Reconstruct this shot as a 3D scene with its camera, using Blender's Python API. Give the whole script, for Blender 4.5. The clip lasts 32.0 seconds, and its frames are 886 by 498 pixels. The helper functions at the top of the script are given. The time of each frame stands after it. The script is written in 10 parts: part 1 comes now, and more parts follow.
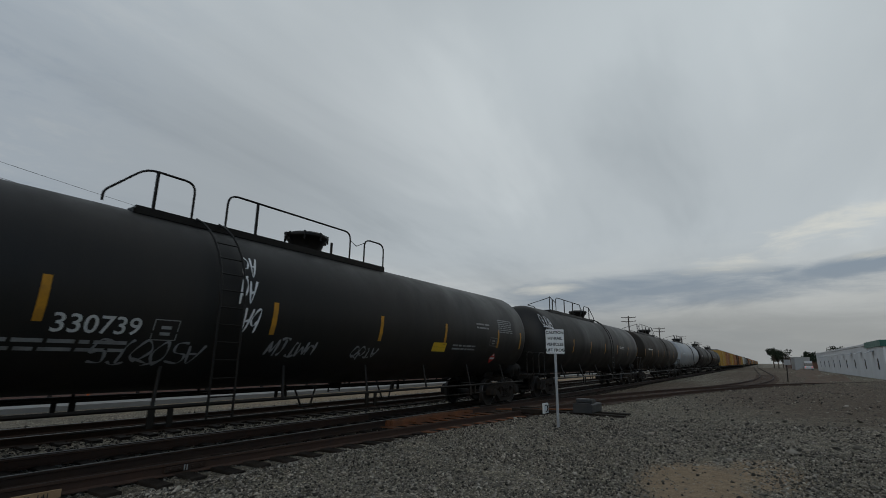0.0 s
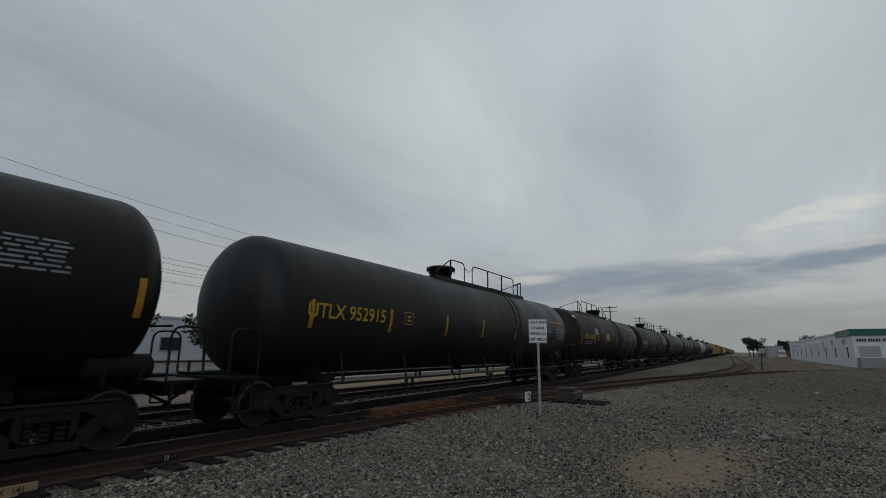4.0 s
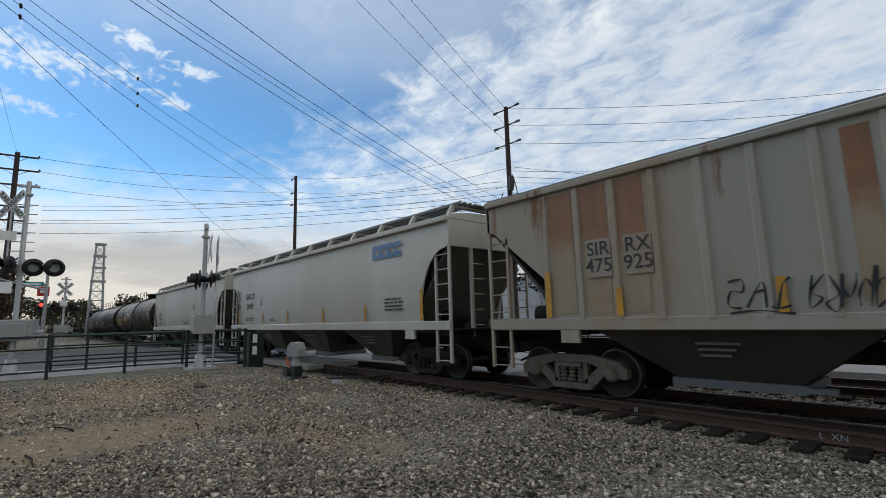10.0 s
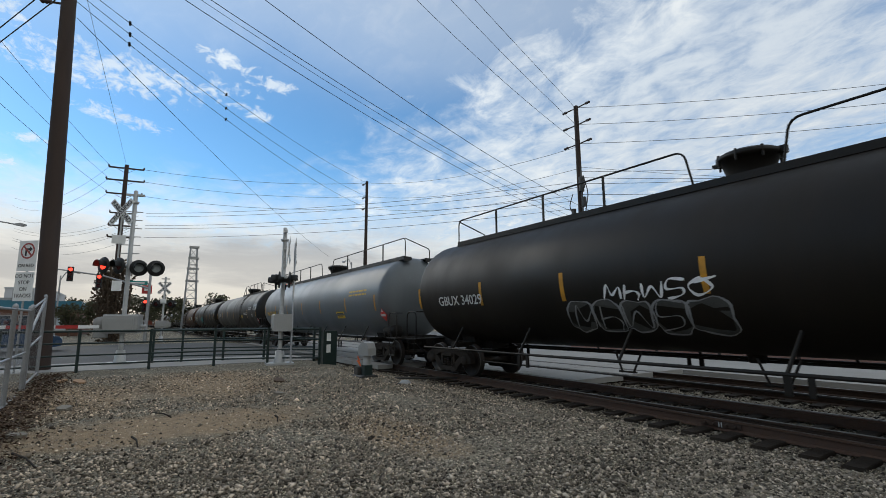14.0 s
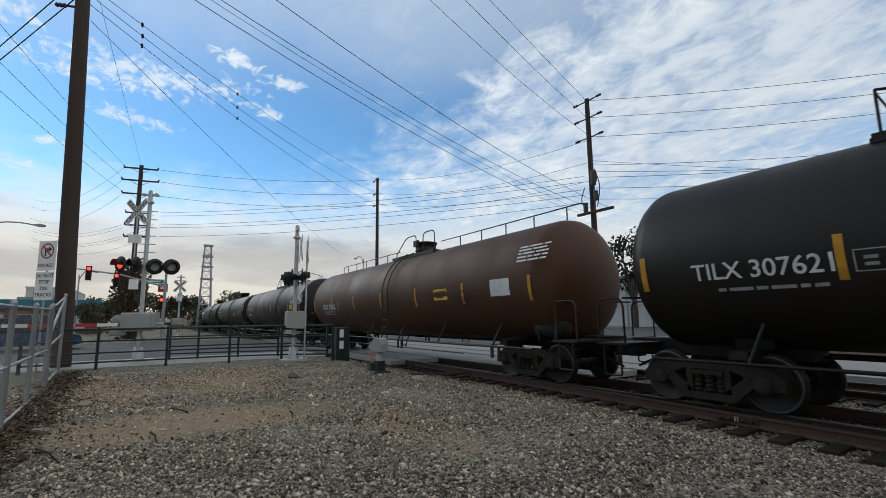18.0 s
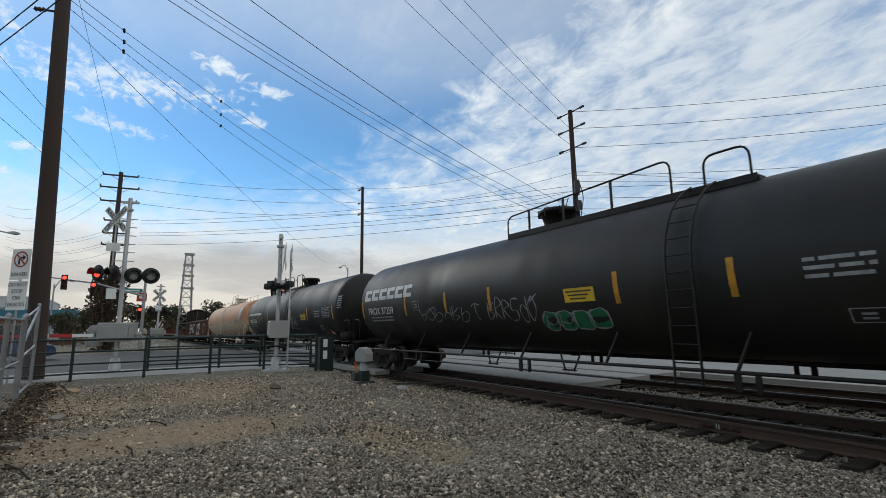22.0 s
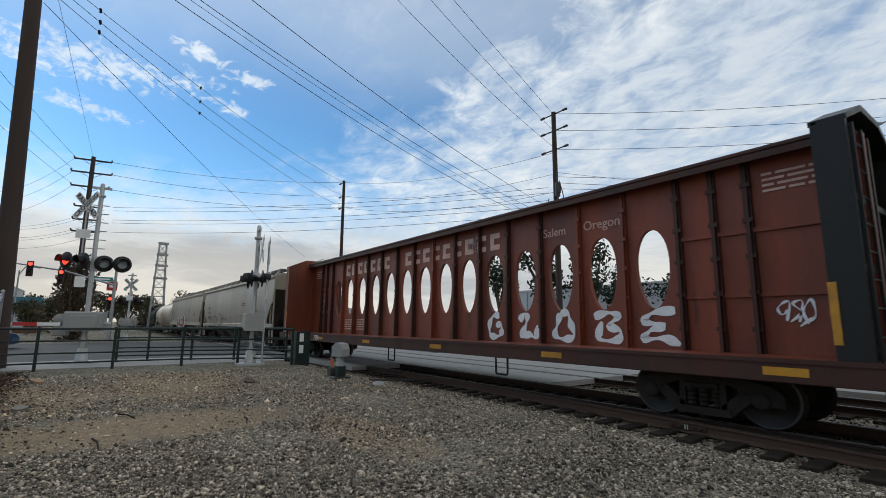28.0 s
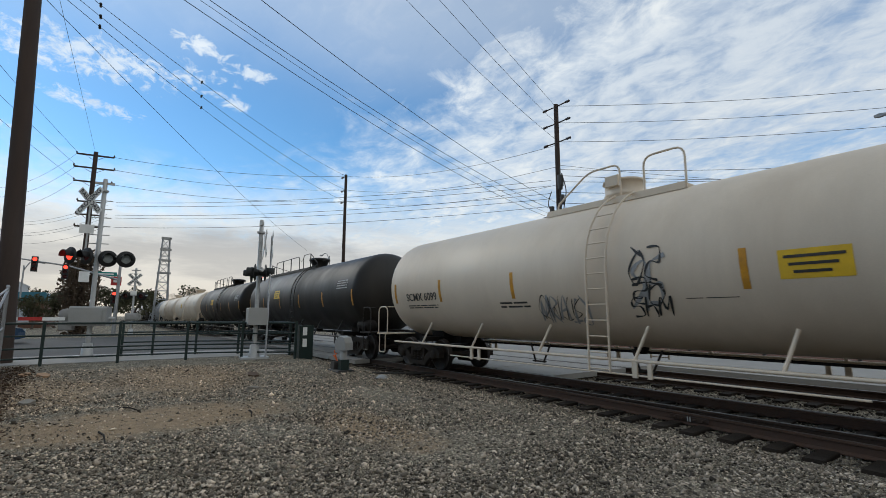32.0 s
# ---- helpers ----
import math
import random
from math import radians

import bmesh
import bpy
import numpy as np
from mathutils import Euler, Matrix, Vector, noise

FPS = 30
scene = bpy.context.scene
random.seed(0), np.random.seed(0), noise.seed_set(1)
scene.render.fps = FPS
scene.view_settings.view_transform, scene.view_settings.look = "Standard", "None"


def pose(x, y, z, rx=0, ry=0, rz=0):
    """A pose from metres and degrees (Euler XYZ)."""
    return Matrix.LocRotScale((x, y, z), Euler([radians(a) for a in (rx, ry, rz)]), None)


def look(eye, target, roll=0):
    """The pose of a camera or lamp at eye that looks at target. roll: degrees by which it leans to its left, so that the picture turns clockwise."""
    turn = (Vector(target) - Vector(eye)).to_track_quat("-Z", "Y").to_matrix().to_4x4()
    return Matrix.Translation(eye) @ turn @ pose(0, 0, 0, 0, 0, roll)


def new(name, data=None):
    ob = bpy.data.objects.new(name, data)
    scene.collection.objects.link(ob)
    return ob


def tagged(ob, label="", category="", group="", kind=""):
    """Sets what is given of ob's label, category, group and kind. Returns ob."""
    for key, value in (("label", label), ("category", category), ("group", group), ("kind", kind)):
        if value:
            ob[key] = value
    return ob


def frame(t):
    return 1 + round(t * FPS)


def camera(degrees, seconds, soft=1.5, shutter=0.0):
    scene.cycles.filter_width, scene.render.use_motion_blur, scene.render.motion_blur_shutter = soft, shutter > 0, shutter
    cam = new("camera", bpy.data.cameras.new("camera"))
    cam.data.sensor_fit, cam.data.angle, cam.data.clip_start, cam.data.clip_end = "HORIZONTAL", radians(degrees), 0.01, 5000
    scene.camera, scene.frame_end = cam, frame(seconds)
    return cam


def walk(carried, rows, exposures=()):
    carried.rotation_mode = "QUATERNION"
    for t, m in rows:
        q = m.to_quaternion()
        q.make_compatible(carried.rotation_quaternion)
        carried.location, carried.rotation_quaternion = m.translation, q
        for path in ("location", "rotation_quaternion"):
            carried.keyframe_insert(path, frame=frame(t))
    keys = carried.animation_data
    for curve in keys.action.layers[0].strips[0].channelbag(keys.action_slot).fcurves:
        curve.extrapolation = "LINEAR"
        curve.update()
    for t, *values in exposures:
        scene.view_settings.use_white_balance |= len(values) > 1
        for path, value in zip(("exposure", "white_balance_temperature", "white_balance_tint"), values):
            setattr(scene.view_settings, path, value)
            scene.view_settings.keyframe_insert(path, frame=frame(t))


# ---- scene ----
EYE = (0.0, 0.0, 1.6)
cam = camera(86.74, 32.0, soft=0.6, shutter=0.04)
# seconds and the turn of the camera, in degrees about x, y and z
PATH = [
    (0, 103.29, -0.65, -56.33),
    (0.5, 103.20, -0.82, -57.06),
    (1, 103.07, -0.82, -57.58),
    (1.5, 103.01, -0.78, -57.94),
    (2, 102.98, -0.66, -58.17),
    (2.5, 102.90, -0.53, -58.24),
    (3, 102.69, -0.53, -58.39),
    (3.5, 102.30, -0.52, -58.43),
    (5.5, 101.82, -0.37, -57.86),
    (6, 101.89, -0.51, -56.93),
    (6.5, 101.55, -1.07, -50.67),
    (7, 100.89, -1.50, -35.89),
    (7.1, 100.97, -1.36, -31.98),
    (7.5, 100.34, -0.64, -13.15),
    (8, 99.53, 0.25, 8.69),
    (8.5, 98.97, 0.97, 24.48),
    (9, 98.80, 0.76, 36.62),
    (9.5, 98.47, 1.13, 44.06),
    (10, 98.37, 1.60, 48.37),
    (10.5, 98.91, 1.41, 49.89),
    (11, 99.17, 1.03, 50.55),
    (11.5, 99.13, 0.74, 51.77),
    (12, 98.95, 0.63, 53.13),
    (12.5, 98.75, 0.48, 54.51),
    (13, 98.84, 0.25, 55.57),
    (13.5, 98.89, 0.18, 56.20),
    (14, 98.85, 0.33, 56.46),
    (14.5, 98.72, 0.49, 56.60),
    (15, 98.66, 0.44, 56.81),
    (15.5, 98.75, 0.39, 57.43),
    (17.5, 98.36, 0.50, 57.76),
    (18, 98.35, 0.73, 57.90),
    (18.5, 98.41, 0.78, 58.22),
    (19, 98.38, 0.71, 58.36),
    (19.5, 98.29, 0.54, 57.79),
    (20, 98.32, 0.27, 57.04),
    (20.5, 98.47, 0.09, 56.48),
    (21, 98.63, 0.06, 55.91),
    (21.5, 99.04, 0.43, 55.67),
    (22, 99.42, 0.91, 56.09),
    (22.5, 99.76, 1.05, 56.41),
    (23, 99.83, 1.01, 56.62),
    (23.5, 99.69, 1.14, 56.47),
    (24, 99.70, 1.52, 56.34),
    (24.5, 99.63, 1.73, 56.65),
    (26.5, 99.77, -0.05, 56.55),
    (27, 99.74, -0.48, 54.88),
    (27.5, 99.34, -0.65, 53.42),
    (28, 99.06, -0.38, 53.45),
    (28.5, 98.97, -0.16, 53.23),
    (29, 98.99, -0.05, 52.89),
    (29.5, 99.06, -0.10, 52.66),
    (30, 99.04, -0.07, 52.67),
    (30.5, 98.86, -0.00, 53.12),
    (31, 98.63, 0.01, 53.22),
    (31.5, 98.46, -0.01, 53.34),
    (32, 98.27, -0.17, 53.78),
]
EXPOSURES = [(0, -0.9, 6350, 5), (6.2, -0.9, 6350, 5), (7.2, -0.48, 6350, 6), (8.0, 0.0, 6350, 7), (9.2, -0.03, 6400, 7), (12, -0.03, 6450, 6), (32, -0.03, 6450, 6)]
walk(cam, [(t, pose(*EYE, rx, ry, rz)) for t, rx, ry, rz in PATH], EXPOSURES)

TRACK_Y = 9.48          # centre line of the train's track
SPEED = 17.7            # metres a second, towards +x
END = 32.0


# ---------------------------------------------------------------- world and sun
def node(tree, kind, **inputs):
    n = tree.nodes.new(kind)
    for key, value in inputs.items():
        n.inputs[key.replace("_", " ")].default_value = value
    return n


def math_node(tree, op, a, b=None, clamp=False):
    n = tree.nodes.new("ShaderNodeMath")
    n.operation, n.use_clamp = op, clamp
    for k, v in enumerate((a, b)):
        if v is None:
            continue
        if isinstance(v, (int, float)):
            n.inputs[k].default_value = v
        else:
            tree.links.new(v, n.inputs[k])
    return n.outputs[0]


def ramp(tree, source, stops, ease=False):
    n = tree.nodes.new("ShaderNodeValToRGB")
    els = n.color_ramp.elements
    n.color_ramp.interpolation = "EASE" if ease else "LINEAR"
    while len(els) < len(stops):
        els.new(0.5)
    for e, (p, c) in zip(els, stops):
        e.position = p
        e.color = (*c, 1) if len(c) == 3 else (c[0], c[0], c[0], 1)
    tree.links.new(source, n.inputs[0])
    return n.outputs[0]


def mix(tree, fac, a, b, mode="MIX"):
    n = tree.nodes.new("ShaderNodeMix")
    n.data_type, n.blend_type = "RGBA", mode
    for sock, v in ((n.inputs[0], fac), (n.inputs[6], a), (n.inputs[7], b)):
        if isinstance(v, (int, float)):
            sock.default_value = v
        elif isinstance(v, tuple):
            sock.default_value = (*v, 1)
        else:
            tree.links.new(v, sock)
    return n.outputs[2]


def make_world():
    world = bpy.data.worlds.new("evening sky")
    scene.world = world
    world.use_nodes = True
    t = world.node_tree
    t.nodes.clear()
    out = t.nodes.new("ShaderNodeOutputWorld")
    back = t.nodes.new("ShaderNodeBackground")
    t.links.new(back.outputs[0], out.inputs[0])
    sky = t.nodes.new("ShaderNodeTexSky")
    sky.sky_type, sky.sun_disc = "NISHITA", False
    sky.sun_elevation, sky.sun_rotation = radians(26), radians(-131)
    sky.altitude, sky.air_density, sky.dust_density, sky.ozone_density = 60, 1.0, 0.3, 3.0
    blue = mix(t, 1.0, sky.outputs[0], (0.112, 0.156, 0.176), "MULTIPLY")
    co = t.nodes.new("ShaderNodeTexCoord")
    sep = t.nodes.new("ShaderNodeSeparateXYZ")
    t.links.new(co.outputs["Generated"], sep.inputs[0])
    x, y, z = sep.outputs
    # cloud deck: the direction laid onto a flat layer overhead
    zz = math_node(t, "ADD", math_node(t, "MAXIMUM", z, 0.0), 0.14)
    comb = t.nodes.new("ShaderNodeCombineXYZ")
    t.links.new(math_node(t, "DIVIDE", x, zz), comb.inputs[0])
    t.links.new(math_node(t, "DIVIDE", y, zz), comb.inputs[1])

    def cloud(source, scale, detail, rough, shift, stretch=(1, 1, 1), turn=0.0, distort=0.0):
        mp = t.nodes.new("ShaderNodeMapping")
        mp.inputs["Location"].default_value = shift
        mp.inputs["Rotation"].default_value = (0, 0, radians(turn))
        mp.inputs["Scale"].default_value = stretch
        t.links.new(source, mp.inputs[0])
        n = node(t, "ShaderNodeTexNoise", Scale=scale, Detail=detail, Roughness=rough, Distortion=distort)
        t.links.new(mp.outputs[0], n.inputs["Vector"])
        return n.outputs["Fac"]

    def weigh(*pairs):
        total = None
        for value, k in pairs:
            v = math_node(t, "MULTIPLY", value, k)
            total = v if total is None else math_node(t, "ADD", total, v)
        return total

    def soft(value, a, b):
        return ramp(t, value, ((a, (0, 0, 0)), (b, (1, 1, 1))), True)

    deck = comb.outputs[0]
    # angles in degrees: el above the horizon, west from -x towards +y, east from +x towards +y
    deg = 180 / math.pi
    el = math_node(t, "MULTIPLY", math_node(t, "ARCSINE", z), deg)
    west = math_node(t, "MULTIPLY", math_node(t, "ARCTAN2", y, math_node(t, "MULTIPLY", x, -1.0)), deg)
    east = math_node(t, "MULTIPLY", math_node(t, "ARCTAN2", y, x), deg)

    def spot(a, a0, e0, ra, re, tilt=0.0):
        """An elongated patch of sky: 1 at its middle, 0 at its rim."""
        da = math_node(t, "SUBTRACT", a, a0)
        de = math_node(t, "SUBTRACT", math_node(t, "SUBTRACT", el, e0), math_node(t, "MULTIPLY", da, tilt))
        da, de = math_node(t, "DIVIDE", da, ra), math_node(t, "DIVIDE", de, re)
        return math_node(t, "SUBTRACT", 1.0, math_node(t, "ADD", math_node(t, "MULTIPLY", da, da), math_node(t, "MULTIPLY", de, de)))

    def span(value, a, b):
        """0 at a, 1 at b, for values of any size."""
        k = math_node(t, "DIVIDE", math_node(t, "SUBTRACT", value, a), b - a, True)
        return soft(k, 0.0, 1.0)

    def most(values):
        top = values[0]
        for v in values[1:]:
            top = math_node(t, "MAXIMUM", top, v)
        return top

    large = cloud(deck, 0.55, 3, 0.5, (3.1, 1.7, 0))
    puffs = cloud(deck, 4.2, 7, 0.62, (0.4, 5.2, 0), (1, 1.25, 1), 25, 0.5)
    ripple = cloud(deck, 11.0, 4, 0.6, (2.4, 1.2, 0), (1, 1.5, 1), 35, 0.6)
    wisps = cloud(deck, 1.0, 6, 0.5, (5.4, 0.2, 0), (0.7, 1.6, 1), -35, 0.6)
    band = cloud(deck, 0.8, 5, 0.55, (7.5, 2.2, 0), (0.55, 1.6, 1), -30, 0.4)
    flecks = cloud(deck, 15.0, 7, 0.65, (4.1, 0.7, 0), (1, 1.3, 1), 15, 0.4)
    streaks = cloud(co.outputs["Generated"], 2.0, 6, 0.58, (1.3, 0.4, 0.2), (1, 1, 7.0), 0, 0.3)
    fine_streaks = cloud(co.outputs["Generated"], 5.0, 6, 0.6, (0.3, 1.4, 0.7), (1, 1, 5.0), 0, 0.4)
    # blue overhead towards -x, with a few small clouds; a rippled sheet beyond a slanting edge; a pale haze low down
    edge = math_node(t, "SUBTRACT", math_node(t, "SUBTRACT", west, 19.0), math_node(t, "MULTIPLY", math_node(t, "SUBTRACT", el, 15.0), 1.25))
    ragged = math_node(t, "ADD", edge, math_node(t, "MULTIPLY", math_node(t, "SUBTRACT", puffs, 0.5), 42.0))
    sheet = span(ragged, -9.0, 20.0)
    body = weigh((ripple, 0.50), (puffs, 0.95), (wisps, 0.55))
    sheet = math_node(t, "MULTIPLY", sheet, math_node(t, "ADD", math_node(t, "MULTIPLY", span(body, 0.66, 1.22), 0.66), 0.34))
    haze_rim = math_node(t, "ADD", el, math_node(t, "MULTIPLY", math_node(t, "SUBTRACT", puffs, 0.5), 9.0))
    haze = math_node(t, "SUBTRACT", 1.0, span(haze_rim, 8.0, 17.5))
    small = most([spot(west, -3, 24.7, 16, 2.6, 0.03), spot(west, 7, 28.2, 4.5, 1.3, -0.1), spot(west, 12.5, 26.6, 4.2, 1.1, -0.12), spot(west, -2.5, 20.4, 6, 1.0, -0.1),
                  spot(west, 10.5, 23.4, 3.4, 1.0, -0.15), spot(west, -14, 28.0, 5, 3.2, -0.3), spot(west, -9, 16.8, 2.0, 0.8), spot(west, -11.5, 14.4, 3.0, 1.2)])
    small = span(math_node(t, "ADD", small, math_node(t, "MULTIPLY", math_node(t, "SUBTRACT", flecks, 0.5), 4.0)), 0.35, 1.35)
    small = math_node(t, "MULTIPLY", small, 0.8)
    veil = math_node(t, "MULTIPLY", span(math_node(t, "ADD", el, math_node(t, "MULTIPLY", wisps, 16.0)), 28.0, 46.0), 0.42)
    left = soft(math_node(t, "ADD", math_node(t, "MULTIPLY", x, 0.5), 0.5), 0.42, 0.76)
    low = math_node(t, "SUBTRACT", 1.0, soft(math_node(t, "MAXIMUM", z, 0.0), 0.09, 0.26))
    closed = soft(math_node(t, "ADD", math_node(t, "MULTIPLY", x, 0.5), 0.5), 0.36, 0.58)
    cover = most([sheet, haze, small, veil, closed])
    # thin parts bright, thick ones grey
    white = ramp(t, weigh((band, 0.45), (puffs, 0.35), (ripple, 0.27)), ((0.36, (0.64, 0.72, 0.85)), (0.52, (0.80, 0.86, 0.95)), (0.68, (0.98, 1.0, 1.03))), True)
    grey = ramp(t, weigh((band, 0.75), (large, 0.25), (wisps, 0.10)), ((0.34, (0.60, 0.645, 0.70)), (0.54, (0.74, 0.785, 0.84)), (0.74, (0.90, 0.94, 0.99))), True)
    fall = ramp(t, y, ((0.3, (1.06, 1.06, 1.05)), (0.98, (0.80, 0.81, 0.83))), True)
    white = mix(t, 1.0, white, fall, "MULTIPLY")
    rise = ramp(t, x, ((0.05, (0.86, 0.88, 0.92)), (0.50, (0.90, 0.90, 0.91)), (0.92, (1.22, 1.21, 1.20))), True)
    rise = mix(t, 1.0, rise, ramp(t, math_node(t, "DIVIDE", el, 60.0), ((0.0, (1.0, 1.0, 1.0)), (0.33, (0.96, 0.96, 0.96)), (0.66, (1.14, 1.14, 1.13))), True), "MULTIPLY")
    clouds = mix(t, left, white, mix(t, 1.0, grey, rise, "MULTIPLY"))
    # thick dark deck behind the viewer, unseen, that keeps the train's near side dim
    behind = soft(math_node(t, "MULTIPLY", y, -1.0), 0.12, 0.6)
    clouds = mix(t, math_node(t, "MULTIPLY", behind, 0.8), clouds, (0.26, 0.28, 0.31))
    # long flat banks low over the horizon
    banks = ramp(t, streaks, ((0.36, (0.40, 0.43, 0.48)), (0.46, (0.56, 0.58, 0.61)), (0.58, (0.84, 0.82, 0.79))), True)
    clouds = mix(t, math_node(t, "MULTIPLY", math_node(t, "MULTIPLY", low, math_node(t, "SUBTRACT", 1.0, math_node(t, "MULTIPLY", left, 0.45))), 0.75), clouds, banks)
    dark_bank = span(math_node(t, "ADD", most([spot(west, 16, 6.6, 24, 2.8, 0.0), spot(west, 34, 4.6, 14, 1.8, 0.02), spot(west, -8, 5.0, 16, 1.8, 0.0)]), math_node(t, "MULTIPLY", math_node(t, "SUBTRACT", fine_streaks, 0.5), 3.4)), 0.0, 1.0)
    clouds = mix(t, math_node(t, "MULTIPLY", dark_bank, 0.8), clouds, (0.37, 0.41, 0.48))
    # towards +x: a blue-grey bank, and over it bright rifts that climb to the side
    bank = span(math_node(t, "ADD", most([spot(east, 9, 7.6, 22, 2.4, -0.03), spot(east, -9, 9.0, 9, 1.3, -0.12)]), math_node(t, "MULTIPLY", math_node(t, "SUBTRACT", fine_streaks, 0.5), 2.6)), -0.1, 1.1)
    clouds = mix(t, math_node(t, "MULTIPLY", bank, 0.85), clouds, (0.33, 0.43, 0.57))
    rift = span(math_node(t, "ADD", most([spot(east, -7, 12.6, 15, 2.2, -0.26), spot(east, -12, 10.2, 7, 0.7, -0.1), spot(east, 21, 8.2, 5, 0.7, -0.05)]), math_node(t, "MULTIPLY", math_node(t, "SUBTRACT", fine_streaks, 0.5), 6.0)), 0.2, 1.9)
    clouds = mix(t, math_node(t, "MULTIPLY", rift, 0.62), clouds, (1.36, 1.28, 1.14))
    # evening light under the deck, strongest towards -x
    glow = ramp(t, math_node(t, "ABSOLUTE", z), ((0.0, (1, 1, 1)), (0.10, (0.5, 0.5, 0.5)), (0.22, (0, 0, 0))), True)
    sunset = math_node(t, "ADD", math_node(t, "MULTIPLY", soft(math_node(t, "MULTIPLY", x, -1.0), 0.80, 1.0), 0.45), 0.35)
    smoky = span(math_node(t, "ADD", spot(east, 4, 2.0, 30, 4.5), math_node(t, "MULTIPLY", math_node(t, "SUBTRACT", fine_streaks, 0.5), 1.2)), -0.2, 1.0)
    clouds = mix(t, math_node(t, "MULTIPLY", smoky, 0.7), clouds, (0.40, 0.41, 0.42))
    warm = mix(t, math_node(t, "MULTIPLY", math_node(t, "MULTIPLY", glow, sunset), math_node(t, "SUBTRACT", 1.0, math_node(t, "MULTIPLY", smoky, 0.6))), clouds, (0.80, 0.69, 0.56))
    full = mix(t, cover, blue, warm)
    t.links.new(full, back.inputs[0])
    back.inputs[1].default_value = 1.0


make_world()
sun_data = bpy.data.lights.new("sun", "SUN")
sun_data.energy, sun_data.angle, sun_data.color = 0.75, radians(30), (1.0, 0.88, 0.72)
sun = new("sun", sun_data)
sun.matrix_world = look((-30, -9, 17), (0, 0, 0))


# ---------------------------------------------------------------- materials
MATS = {}


def material(name, color, rough=0.6, metal=0.0, vary=0.25, scale=3.0, grain=40.0, bump=0.15, dirt=None, dirt_amount=0.35,
             streak=False, rust=None, rust_amount=0.0, random=0.0, coat=0.0, spec=0.4):
    """A painted or raw surface: two scales of variation, dirt, optional vertical streaks and rust, fine relief."""
    if name in MATS:
        return MATS[name]
    m = bpy.data.materials.new(name)
    MATS[name] = m
    m.use_nodes = True
    t = m.node_tree
    b = t.nodes["Principled BSDF"]
    co = t.nodes.new("ShaderNodeTexCoord")
    mp = t.nodes.new("ShaderNodeMapping")
    t.links.new(co.outputs["Object"], mp.inputs[0])
    if streak:
        mp.inputs["Scale"].default_value = (1.0, 1.0, 0.16)
    n1 = node(t, "ShaderNodeTexNoise", Scale=scale, Detail=5.0, Roughness=0.6)
    t.links.new(mp.outputs[0], n1.inputs["Vector"])
    n2 = node(t, "ShaderNodeTexNoise", Scale=grain, Detail=3.0, Roughness=0.6)
    t.links.new(co.outputs["Object"], n2.inputs["Vector"])
    low = tuple(c * (1 - vary) for c in color)
    high = tuple(min(1, c * (1 + vary)) for c in color)
    c = ramp(t, n1.outputs["Fac"], ((0.3, low), (0.7, high)))
    c = mix(t, 0.35, c, ramp(t, n2.outputs["Fac"], ((0.3, low), (0.7, high))))
    if dirt:
        n3 = node(t, "ShaderNodeTexNoise", Scale=scale * 0.45, Detail=7.0, Roughness=0.68)
        t.links.new(mp.outputs[0], n3.inputs["Vector"])
        f = ramp(t, n3.outputs["Fac"], ((0.42, (0, 0, 0)), (0.72, (1, 1, 1))))
        c = mix(t, math_node(t, "MULTIPLY", f, dirt_amount), c, dirt)
    if rust:
        n4 = node(t, "ShaderNodeTexNoise", Scale=scale * 1.3, Detail=9.0, Roughness=0.72)
        t.links.new(mp.outputs[0], n4.inputs["Vector"])
        f = ramp(t, n4.outputs["Fac"], ((0.62 - 0.3 * rust_amount, (0, 0, 0)), (0.70 - 0.3 * rust_amount, (1, 1, 1))))
        c = mix(t, f, c, rust)
    if random:
        oi = t.nodes.new("ShaderNodeObjectInfo")
        hv = t.nodes.new("ShaderNodeHueSaturation")
        t.links.new(math_node(t, "ADD", math_node(t, "MULTIPLY", oi.outputs["Random"], random), 1 - random / 2), hv.inputs["Value"])
        t.links.new(c, hv.inputs["Color"])
        c = hv.outputs[0]
    t.links.new(c, b.inputs["Base Color"])
    r = ramp(t, n1.outputs["Fac"], ((0.3, (max(0, rough - 0.12),)), (0.7, (min(1, rough + 0.12),))))
    t.links.new(r, b.inputs["Roughness"])
    b.inputs["Metallic"].default_value = metal
    b.inputs["Specular IOR Level"].default_value = spec
    if coat:
        b.inputs["Coat Weight"].default_value = coat
    if bump:
        bp = t.nodes.new("ShaderNodeBump")
        bp.inputs["Strength"].default_value, bp.inputs["Distance"].default_value = bump, 0.01
        t.links.new(n2.outputs["Fac"], bp.inputs["Height"])
        t.links.new(bp.outputs[0], b.inputs["Normal"])
    return m


def glowing(name, color, strength):
    if name in MATS:
        return MATS[name]
    m = bpy.data.materials.new(name)
    MATS[name] = m
    m.use_nodes = True
    b = m.node_tree.nodes["Principled BSDF"]
    b.inputs["Base Color"].default_value = (*color, 1)
    b.inputs["Emission Color"].default_value = (*color, 1)
    b.inputs["Emission Strength"].default_value = strength
    return m


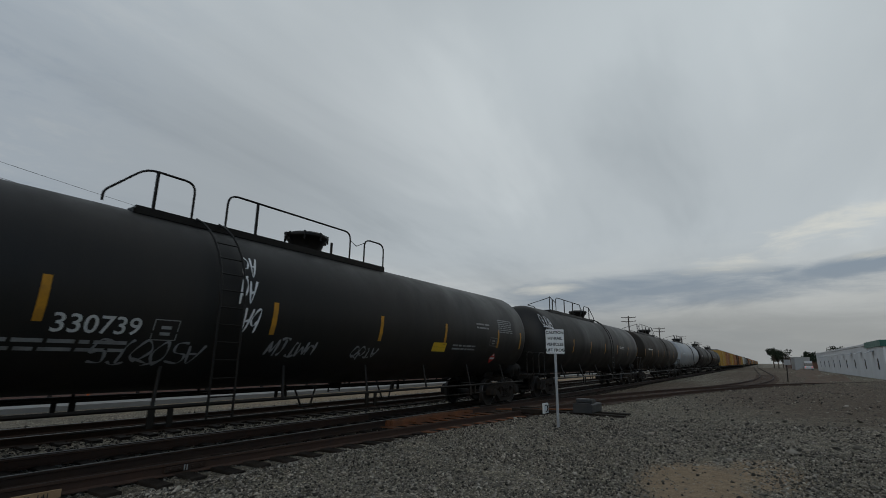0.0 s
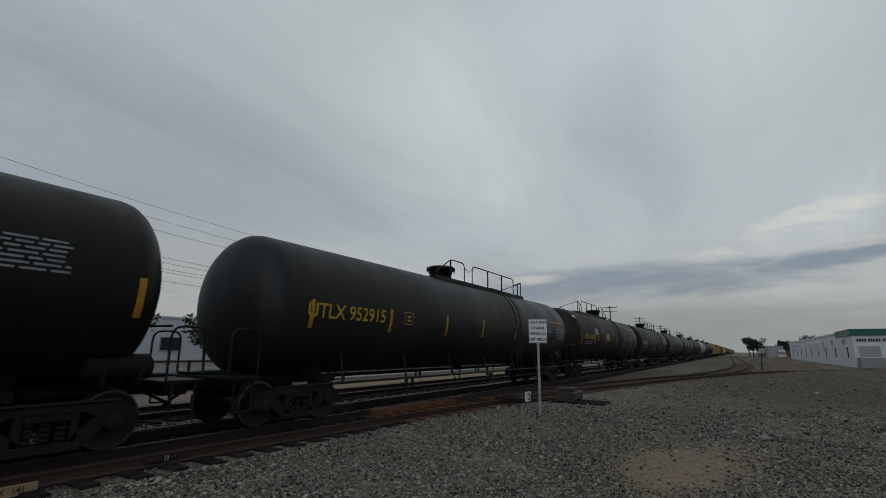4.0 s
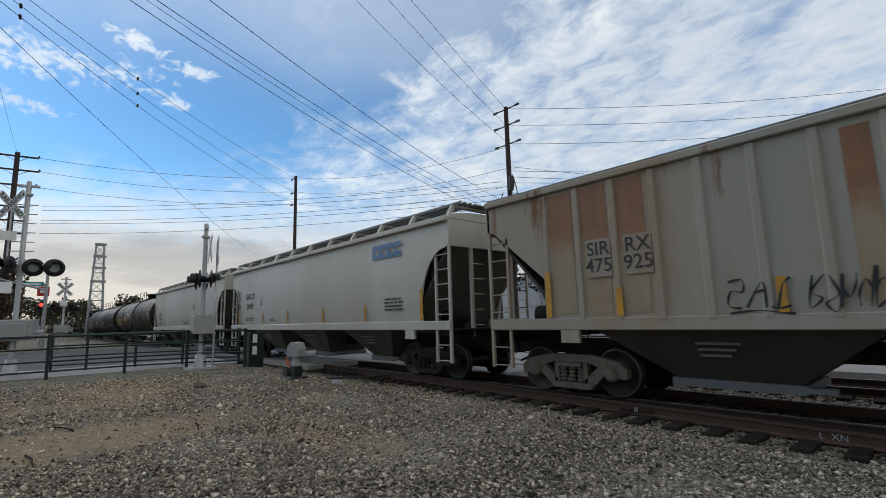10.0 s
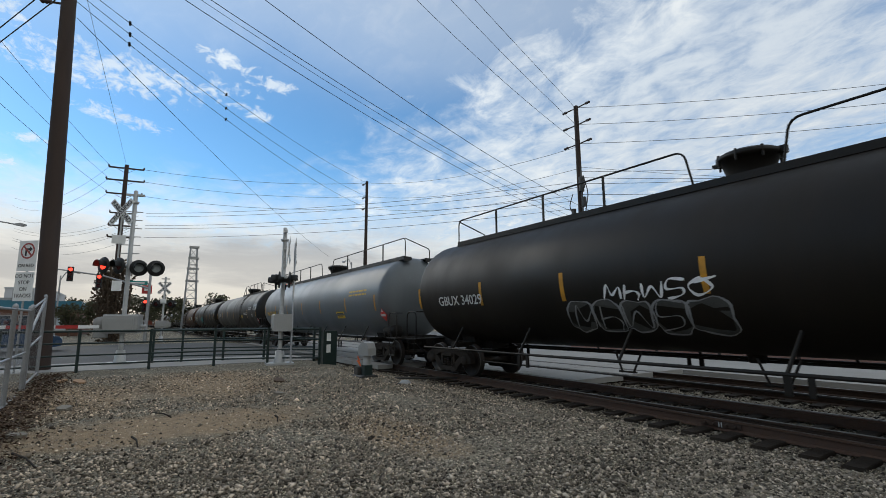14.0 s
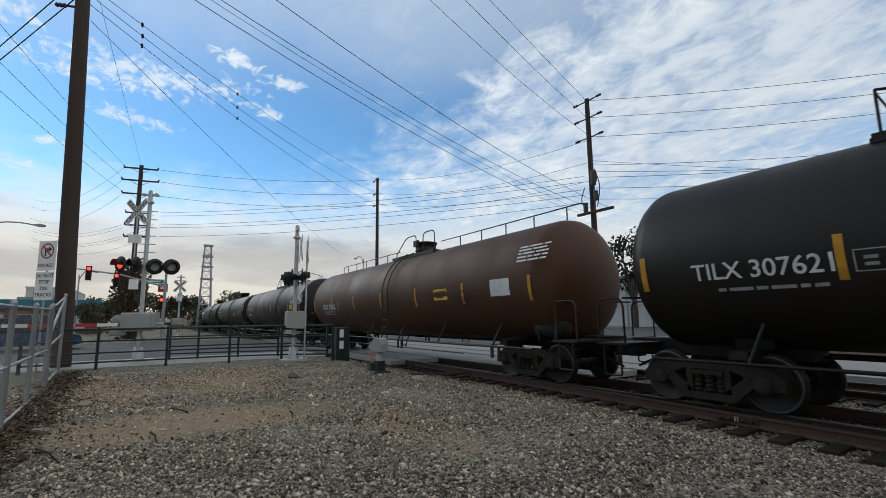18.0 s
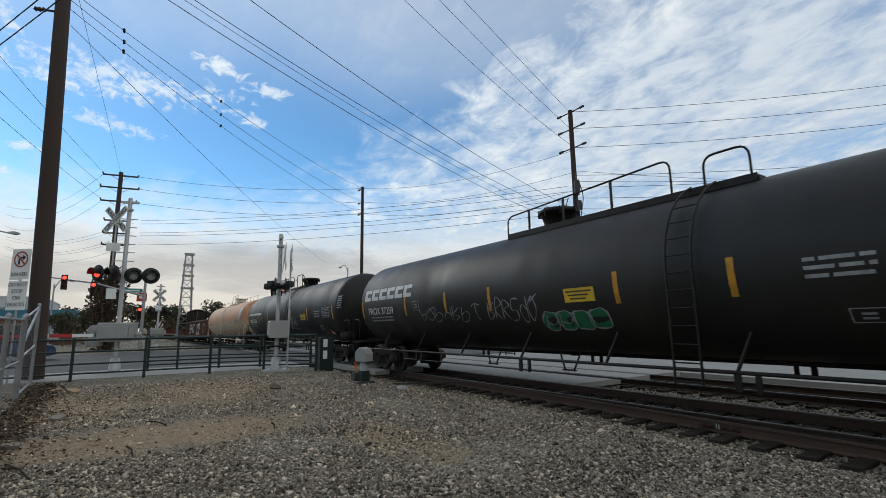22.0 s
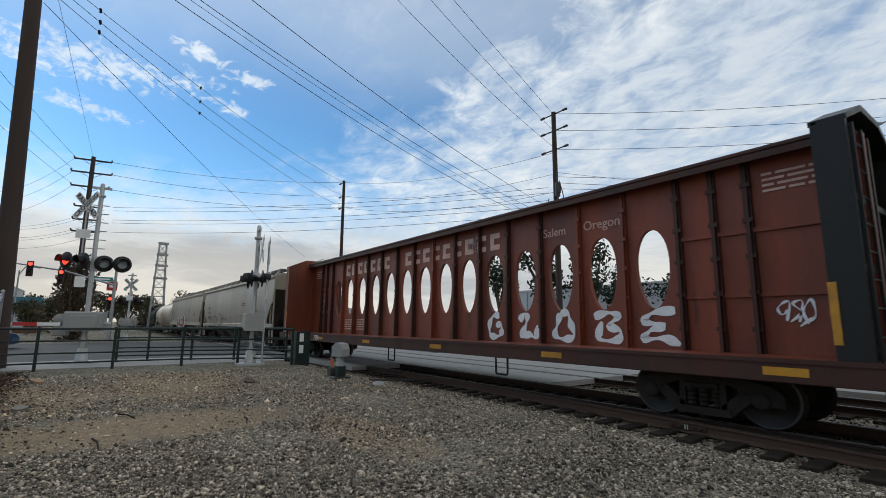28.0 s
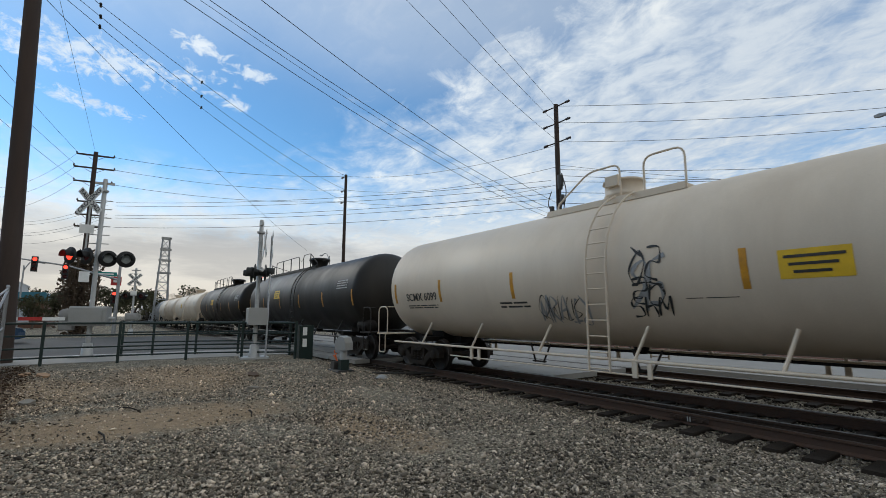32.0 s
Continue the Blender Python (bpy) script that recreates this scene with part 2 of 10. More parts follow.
def ground_material(name, base, stones, scale, soils=()):
    """Loose stone: cells of differing tone with relief; soil shows in patches with a ragged edge."""
    m = bpy.data.materials.new(name)
    m.use_nodes = True
    t = m.node_tree
    b = t.nodes["Principled BSDF"]
    b.inputs["Roughness"].default_value = 0.95
    b.inputs["Specular IOR Level"].default_value = 0.2
    geo = t.nodes.new("ShaderNodeNewGeometry")
    vor = node(t, "ShaderNodeTexVoronoi", Scale=scale, Randomness=1.0)
    t.links.new(geo.outputs["Position"], vor.inputs["Vector"])
    edge = t.nodes.new("ShaderNodeTexVoronoi")
    edge.feature = "DISTANCE_TO_EDGE"
    edge.inputs["Scale"].default_value = scale
    t.links.new(geo.outputs["Position"], edge.inputs["Vector"])
    sep = t.nodes.new("ShaderNodeSeparateColor")
    t.links.new(vor.outputs["Color"], sep.inputs[0])
    c = ramp(t, sep.outputs[0], ((0.0, tuple(v * 0.45 for v in stones)), (0.55, stones), (0.85, tuple(v * 1.35 for v in stones)),
                                 (1.0, tuple(min(1, v * 2.1) for v in stones))))
    # shade between the stones, painted as dark cell edges
    gap_shade = ramp(t, edge.outputs["Distance"], ((0.0, (0.12, 0.12, 0.12)), (0.17, (1.05, 1.05, 1.05))))
    c = mix(t, 1.0, c, gap_shade, "MULTIPLY")
    # clusters of lighter and darker stone that still tell from afar
    for size, low, high in ((11.0, 0.45, 1.6), (3.2, 0.7, 1.3), (0.9, 0.72, 1.25)):
        lump = node(t, "ShaderNodeTexNoise", Scale=size, Detail=8.0, Roughness=0.8)
        t.links.new(geo.outputs["Position"], lump.inputs["Vector"])
        c = mix(t, 1.0, c, ramp(t, lump.outputs["Fac"], ((0.36, (low, low, low)), (0.64, (high, high, high * 0.97)))), "MULTIPLY")
    wide = node(t, "ShaderNodeTexNoise", Scale=0.6, Detail=6.0, Roughness=0.65)
    t.links.new(geo.outputs["Position"], wide.inputs["Vector"])
    c = mix(t, ramp(t, wide.outputs["Fac"], ((0.4, (0, 0, 0)), (0.75, (0.6, 0.6, 0.6)))), c, mix(t, 0.35, base, c))
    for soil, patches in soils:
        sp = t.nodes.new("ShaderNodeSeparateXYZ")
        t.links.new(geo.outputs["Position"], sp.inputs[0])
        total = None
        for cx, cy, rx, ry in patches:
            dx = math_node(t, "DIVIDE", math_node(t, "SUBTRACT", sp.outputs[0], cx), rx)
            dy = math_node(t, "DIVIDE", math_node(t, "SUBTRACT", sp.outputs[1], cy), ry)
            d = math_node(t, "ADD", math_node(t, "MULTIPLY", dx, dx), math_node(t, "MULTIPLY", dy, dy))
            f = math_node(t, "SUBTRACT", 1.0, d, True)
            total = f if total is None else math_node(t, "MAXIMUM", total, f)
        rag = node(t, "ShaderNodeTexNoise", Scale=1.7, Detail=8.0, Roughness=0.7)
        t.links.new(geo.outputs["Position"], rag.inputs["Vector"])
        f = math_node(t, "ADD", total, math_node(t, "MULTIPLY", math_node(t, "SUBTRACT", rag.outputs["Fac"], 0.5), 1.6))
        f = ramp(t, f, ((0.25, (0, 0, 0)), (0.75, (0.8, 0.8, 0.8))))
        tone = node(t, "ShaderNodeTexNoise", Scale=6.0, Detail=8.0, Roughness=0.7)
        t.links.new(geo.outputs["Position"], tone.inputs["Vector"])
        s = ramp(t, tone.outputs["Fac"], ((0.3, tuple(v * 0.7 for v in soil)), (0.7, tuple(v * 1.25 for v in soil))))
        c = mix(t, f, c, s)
    t.links.new(c, b.inputs["Base Color"])
    bp = t.nodes.new("ShaderNodeBump")
    bp.inputs["Strength"].default_value, bp.inputs["Distance"].default_value = 0.9, 0.03
    t.links.new(edge.outputs["Distance"], bp.inputs["Height"])
    t.links.new(bp.outputs[0], b.inputs["Normal"])
    return m


# ---------------------------------------------------------------- mesh building
class Mesh:
    """Collects faces for one part."""

    def __init__(self):
        self.v, self.f, self.s = [], [], []

    def add(self, verts, faces, smooth=False):
        n = len(self.v)
        self.v += [tuple(p) for p in verts]
        self.f += [tuple(i + n for i in face) for face in faces]
        self.s += [smooth] * len(faces)
        return self

    def box(self, x0, x1, y0, y1, z0, z1, c=0.0):
        """A box; c chamfers the edges along its longest axis."""
        if not c:
            p = [(x, y, z) for x in (x0, x1) for y in (y0, y1) for z in (z0, z1)]
            return self.add(p, [(0, 1, 3, 2), (4, 6, 7, 5), (0, 4, 5, 1), (2, 3, 7, 6), (0, 2, 6, 4), (1, 5, 7, 3)])
        d = (x1 - x0, y1 - y0, z1 - z0)
        axis = d.index(max(d))

        def ring(a0, a1, b0, b1):
            return [(a0 + c, b0), (a1 - c, b0), (a1, b0 + c), (a1, b1 - c), (a1 - c, b1), (a0 + c, b1), (a0, b1 - c), (a0, b0 + c)]

        if axis == 0:
            return self.prism(ring(y0, y1, z0, z1), "x", x0, x1)
        if axis == 1:
            return self.prism(ring(x0, x1, z0, z1), "y", y0, y1)
        return self.prism(ring(x0, x1, y0, y1), "z", z0, z1)

    def prism(self, poly, axis, a, b, smooth=False):
        """A polygon, given in the two other axes, drawn out along one axis."""
        def at(p, q):
            return {"x": (q, p[0], p[1]), "y": (p[0], q, p[1]), "z": (p[0], p[1], q)}[axis]
        n = len(poly)
        verts = [at(p, a) for p in poly] + [at(p, b) for p in poly]
        faces = [(i, (i + 1) % n, n + (i + 1) % n, n + i) for i in range(n)]
        self.add(verts, faces, smooth)
        self.add(verts, [tuple(range(n))[::-1], tuple(range(n, 2 * n))])
        return self

    def tube(self, points, r, n=8, closed=False, r2=None):
        pts = [Vector(p) for p in points]
        rings, up = [], None
        for i, p in enumerate(pts):
            d = (pts[min(i + 1, len(pts) - 1)] - pts[max(i - 1, 0)]).normalized()
            if up is None or abs(up.dot(d)) > 0.95:
                up = Vector((0, 0, 1)) if abs(d.z) < 0.9 else Vector((1, 0, 0))
            a = d.cross(up).normalized()
            b = a.cross(d).normalized()
            up = b
            rr = r if r2 is None else r + (r2 - r) * i / (len(pts) - 1)
            rings.append([p + a * rr * math.cos(k * math.tau / n) + b * rr * math.sin(k * math.tau / n) for k in range(n)])
        verts = [q for ring in rings for q in ring]
        faces = []
        for i in range(len(pts) - 1):
            for k in range(n):
                faces.append((i * n + k, i * n + (k + 1) % n, (i + 1) * n + (k + 1) % n, (i + 1) * n + k))
        self.add(verts, faces, True)
        m = (len(pts) - 1) * n
        self.add(verts, [tuple(range(n))[::-1], tuple(range(m, m + n))])
        return self

    def turned(self, profile, centre, axis="x", n=24, smooth=True, arc=math.tau, start=0.0):
        """A profile of (along, radius) turned about an axis through centre."""
        cx, cy, cz = centre
        full = abs(arc - math.tau) < 1e-6
        steps = n if full else n + 1
        verts = []
        for a, r in profile:
            for k in range(steps):
                w = start + arc * k / n
                u, v = r * math.cos(w), r * math.sin(w)
                verts.append({"x": (cx + a, cy + u, cz + v), "y": (cx + u, cy + a, cz + v), "z": (cx + u, cy + v, cz + a)}[axis])
        faces = []
        for i in range(len(profile) - 1):
            for k in range(n):
                k2 = (k + 1) % steps
                faces.append((i * steps + k, i * steps + k2, (i + 1) * steps + k2, (i + 1) * steps + k))
        return self.add(verts, faces, smooth)

    def data(self, name="mesh"):
        me = bpy.data.meshes.new(name)
        me.from_pydata(self.v, [], self.f)
        me.polygons.foreach_set("use_smooth", self.s)
        bm = bmesh.new()
        bm.from_mesh(me)
        bmesh.ops.recalc_face_normals(bm, faces=bm.faces)
        bm.to_mesh(me)
        bm.free()
        return me


def rounded(points, r=0.12, steps=3):
    """A path of points with its inner corners rounded."""
    pts = [Vector(p) for p in points]
    out = [pts[0]]
    for a, b, c in zip(pts, pts[1:], pts[2:]):
        d1, d2 = (a - b), (c - b)
        k = min(r, d1.length / 2, d2.length / 2)
        p, q = b + d1.normalized() * k, b + d2.normalized() * k
        for i in range(steps + 1):
            w = i / steps
            out.append(p * (1 - w) ** 2 + b * 2 * w * (1 - w) + q * w ** 2)
    return out + [pts[-1]]


def part(name, mesh, mat, parent=None, label="", at=None):
    """Links a mesh as one object under a thing or a part; the material sits on the object, so meshes can be shared."""
    me = mesh.data(name) if isinstance(mesh, Mesh) else mesh
    if not me.materials:
        me.materials.append(None)
    ob = new(name, me)
    ob.material_slots[0].link = "OBJECT"
    ob.material_slots[0].material = mat
    if parent:
        ob.parent = parent
    if at is not None:
        ob.matrix_basis = at
    return tagged(ob, label) if label else ob


def thing(name, label, category, group="", at=None):
    ob = new(name)
    ob.empty_display_size = 0.2
    if at is not None:
        ob.matrix_basis = at
    return tagged(ob, label, category, group)


FONT_CACHE = {}


def lettering(text, height, extrude=0.002, bold=0.0):
    """The mesh of a line of writing in the x-z plane, facing -y, centred on its origin."""
    key = (text, round(height, 3), bold)
    if key not in FONT_CACHE:
        cu = bpy.data.curves.new("writing", "FONT")
        cu.body, cu.size, cu.extrude, cu.align_x, cu.align_y = text, height * 1.38, extrude, "CENTER", "CENTER"
        cu.offset, cu.resolution_u = bold, 3
        ob = bpy.data.objects.new("writing", cu)
        me = bpy.data.meshes.new_from_object(ob)
        me.transform(pose(0, 0, 0, 90, 0, 0))
        me.materials.clear()
        me.materials.append(None)
        bpy.data.objects.remove(ob)
        FONT_CACHE[key] = me
    return FONT_CACHE[key]


# ---------------------------------------------------------------- paints of the train
BLACK = material("black car paint", (0.0085, 0.0072, 0.0057), 0.5, vary=0.4, scale=0.8, grain=60, bump=0.05, dirt=(0.034, 0.023, 0.014), dirt_amount=0.35, streak=True, spec=0.22)
BLACK_SOFT = material("weathered black car paint", (0.0135, 0.013, 0.012), 0.5, vary=0.4, scale=0.9, grain=60, bump=0.06, dirt=(0.042, 0.033, 0.024), dirt_amount=0.45, streak=True, spec=0.3)
BROWN_BLACK = material("brownish black car paint", (0.016, 0.0125, 0.0085), 0.55, vary=0.3, scale=0.9, grain=60, bump=0.06, dirt=(0.055, 0.034, 0.019), dirt_amount=0.4, streak=True, spec=0.22)
RUST_BROWN = material("rust brown car paint", (0.070, 0.030, 0.0145), 0.55, vary=0.3, scale=1.0, grain=60, bump=0.08, dirt=(0.085, 0.04, 0.02), dirt_amount=0.5, streak=True, spec=0.25)
GREY_TANK = material("grey car paint", (0.13, 0.145, 0.155), 0.4, vary=0.15, scale=0.7, grain=60, bump=0.04, dirt=(0.09, 0.085, 0.075), dirt_amount=0.4, streak=True)
PALE_TANK = material("pale grey car paint", (0.34, 0.35, 0.36), 0.45, vary=0.12, scale=0.7, grain=60, bump=0.04, dirt=(0.2, 0.18, 0.15), dirt_amount=0.4, streak=True)
CREAM = material("cream car paint", (0.62, 0.53, 0.42), 0.48, vary=0.1, scale=0.8, grain=60, bump=0.05, dirt=(0.32, 0.24, 0.16), dirt_amount=0.4, streak=True)
WHITE_CAR = material("off white car paint", (0.475, 0.45, 0.395), 0.5, vary=0.08, scale=0.8, grain=60, bump=0.04, dirt=(0.27, 0.225, 0.165), dirt_amount=0.4, streak=True)
PALE_CAR = material("pale stone grey car paint", (0.40, 0.36, 0.295), 0.38, vary=0.08, scale=0.8, grain=60, bump=0.04, dirt=(0.22, 0.185, 0.14), dirt_amount=0.4, streak=True)
GREEN_GREY = material("greenish grey car paint", (0.175, 0.19, 0.17), 0.55, vary=0.12, scale=0.9, grain=60, bump=0.05, dirt=(0.17, 0.15, 0.11), dirt_amount=0.45, streak=True)
STAINED = material("stained beige car paint", (0.31, 0.285, 0.23), 0.6, vary=0.14, scale=0.9, grain=60, bump=0.06, dirt=(0.27, 0.15, 0.07), dirt_amount=0.75, streak=True, rust=(0.16, 0.07, 0.03), rust_amount=0.08)
FREIGHT_RED = material("faded red car paint", (0.215, 0.046, 0.019), 0.55, vary=0.42, scale=1.3, grain=45, bump=0.1, dirt=(0.07, 0.022, 0.012), dirt_amount=0.8, streak=True, rust=(0.08, 0.026, 0.014), rust_amount=0.12)
FREIGHT_DARK = material("grimy dark red steel", (0.055, 0.018, 0.011), 0.7, vary=0.4, scale=2.5, grain=45, bump=0.15, dirt=(0.02, 0.012, 0.009), dirt_amount=0.7, streak=True)
GON_BROWN = material("rusted brown gondola steel", (0.12, 0.055, 0.035), 0.75, vary=0.3, scale=1.3, grain=50, bump=0.15, dirt=(0.05, 0.03, 0.022), dirt_amount=0.6, streak=True)
YELLOW_CAR = material("dull yellow car paint", (0.4, 0.24, 0.045), 0.6, vary=0.2, scale=0.8, dirt=(0.16, 0.1, 0.05), dirt_amount=0.5, streak=True)
ORANGE_CAR = material("dull orange car paint", (0.3, 0.13, 0.05), 0.6, vary=0.2, scale=0.8, dirt=(0.13, 0.075, 0.04), dirt_amount=0.5, streak=True)
UNDER = material("dark oily steel", (0.010, 0.009, 0.008), 0.75, vary=0.4, scale=5, grain=50, bump=0.2, dirt=(0.035, 0.024, 0.016), dirt_amount=0.5, spec=0.2)
TRUCK_STEEL = material("brown dusty cast steel", (0.022, 0.018, 0.015), 0.85, vary=0.4, scale=5, grain=45, bump=0.25, dirt=(0.05, 0.035, 0.024), dirt_amount=0.5, spec=0.2)
WHEEL_STEEL = material("dark wheel steel", (0.02, 0.017, 0.015), 0.6, metal=0.3, vary=0.4, scale=4, grain=40, bump=0.15, dirt=(0.08, 0.045, 0.025), dirt_amount=0.5)
TREAD = material("polished wheel tread", (0.085, 0.078, 0.072), 0.4, metal=0.7, vary=0.2, scale=8)
CHUTE = material("dusty dark brown steel", (0.058, 0.047, 0.037), 0.75, vary=0.3, scale=2, grain=50, bump=0.15, dirt=(0.04, 0.033, 0.027), dirt_amount=0.5, streak=True)
STRIPE = material("amber reflective tape", (0.52, 0.245, 0.016), 0.4, vary=0.2, scale=6, grain=80, bump=0.05, dirt=(0.2, 0.1, 0.03), dirt_amount=0.7)
SIGN_YELLOW = material("yellow notice plate", (0.68, 0.43, 0.02), 0.5, vary=0.1, scale=6, dirt=(0.35, 0.22, 0.05), dirt_amount=0.4)
PAINT_WHITE = material("white stencil paint", (0.62, 0.62, 0.6), 0.6, vary=0.12, scale=9, dirt=(0.25, 0.24, 0.22), dirt_amount=0.45)
PAINT_GREY = material("worn white stencil paint", (0.3, 0.3, 0.29), 0.6, vary=0.2, scale=9, dirt=(0.1, 0.1, 0.1), dirt_amount=0.6)
PAINT_FAINT = material("faint grime-covered stencil", (0.13, 0.125, 0.115), 0.7, vary=0.2, scale=9, dirt=(0.07, 0.06, 0.05), dirt_amount=0.6)
PAINT_YELLOW = material("yellow stencil paint", (0.6, 0.36, 0.03), 0.6, vary=0.12, scale=9, dirt=(0.2, 0.13, 0.03), dirt_amount=0.4)
PAINT_BLACK = material("black stencil paint", (0.025, 0.025, 0.025), 0.6, vary=0.3, scale=9, dirt=(0.1, 0.09, 0.08), dirt_amount=0.4)
PAINT_BLUE = material("blue logo paint", (0.05, 0.16, 0.32), 0.5, vary=0.12, scale=6, dirt=(0.2, 0.25, 0.3), dirt_amount=0.35)
PAINT_PINK = material("salmon lettering paint", (0.62, 0.40, 0.31), 0.6, vary=0.12, scale=9, dirt=(0.3, 0.12, 0.08), dirt_amount=0.5)
SPRAY_TEAL = material("teal spray paint", (0.03, 0.3, 0.32), 0.5, vary=0.3, scale=8)
SPRAY_GREEN = material("green spray paint", (0.012, 0.13, 0.055), 0.5, vary=0.4, scale=5)
SPRAY_YELLOW = material("yellow spray paint", (0.55, 0.4, 0.09), 0.6, vary=0.25, scale=5)
SPRAY_TAN = material("tan spray paint", (0.3, 0.16, 0.09), 0.6, vary=0.25, scale=5)
SPRAY_RED = material("red spray paint", (0.19, 0.018, 0.02), 0.5, vary=0.3, scale=5)
SPRAY_WHITE = material("white spray paint", (0.74, 0.74, 0.73), 0.6, vary=0.15, scale=6)
SPRAY_GREY = material("silver spray paint", (0.25, 0.25, 0.25), 0.5, vary=0.25, scale=6)
SPRAY_BLACK = material("black spray paint", (0.02, 0.02, 0.02), 0.6, vary=0.4, scale=6)
PLACARD_RED = material("red placard", (0.5, 0.03, 0.02), 0.5, vary=0.1, scale=9)
GRATE = material("galvanised grating", (0.15, 0.15, 0.145), 0.6, metal=0.4, vary=0.25, scale=6, grain=50)


def old_white_material(name, base, cap, low, level, drip, soft=0.04, stain=0.0):
    """Old paint whose crown has rusted: the rust runs down the sides in drips of uneven length."""
    m = bpy.data.materials.new(name)
    m.use_nodes = True
    t = m.node_tree
    b = t.nodes["Principled BSDF"]
    b.inputs["Roughness"].default_value = 0.6
    co = t.nodes.new("ShaderNodeTexCoord")
    sp = t.nodes.new("ShaderNodeSeparateXYZ")
    t.links.new(co.outputs["Object"], sp.inputs[0])
    mp = t.nodes.new("ShaderNodeMapping")
    mp.inputs["Scale"].default_value = (1, 0.4, 0.26)
    t.links.new(co.outputs["Object"], mp.inputs[0])
    run = node(t, "ShaderNodeTexNoise", Scale=3.2, Detail=8.0, Roughness=0.72)
    t.links.new(mp.outputs[0], run.inputs["Vector"])
    blot = node(t, "ShaderNodeTexNoise", Scale=0.9, Detail=7.0, Roughness=0.65)
    t.links.new(co.outputs["Object"], blot.inputs["Vector"])
    c = ramp(t, blot.outputs["Fac"], ((0.3, low), (0.52, base), (0.75, tuple(min(1, v * 1.1) for v in base))))
    h = math_node(t, "ADD", sp.outputs[2], math_node(t, "MULTIPLY", math_node(t, "SUBTRACT", run.outputs["Fac"], 0.5), drip))
    f = ramp(t, math_node(t, "SUBTRACT", h, level - 0.5), ((0.5 - soft, (0, 0, 0)), (0.5 + soft, (1, 1, 1))))
    rusty = ramp(t, run.outputs["Fac"], ((0.3, tuple(v * 0.7 for v in cap)), (0.7, tuple(v * 1.3 for v in cap))))
    if stain:
        # brown washes that run down the side, and small flakes of rust
        wash = node(t, "ShaderNodeTexNoise", Scale=1.6, Detail=9.0, Roughness=0.75)
        t.links.new(mp.outputs[0], wash.inputs["Vector"])
        w = ramp(t, wash.outputs["Fac"], ((0.44, (0, 0, 0)), (0.70, (0.75, 0.75, 0.75))))
        c = mix(t, math_node(t, "MULTIPLY", w, stain), c, tuple(v * 0.85 for v in low))
        flake = node(t, "ShaderNodeTexNoise", Scale=5.0, Detail=9.0, Roughness=0.75)
        t.links.new(co.outputs["Object"], flake.inputs["Vector"])
        c = mix(t, math_node(t, "MULTIPLY", ramp(t, flake.outputs["Fac"], ((0.64, (0, 0, 0)), (0.70, (0.8, 0.8, 0.8)))), stain), c, cap)
        grain = node(t, "ShaderNodeTexNoise", Scale=9.0, Detail=8.0, Roughness=0.75)
        t.links.new(co.outputs["Object"], grain.inputs["Vector"])
        f = math_node(t, "ADD", f, math_node(t, "MULTIPLY", math_node(t, "SUBTRACT", grain.outputs["Fac"], 0.5), stain * 0.9), True)
        f = ramp(t, f, ((0.25, (0, 0, 0)), (0.75, (1, 1, 1))))
    c = mix(t, f, c, rusty)
    t.links.new(c, b.inputs["Base Color"])
    return m


RUSTED_WHITE = old_white_material("old white paint with a rusted crown", (0.47, 0.40, 0.30), (0.19, 0.058, 0.028), (0.34, 0.225, 0.115), 3.62, 0.95, 0.03, 1.0)
PEACH = old_white_material("faded peach paint", (0.50, 0.41, 0.30), (0.50, 0.245, 0.12), (0.47, 0.33, 0.19), 2.35, 1.6, 0.42, 0.6)
RUST_PANEL = old_white_material("beige paint with rust washed down from the top", (0.31, 0.235, 0.145), (0.22, 0.10, 0.042), (0.25, 0.165, 0.09), 2.9, 1.2, 0.48, 0.7)

# ---------------------------------------------------------------- running gear, shared by all cars
WHEEL_R = 0.457


def side_frame_mesh():
    m = Mesh()
    y0, y1 = -0.09, 0.09
    m.prism([(-1.2, 0.55), (-1.05, 0.68), (-0.45, 0.80), (0.45, 0.80), (1.05, 0.68), (1.2, 0.55), (1.2, 0.38), (0.76, 0.38),
             (0.70, 0.54), (0.40, 0.65), (-0.40, 0.65), (-0.70, 0.54), (-0.76, 0.38), (-1.2, 0.38)], "y", y0, y1)
    for s in (-1, 1):
        m.prism([(s * 0.79, 0.46), (s * 0.62, 0.57), (s * 0.30, 0.30), (s * 0.30, 0.15), (s * 0.44, 0.15)], "y", y0 + 0.01, y1 - 0.01)
        m.box(s * 0.33 - 0.05, s * 0.33 + 0.05, y0 + 0.01, y1 - 0.01, 0.25, 0.68)
        m.turned([(-0.14, 0.0), (-0.14, 0.10), (-0.11, 0.14), (0.10, 0.14)], (s * 0.89, 0, WHEEL_R), "y", 14)
        m.box(s * 0.89 - 0.16, s * 0.89 + 0.16, -0.10, 0.1, WHEEL_R + 0.13, WHEEL_R + 0.2)
    m.box(-0.44, 0.44, y0, y1, 0.13, 0.25)
    for x in (-0.2, 0.0, 0.2):
        for k in range(4):
            m.turned([(0.0, 0.05), (0.02, 0.075), (0.05, 0.075), (0.07, 0.05)], (x, -0.01, 0.26 + 0.075 * k), "z", 10)
    m.box(-0.27, 0.27, -0.12, 0.12, 0.56, 0.64)
    return m.data("side_frame")


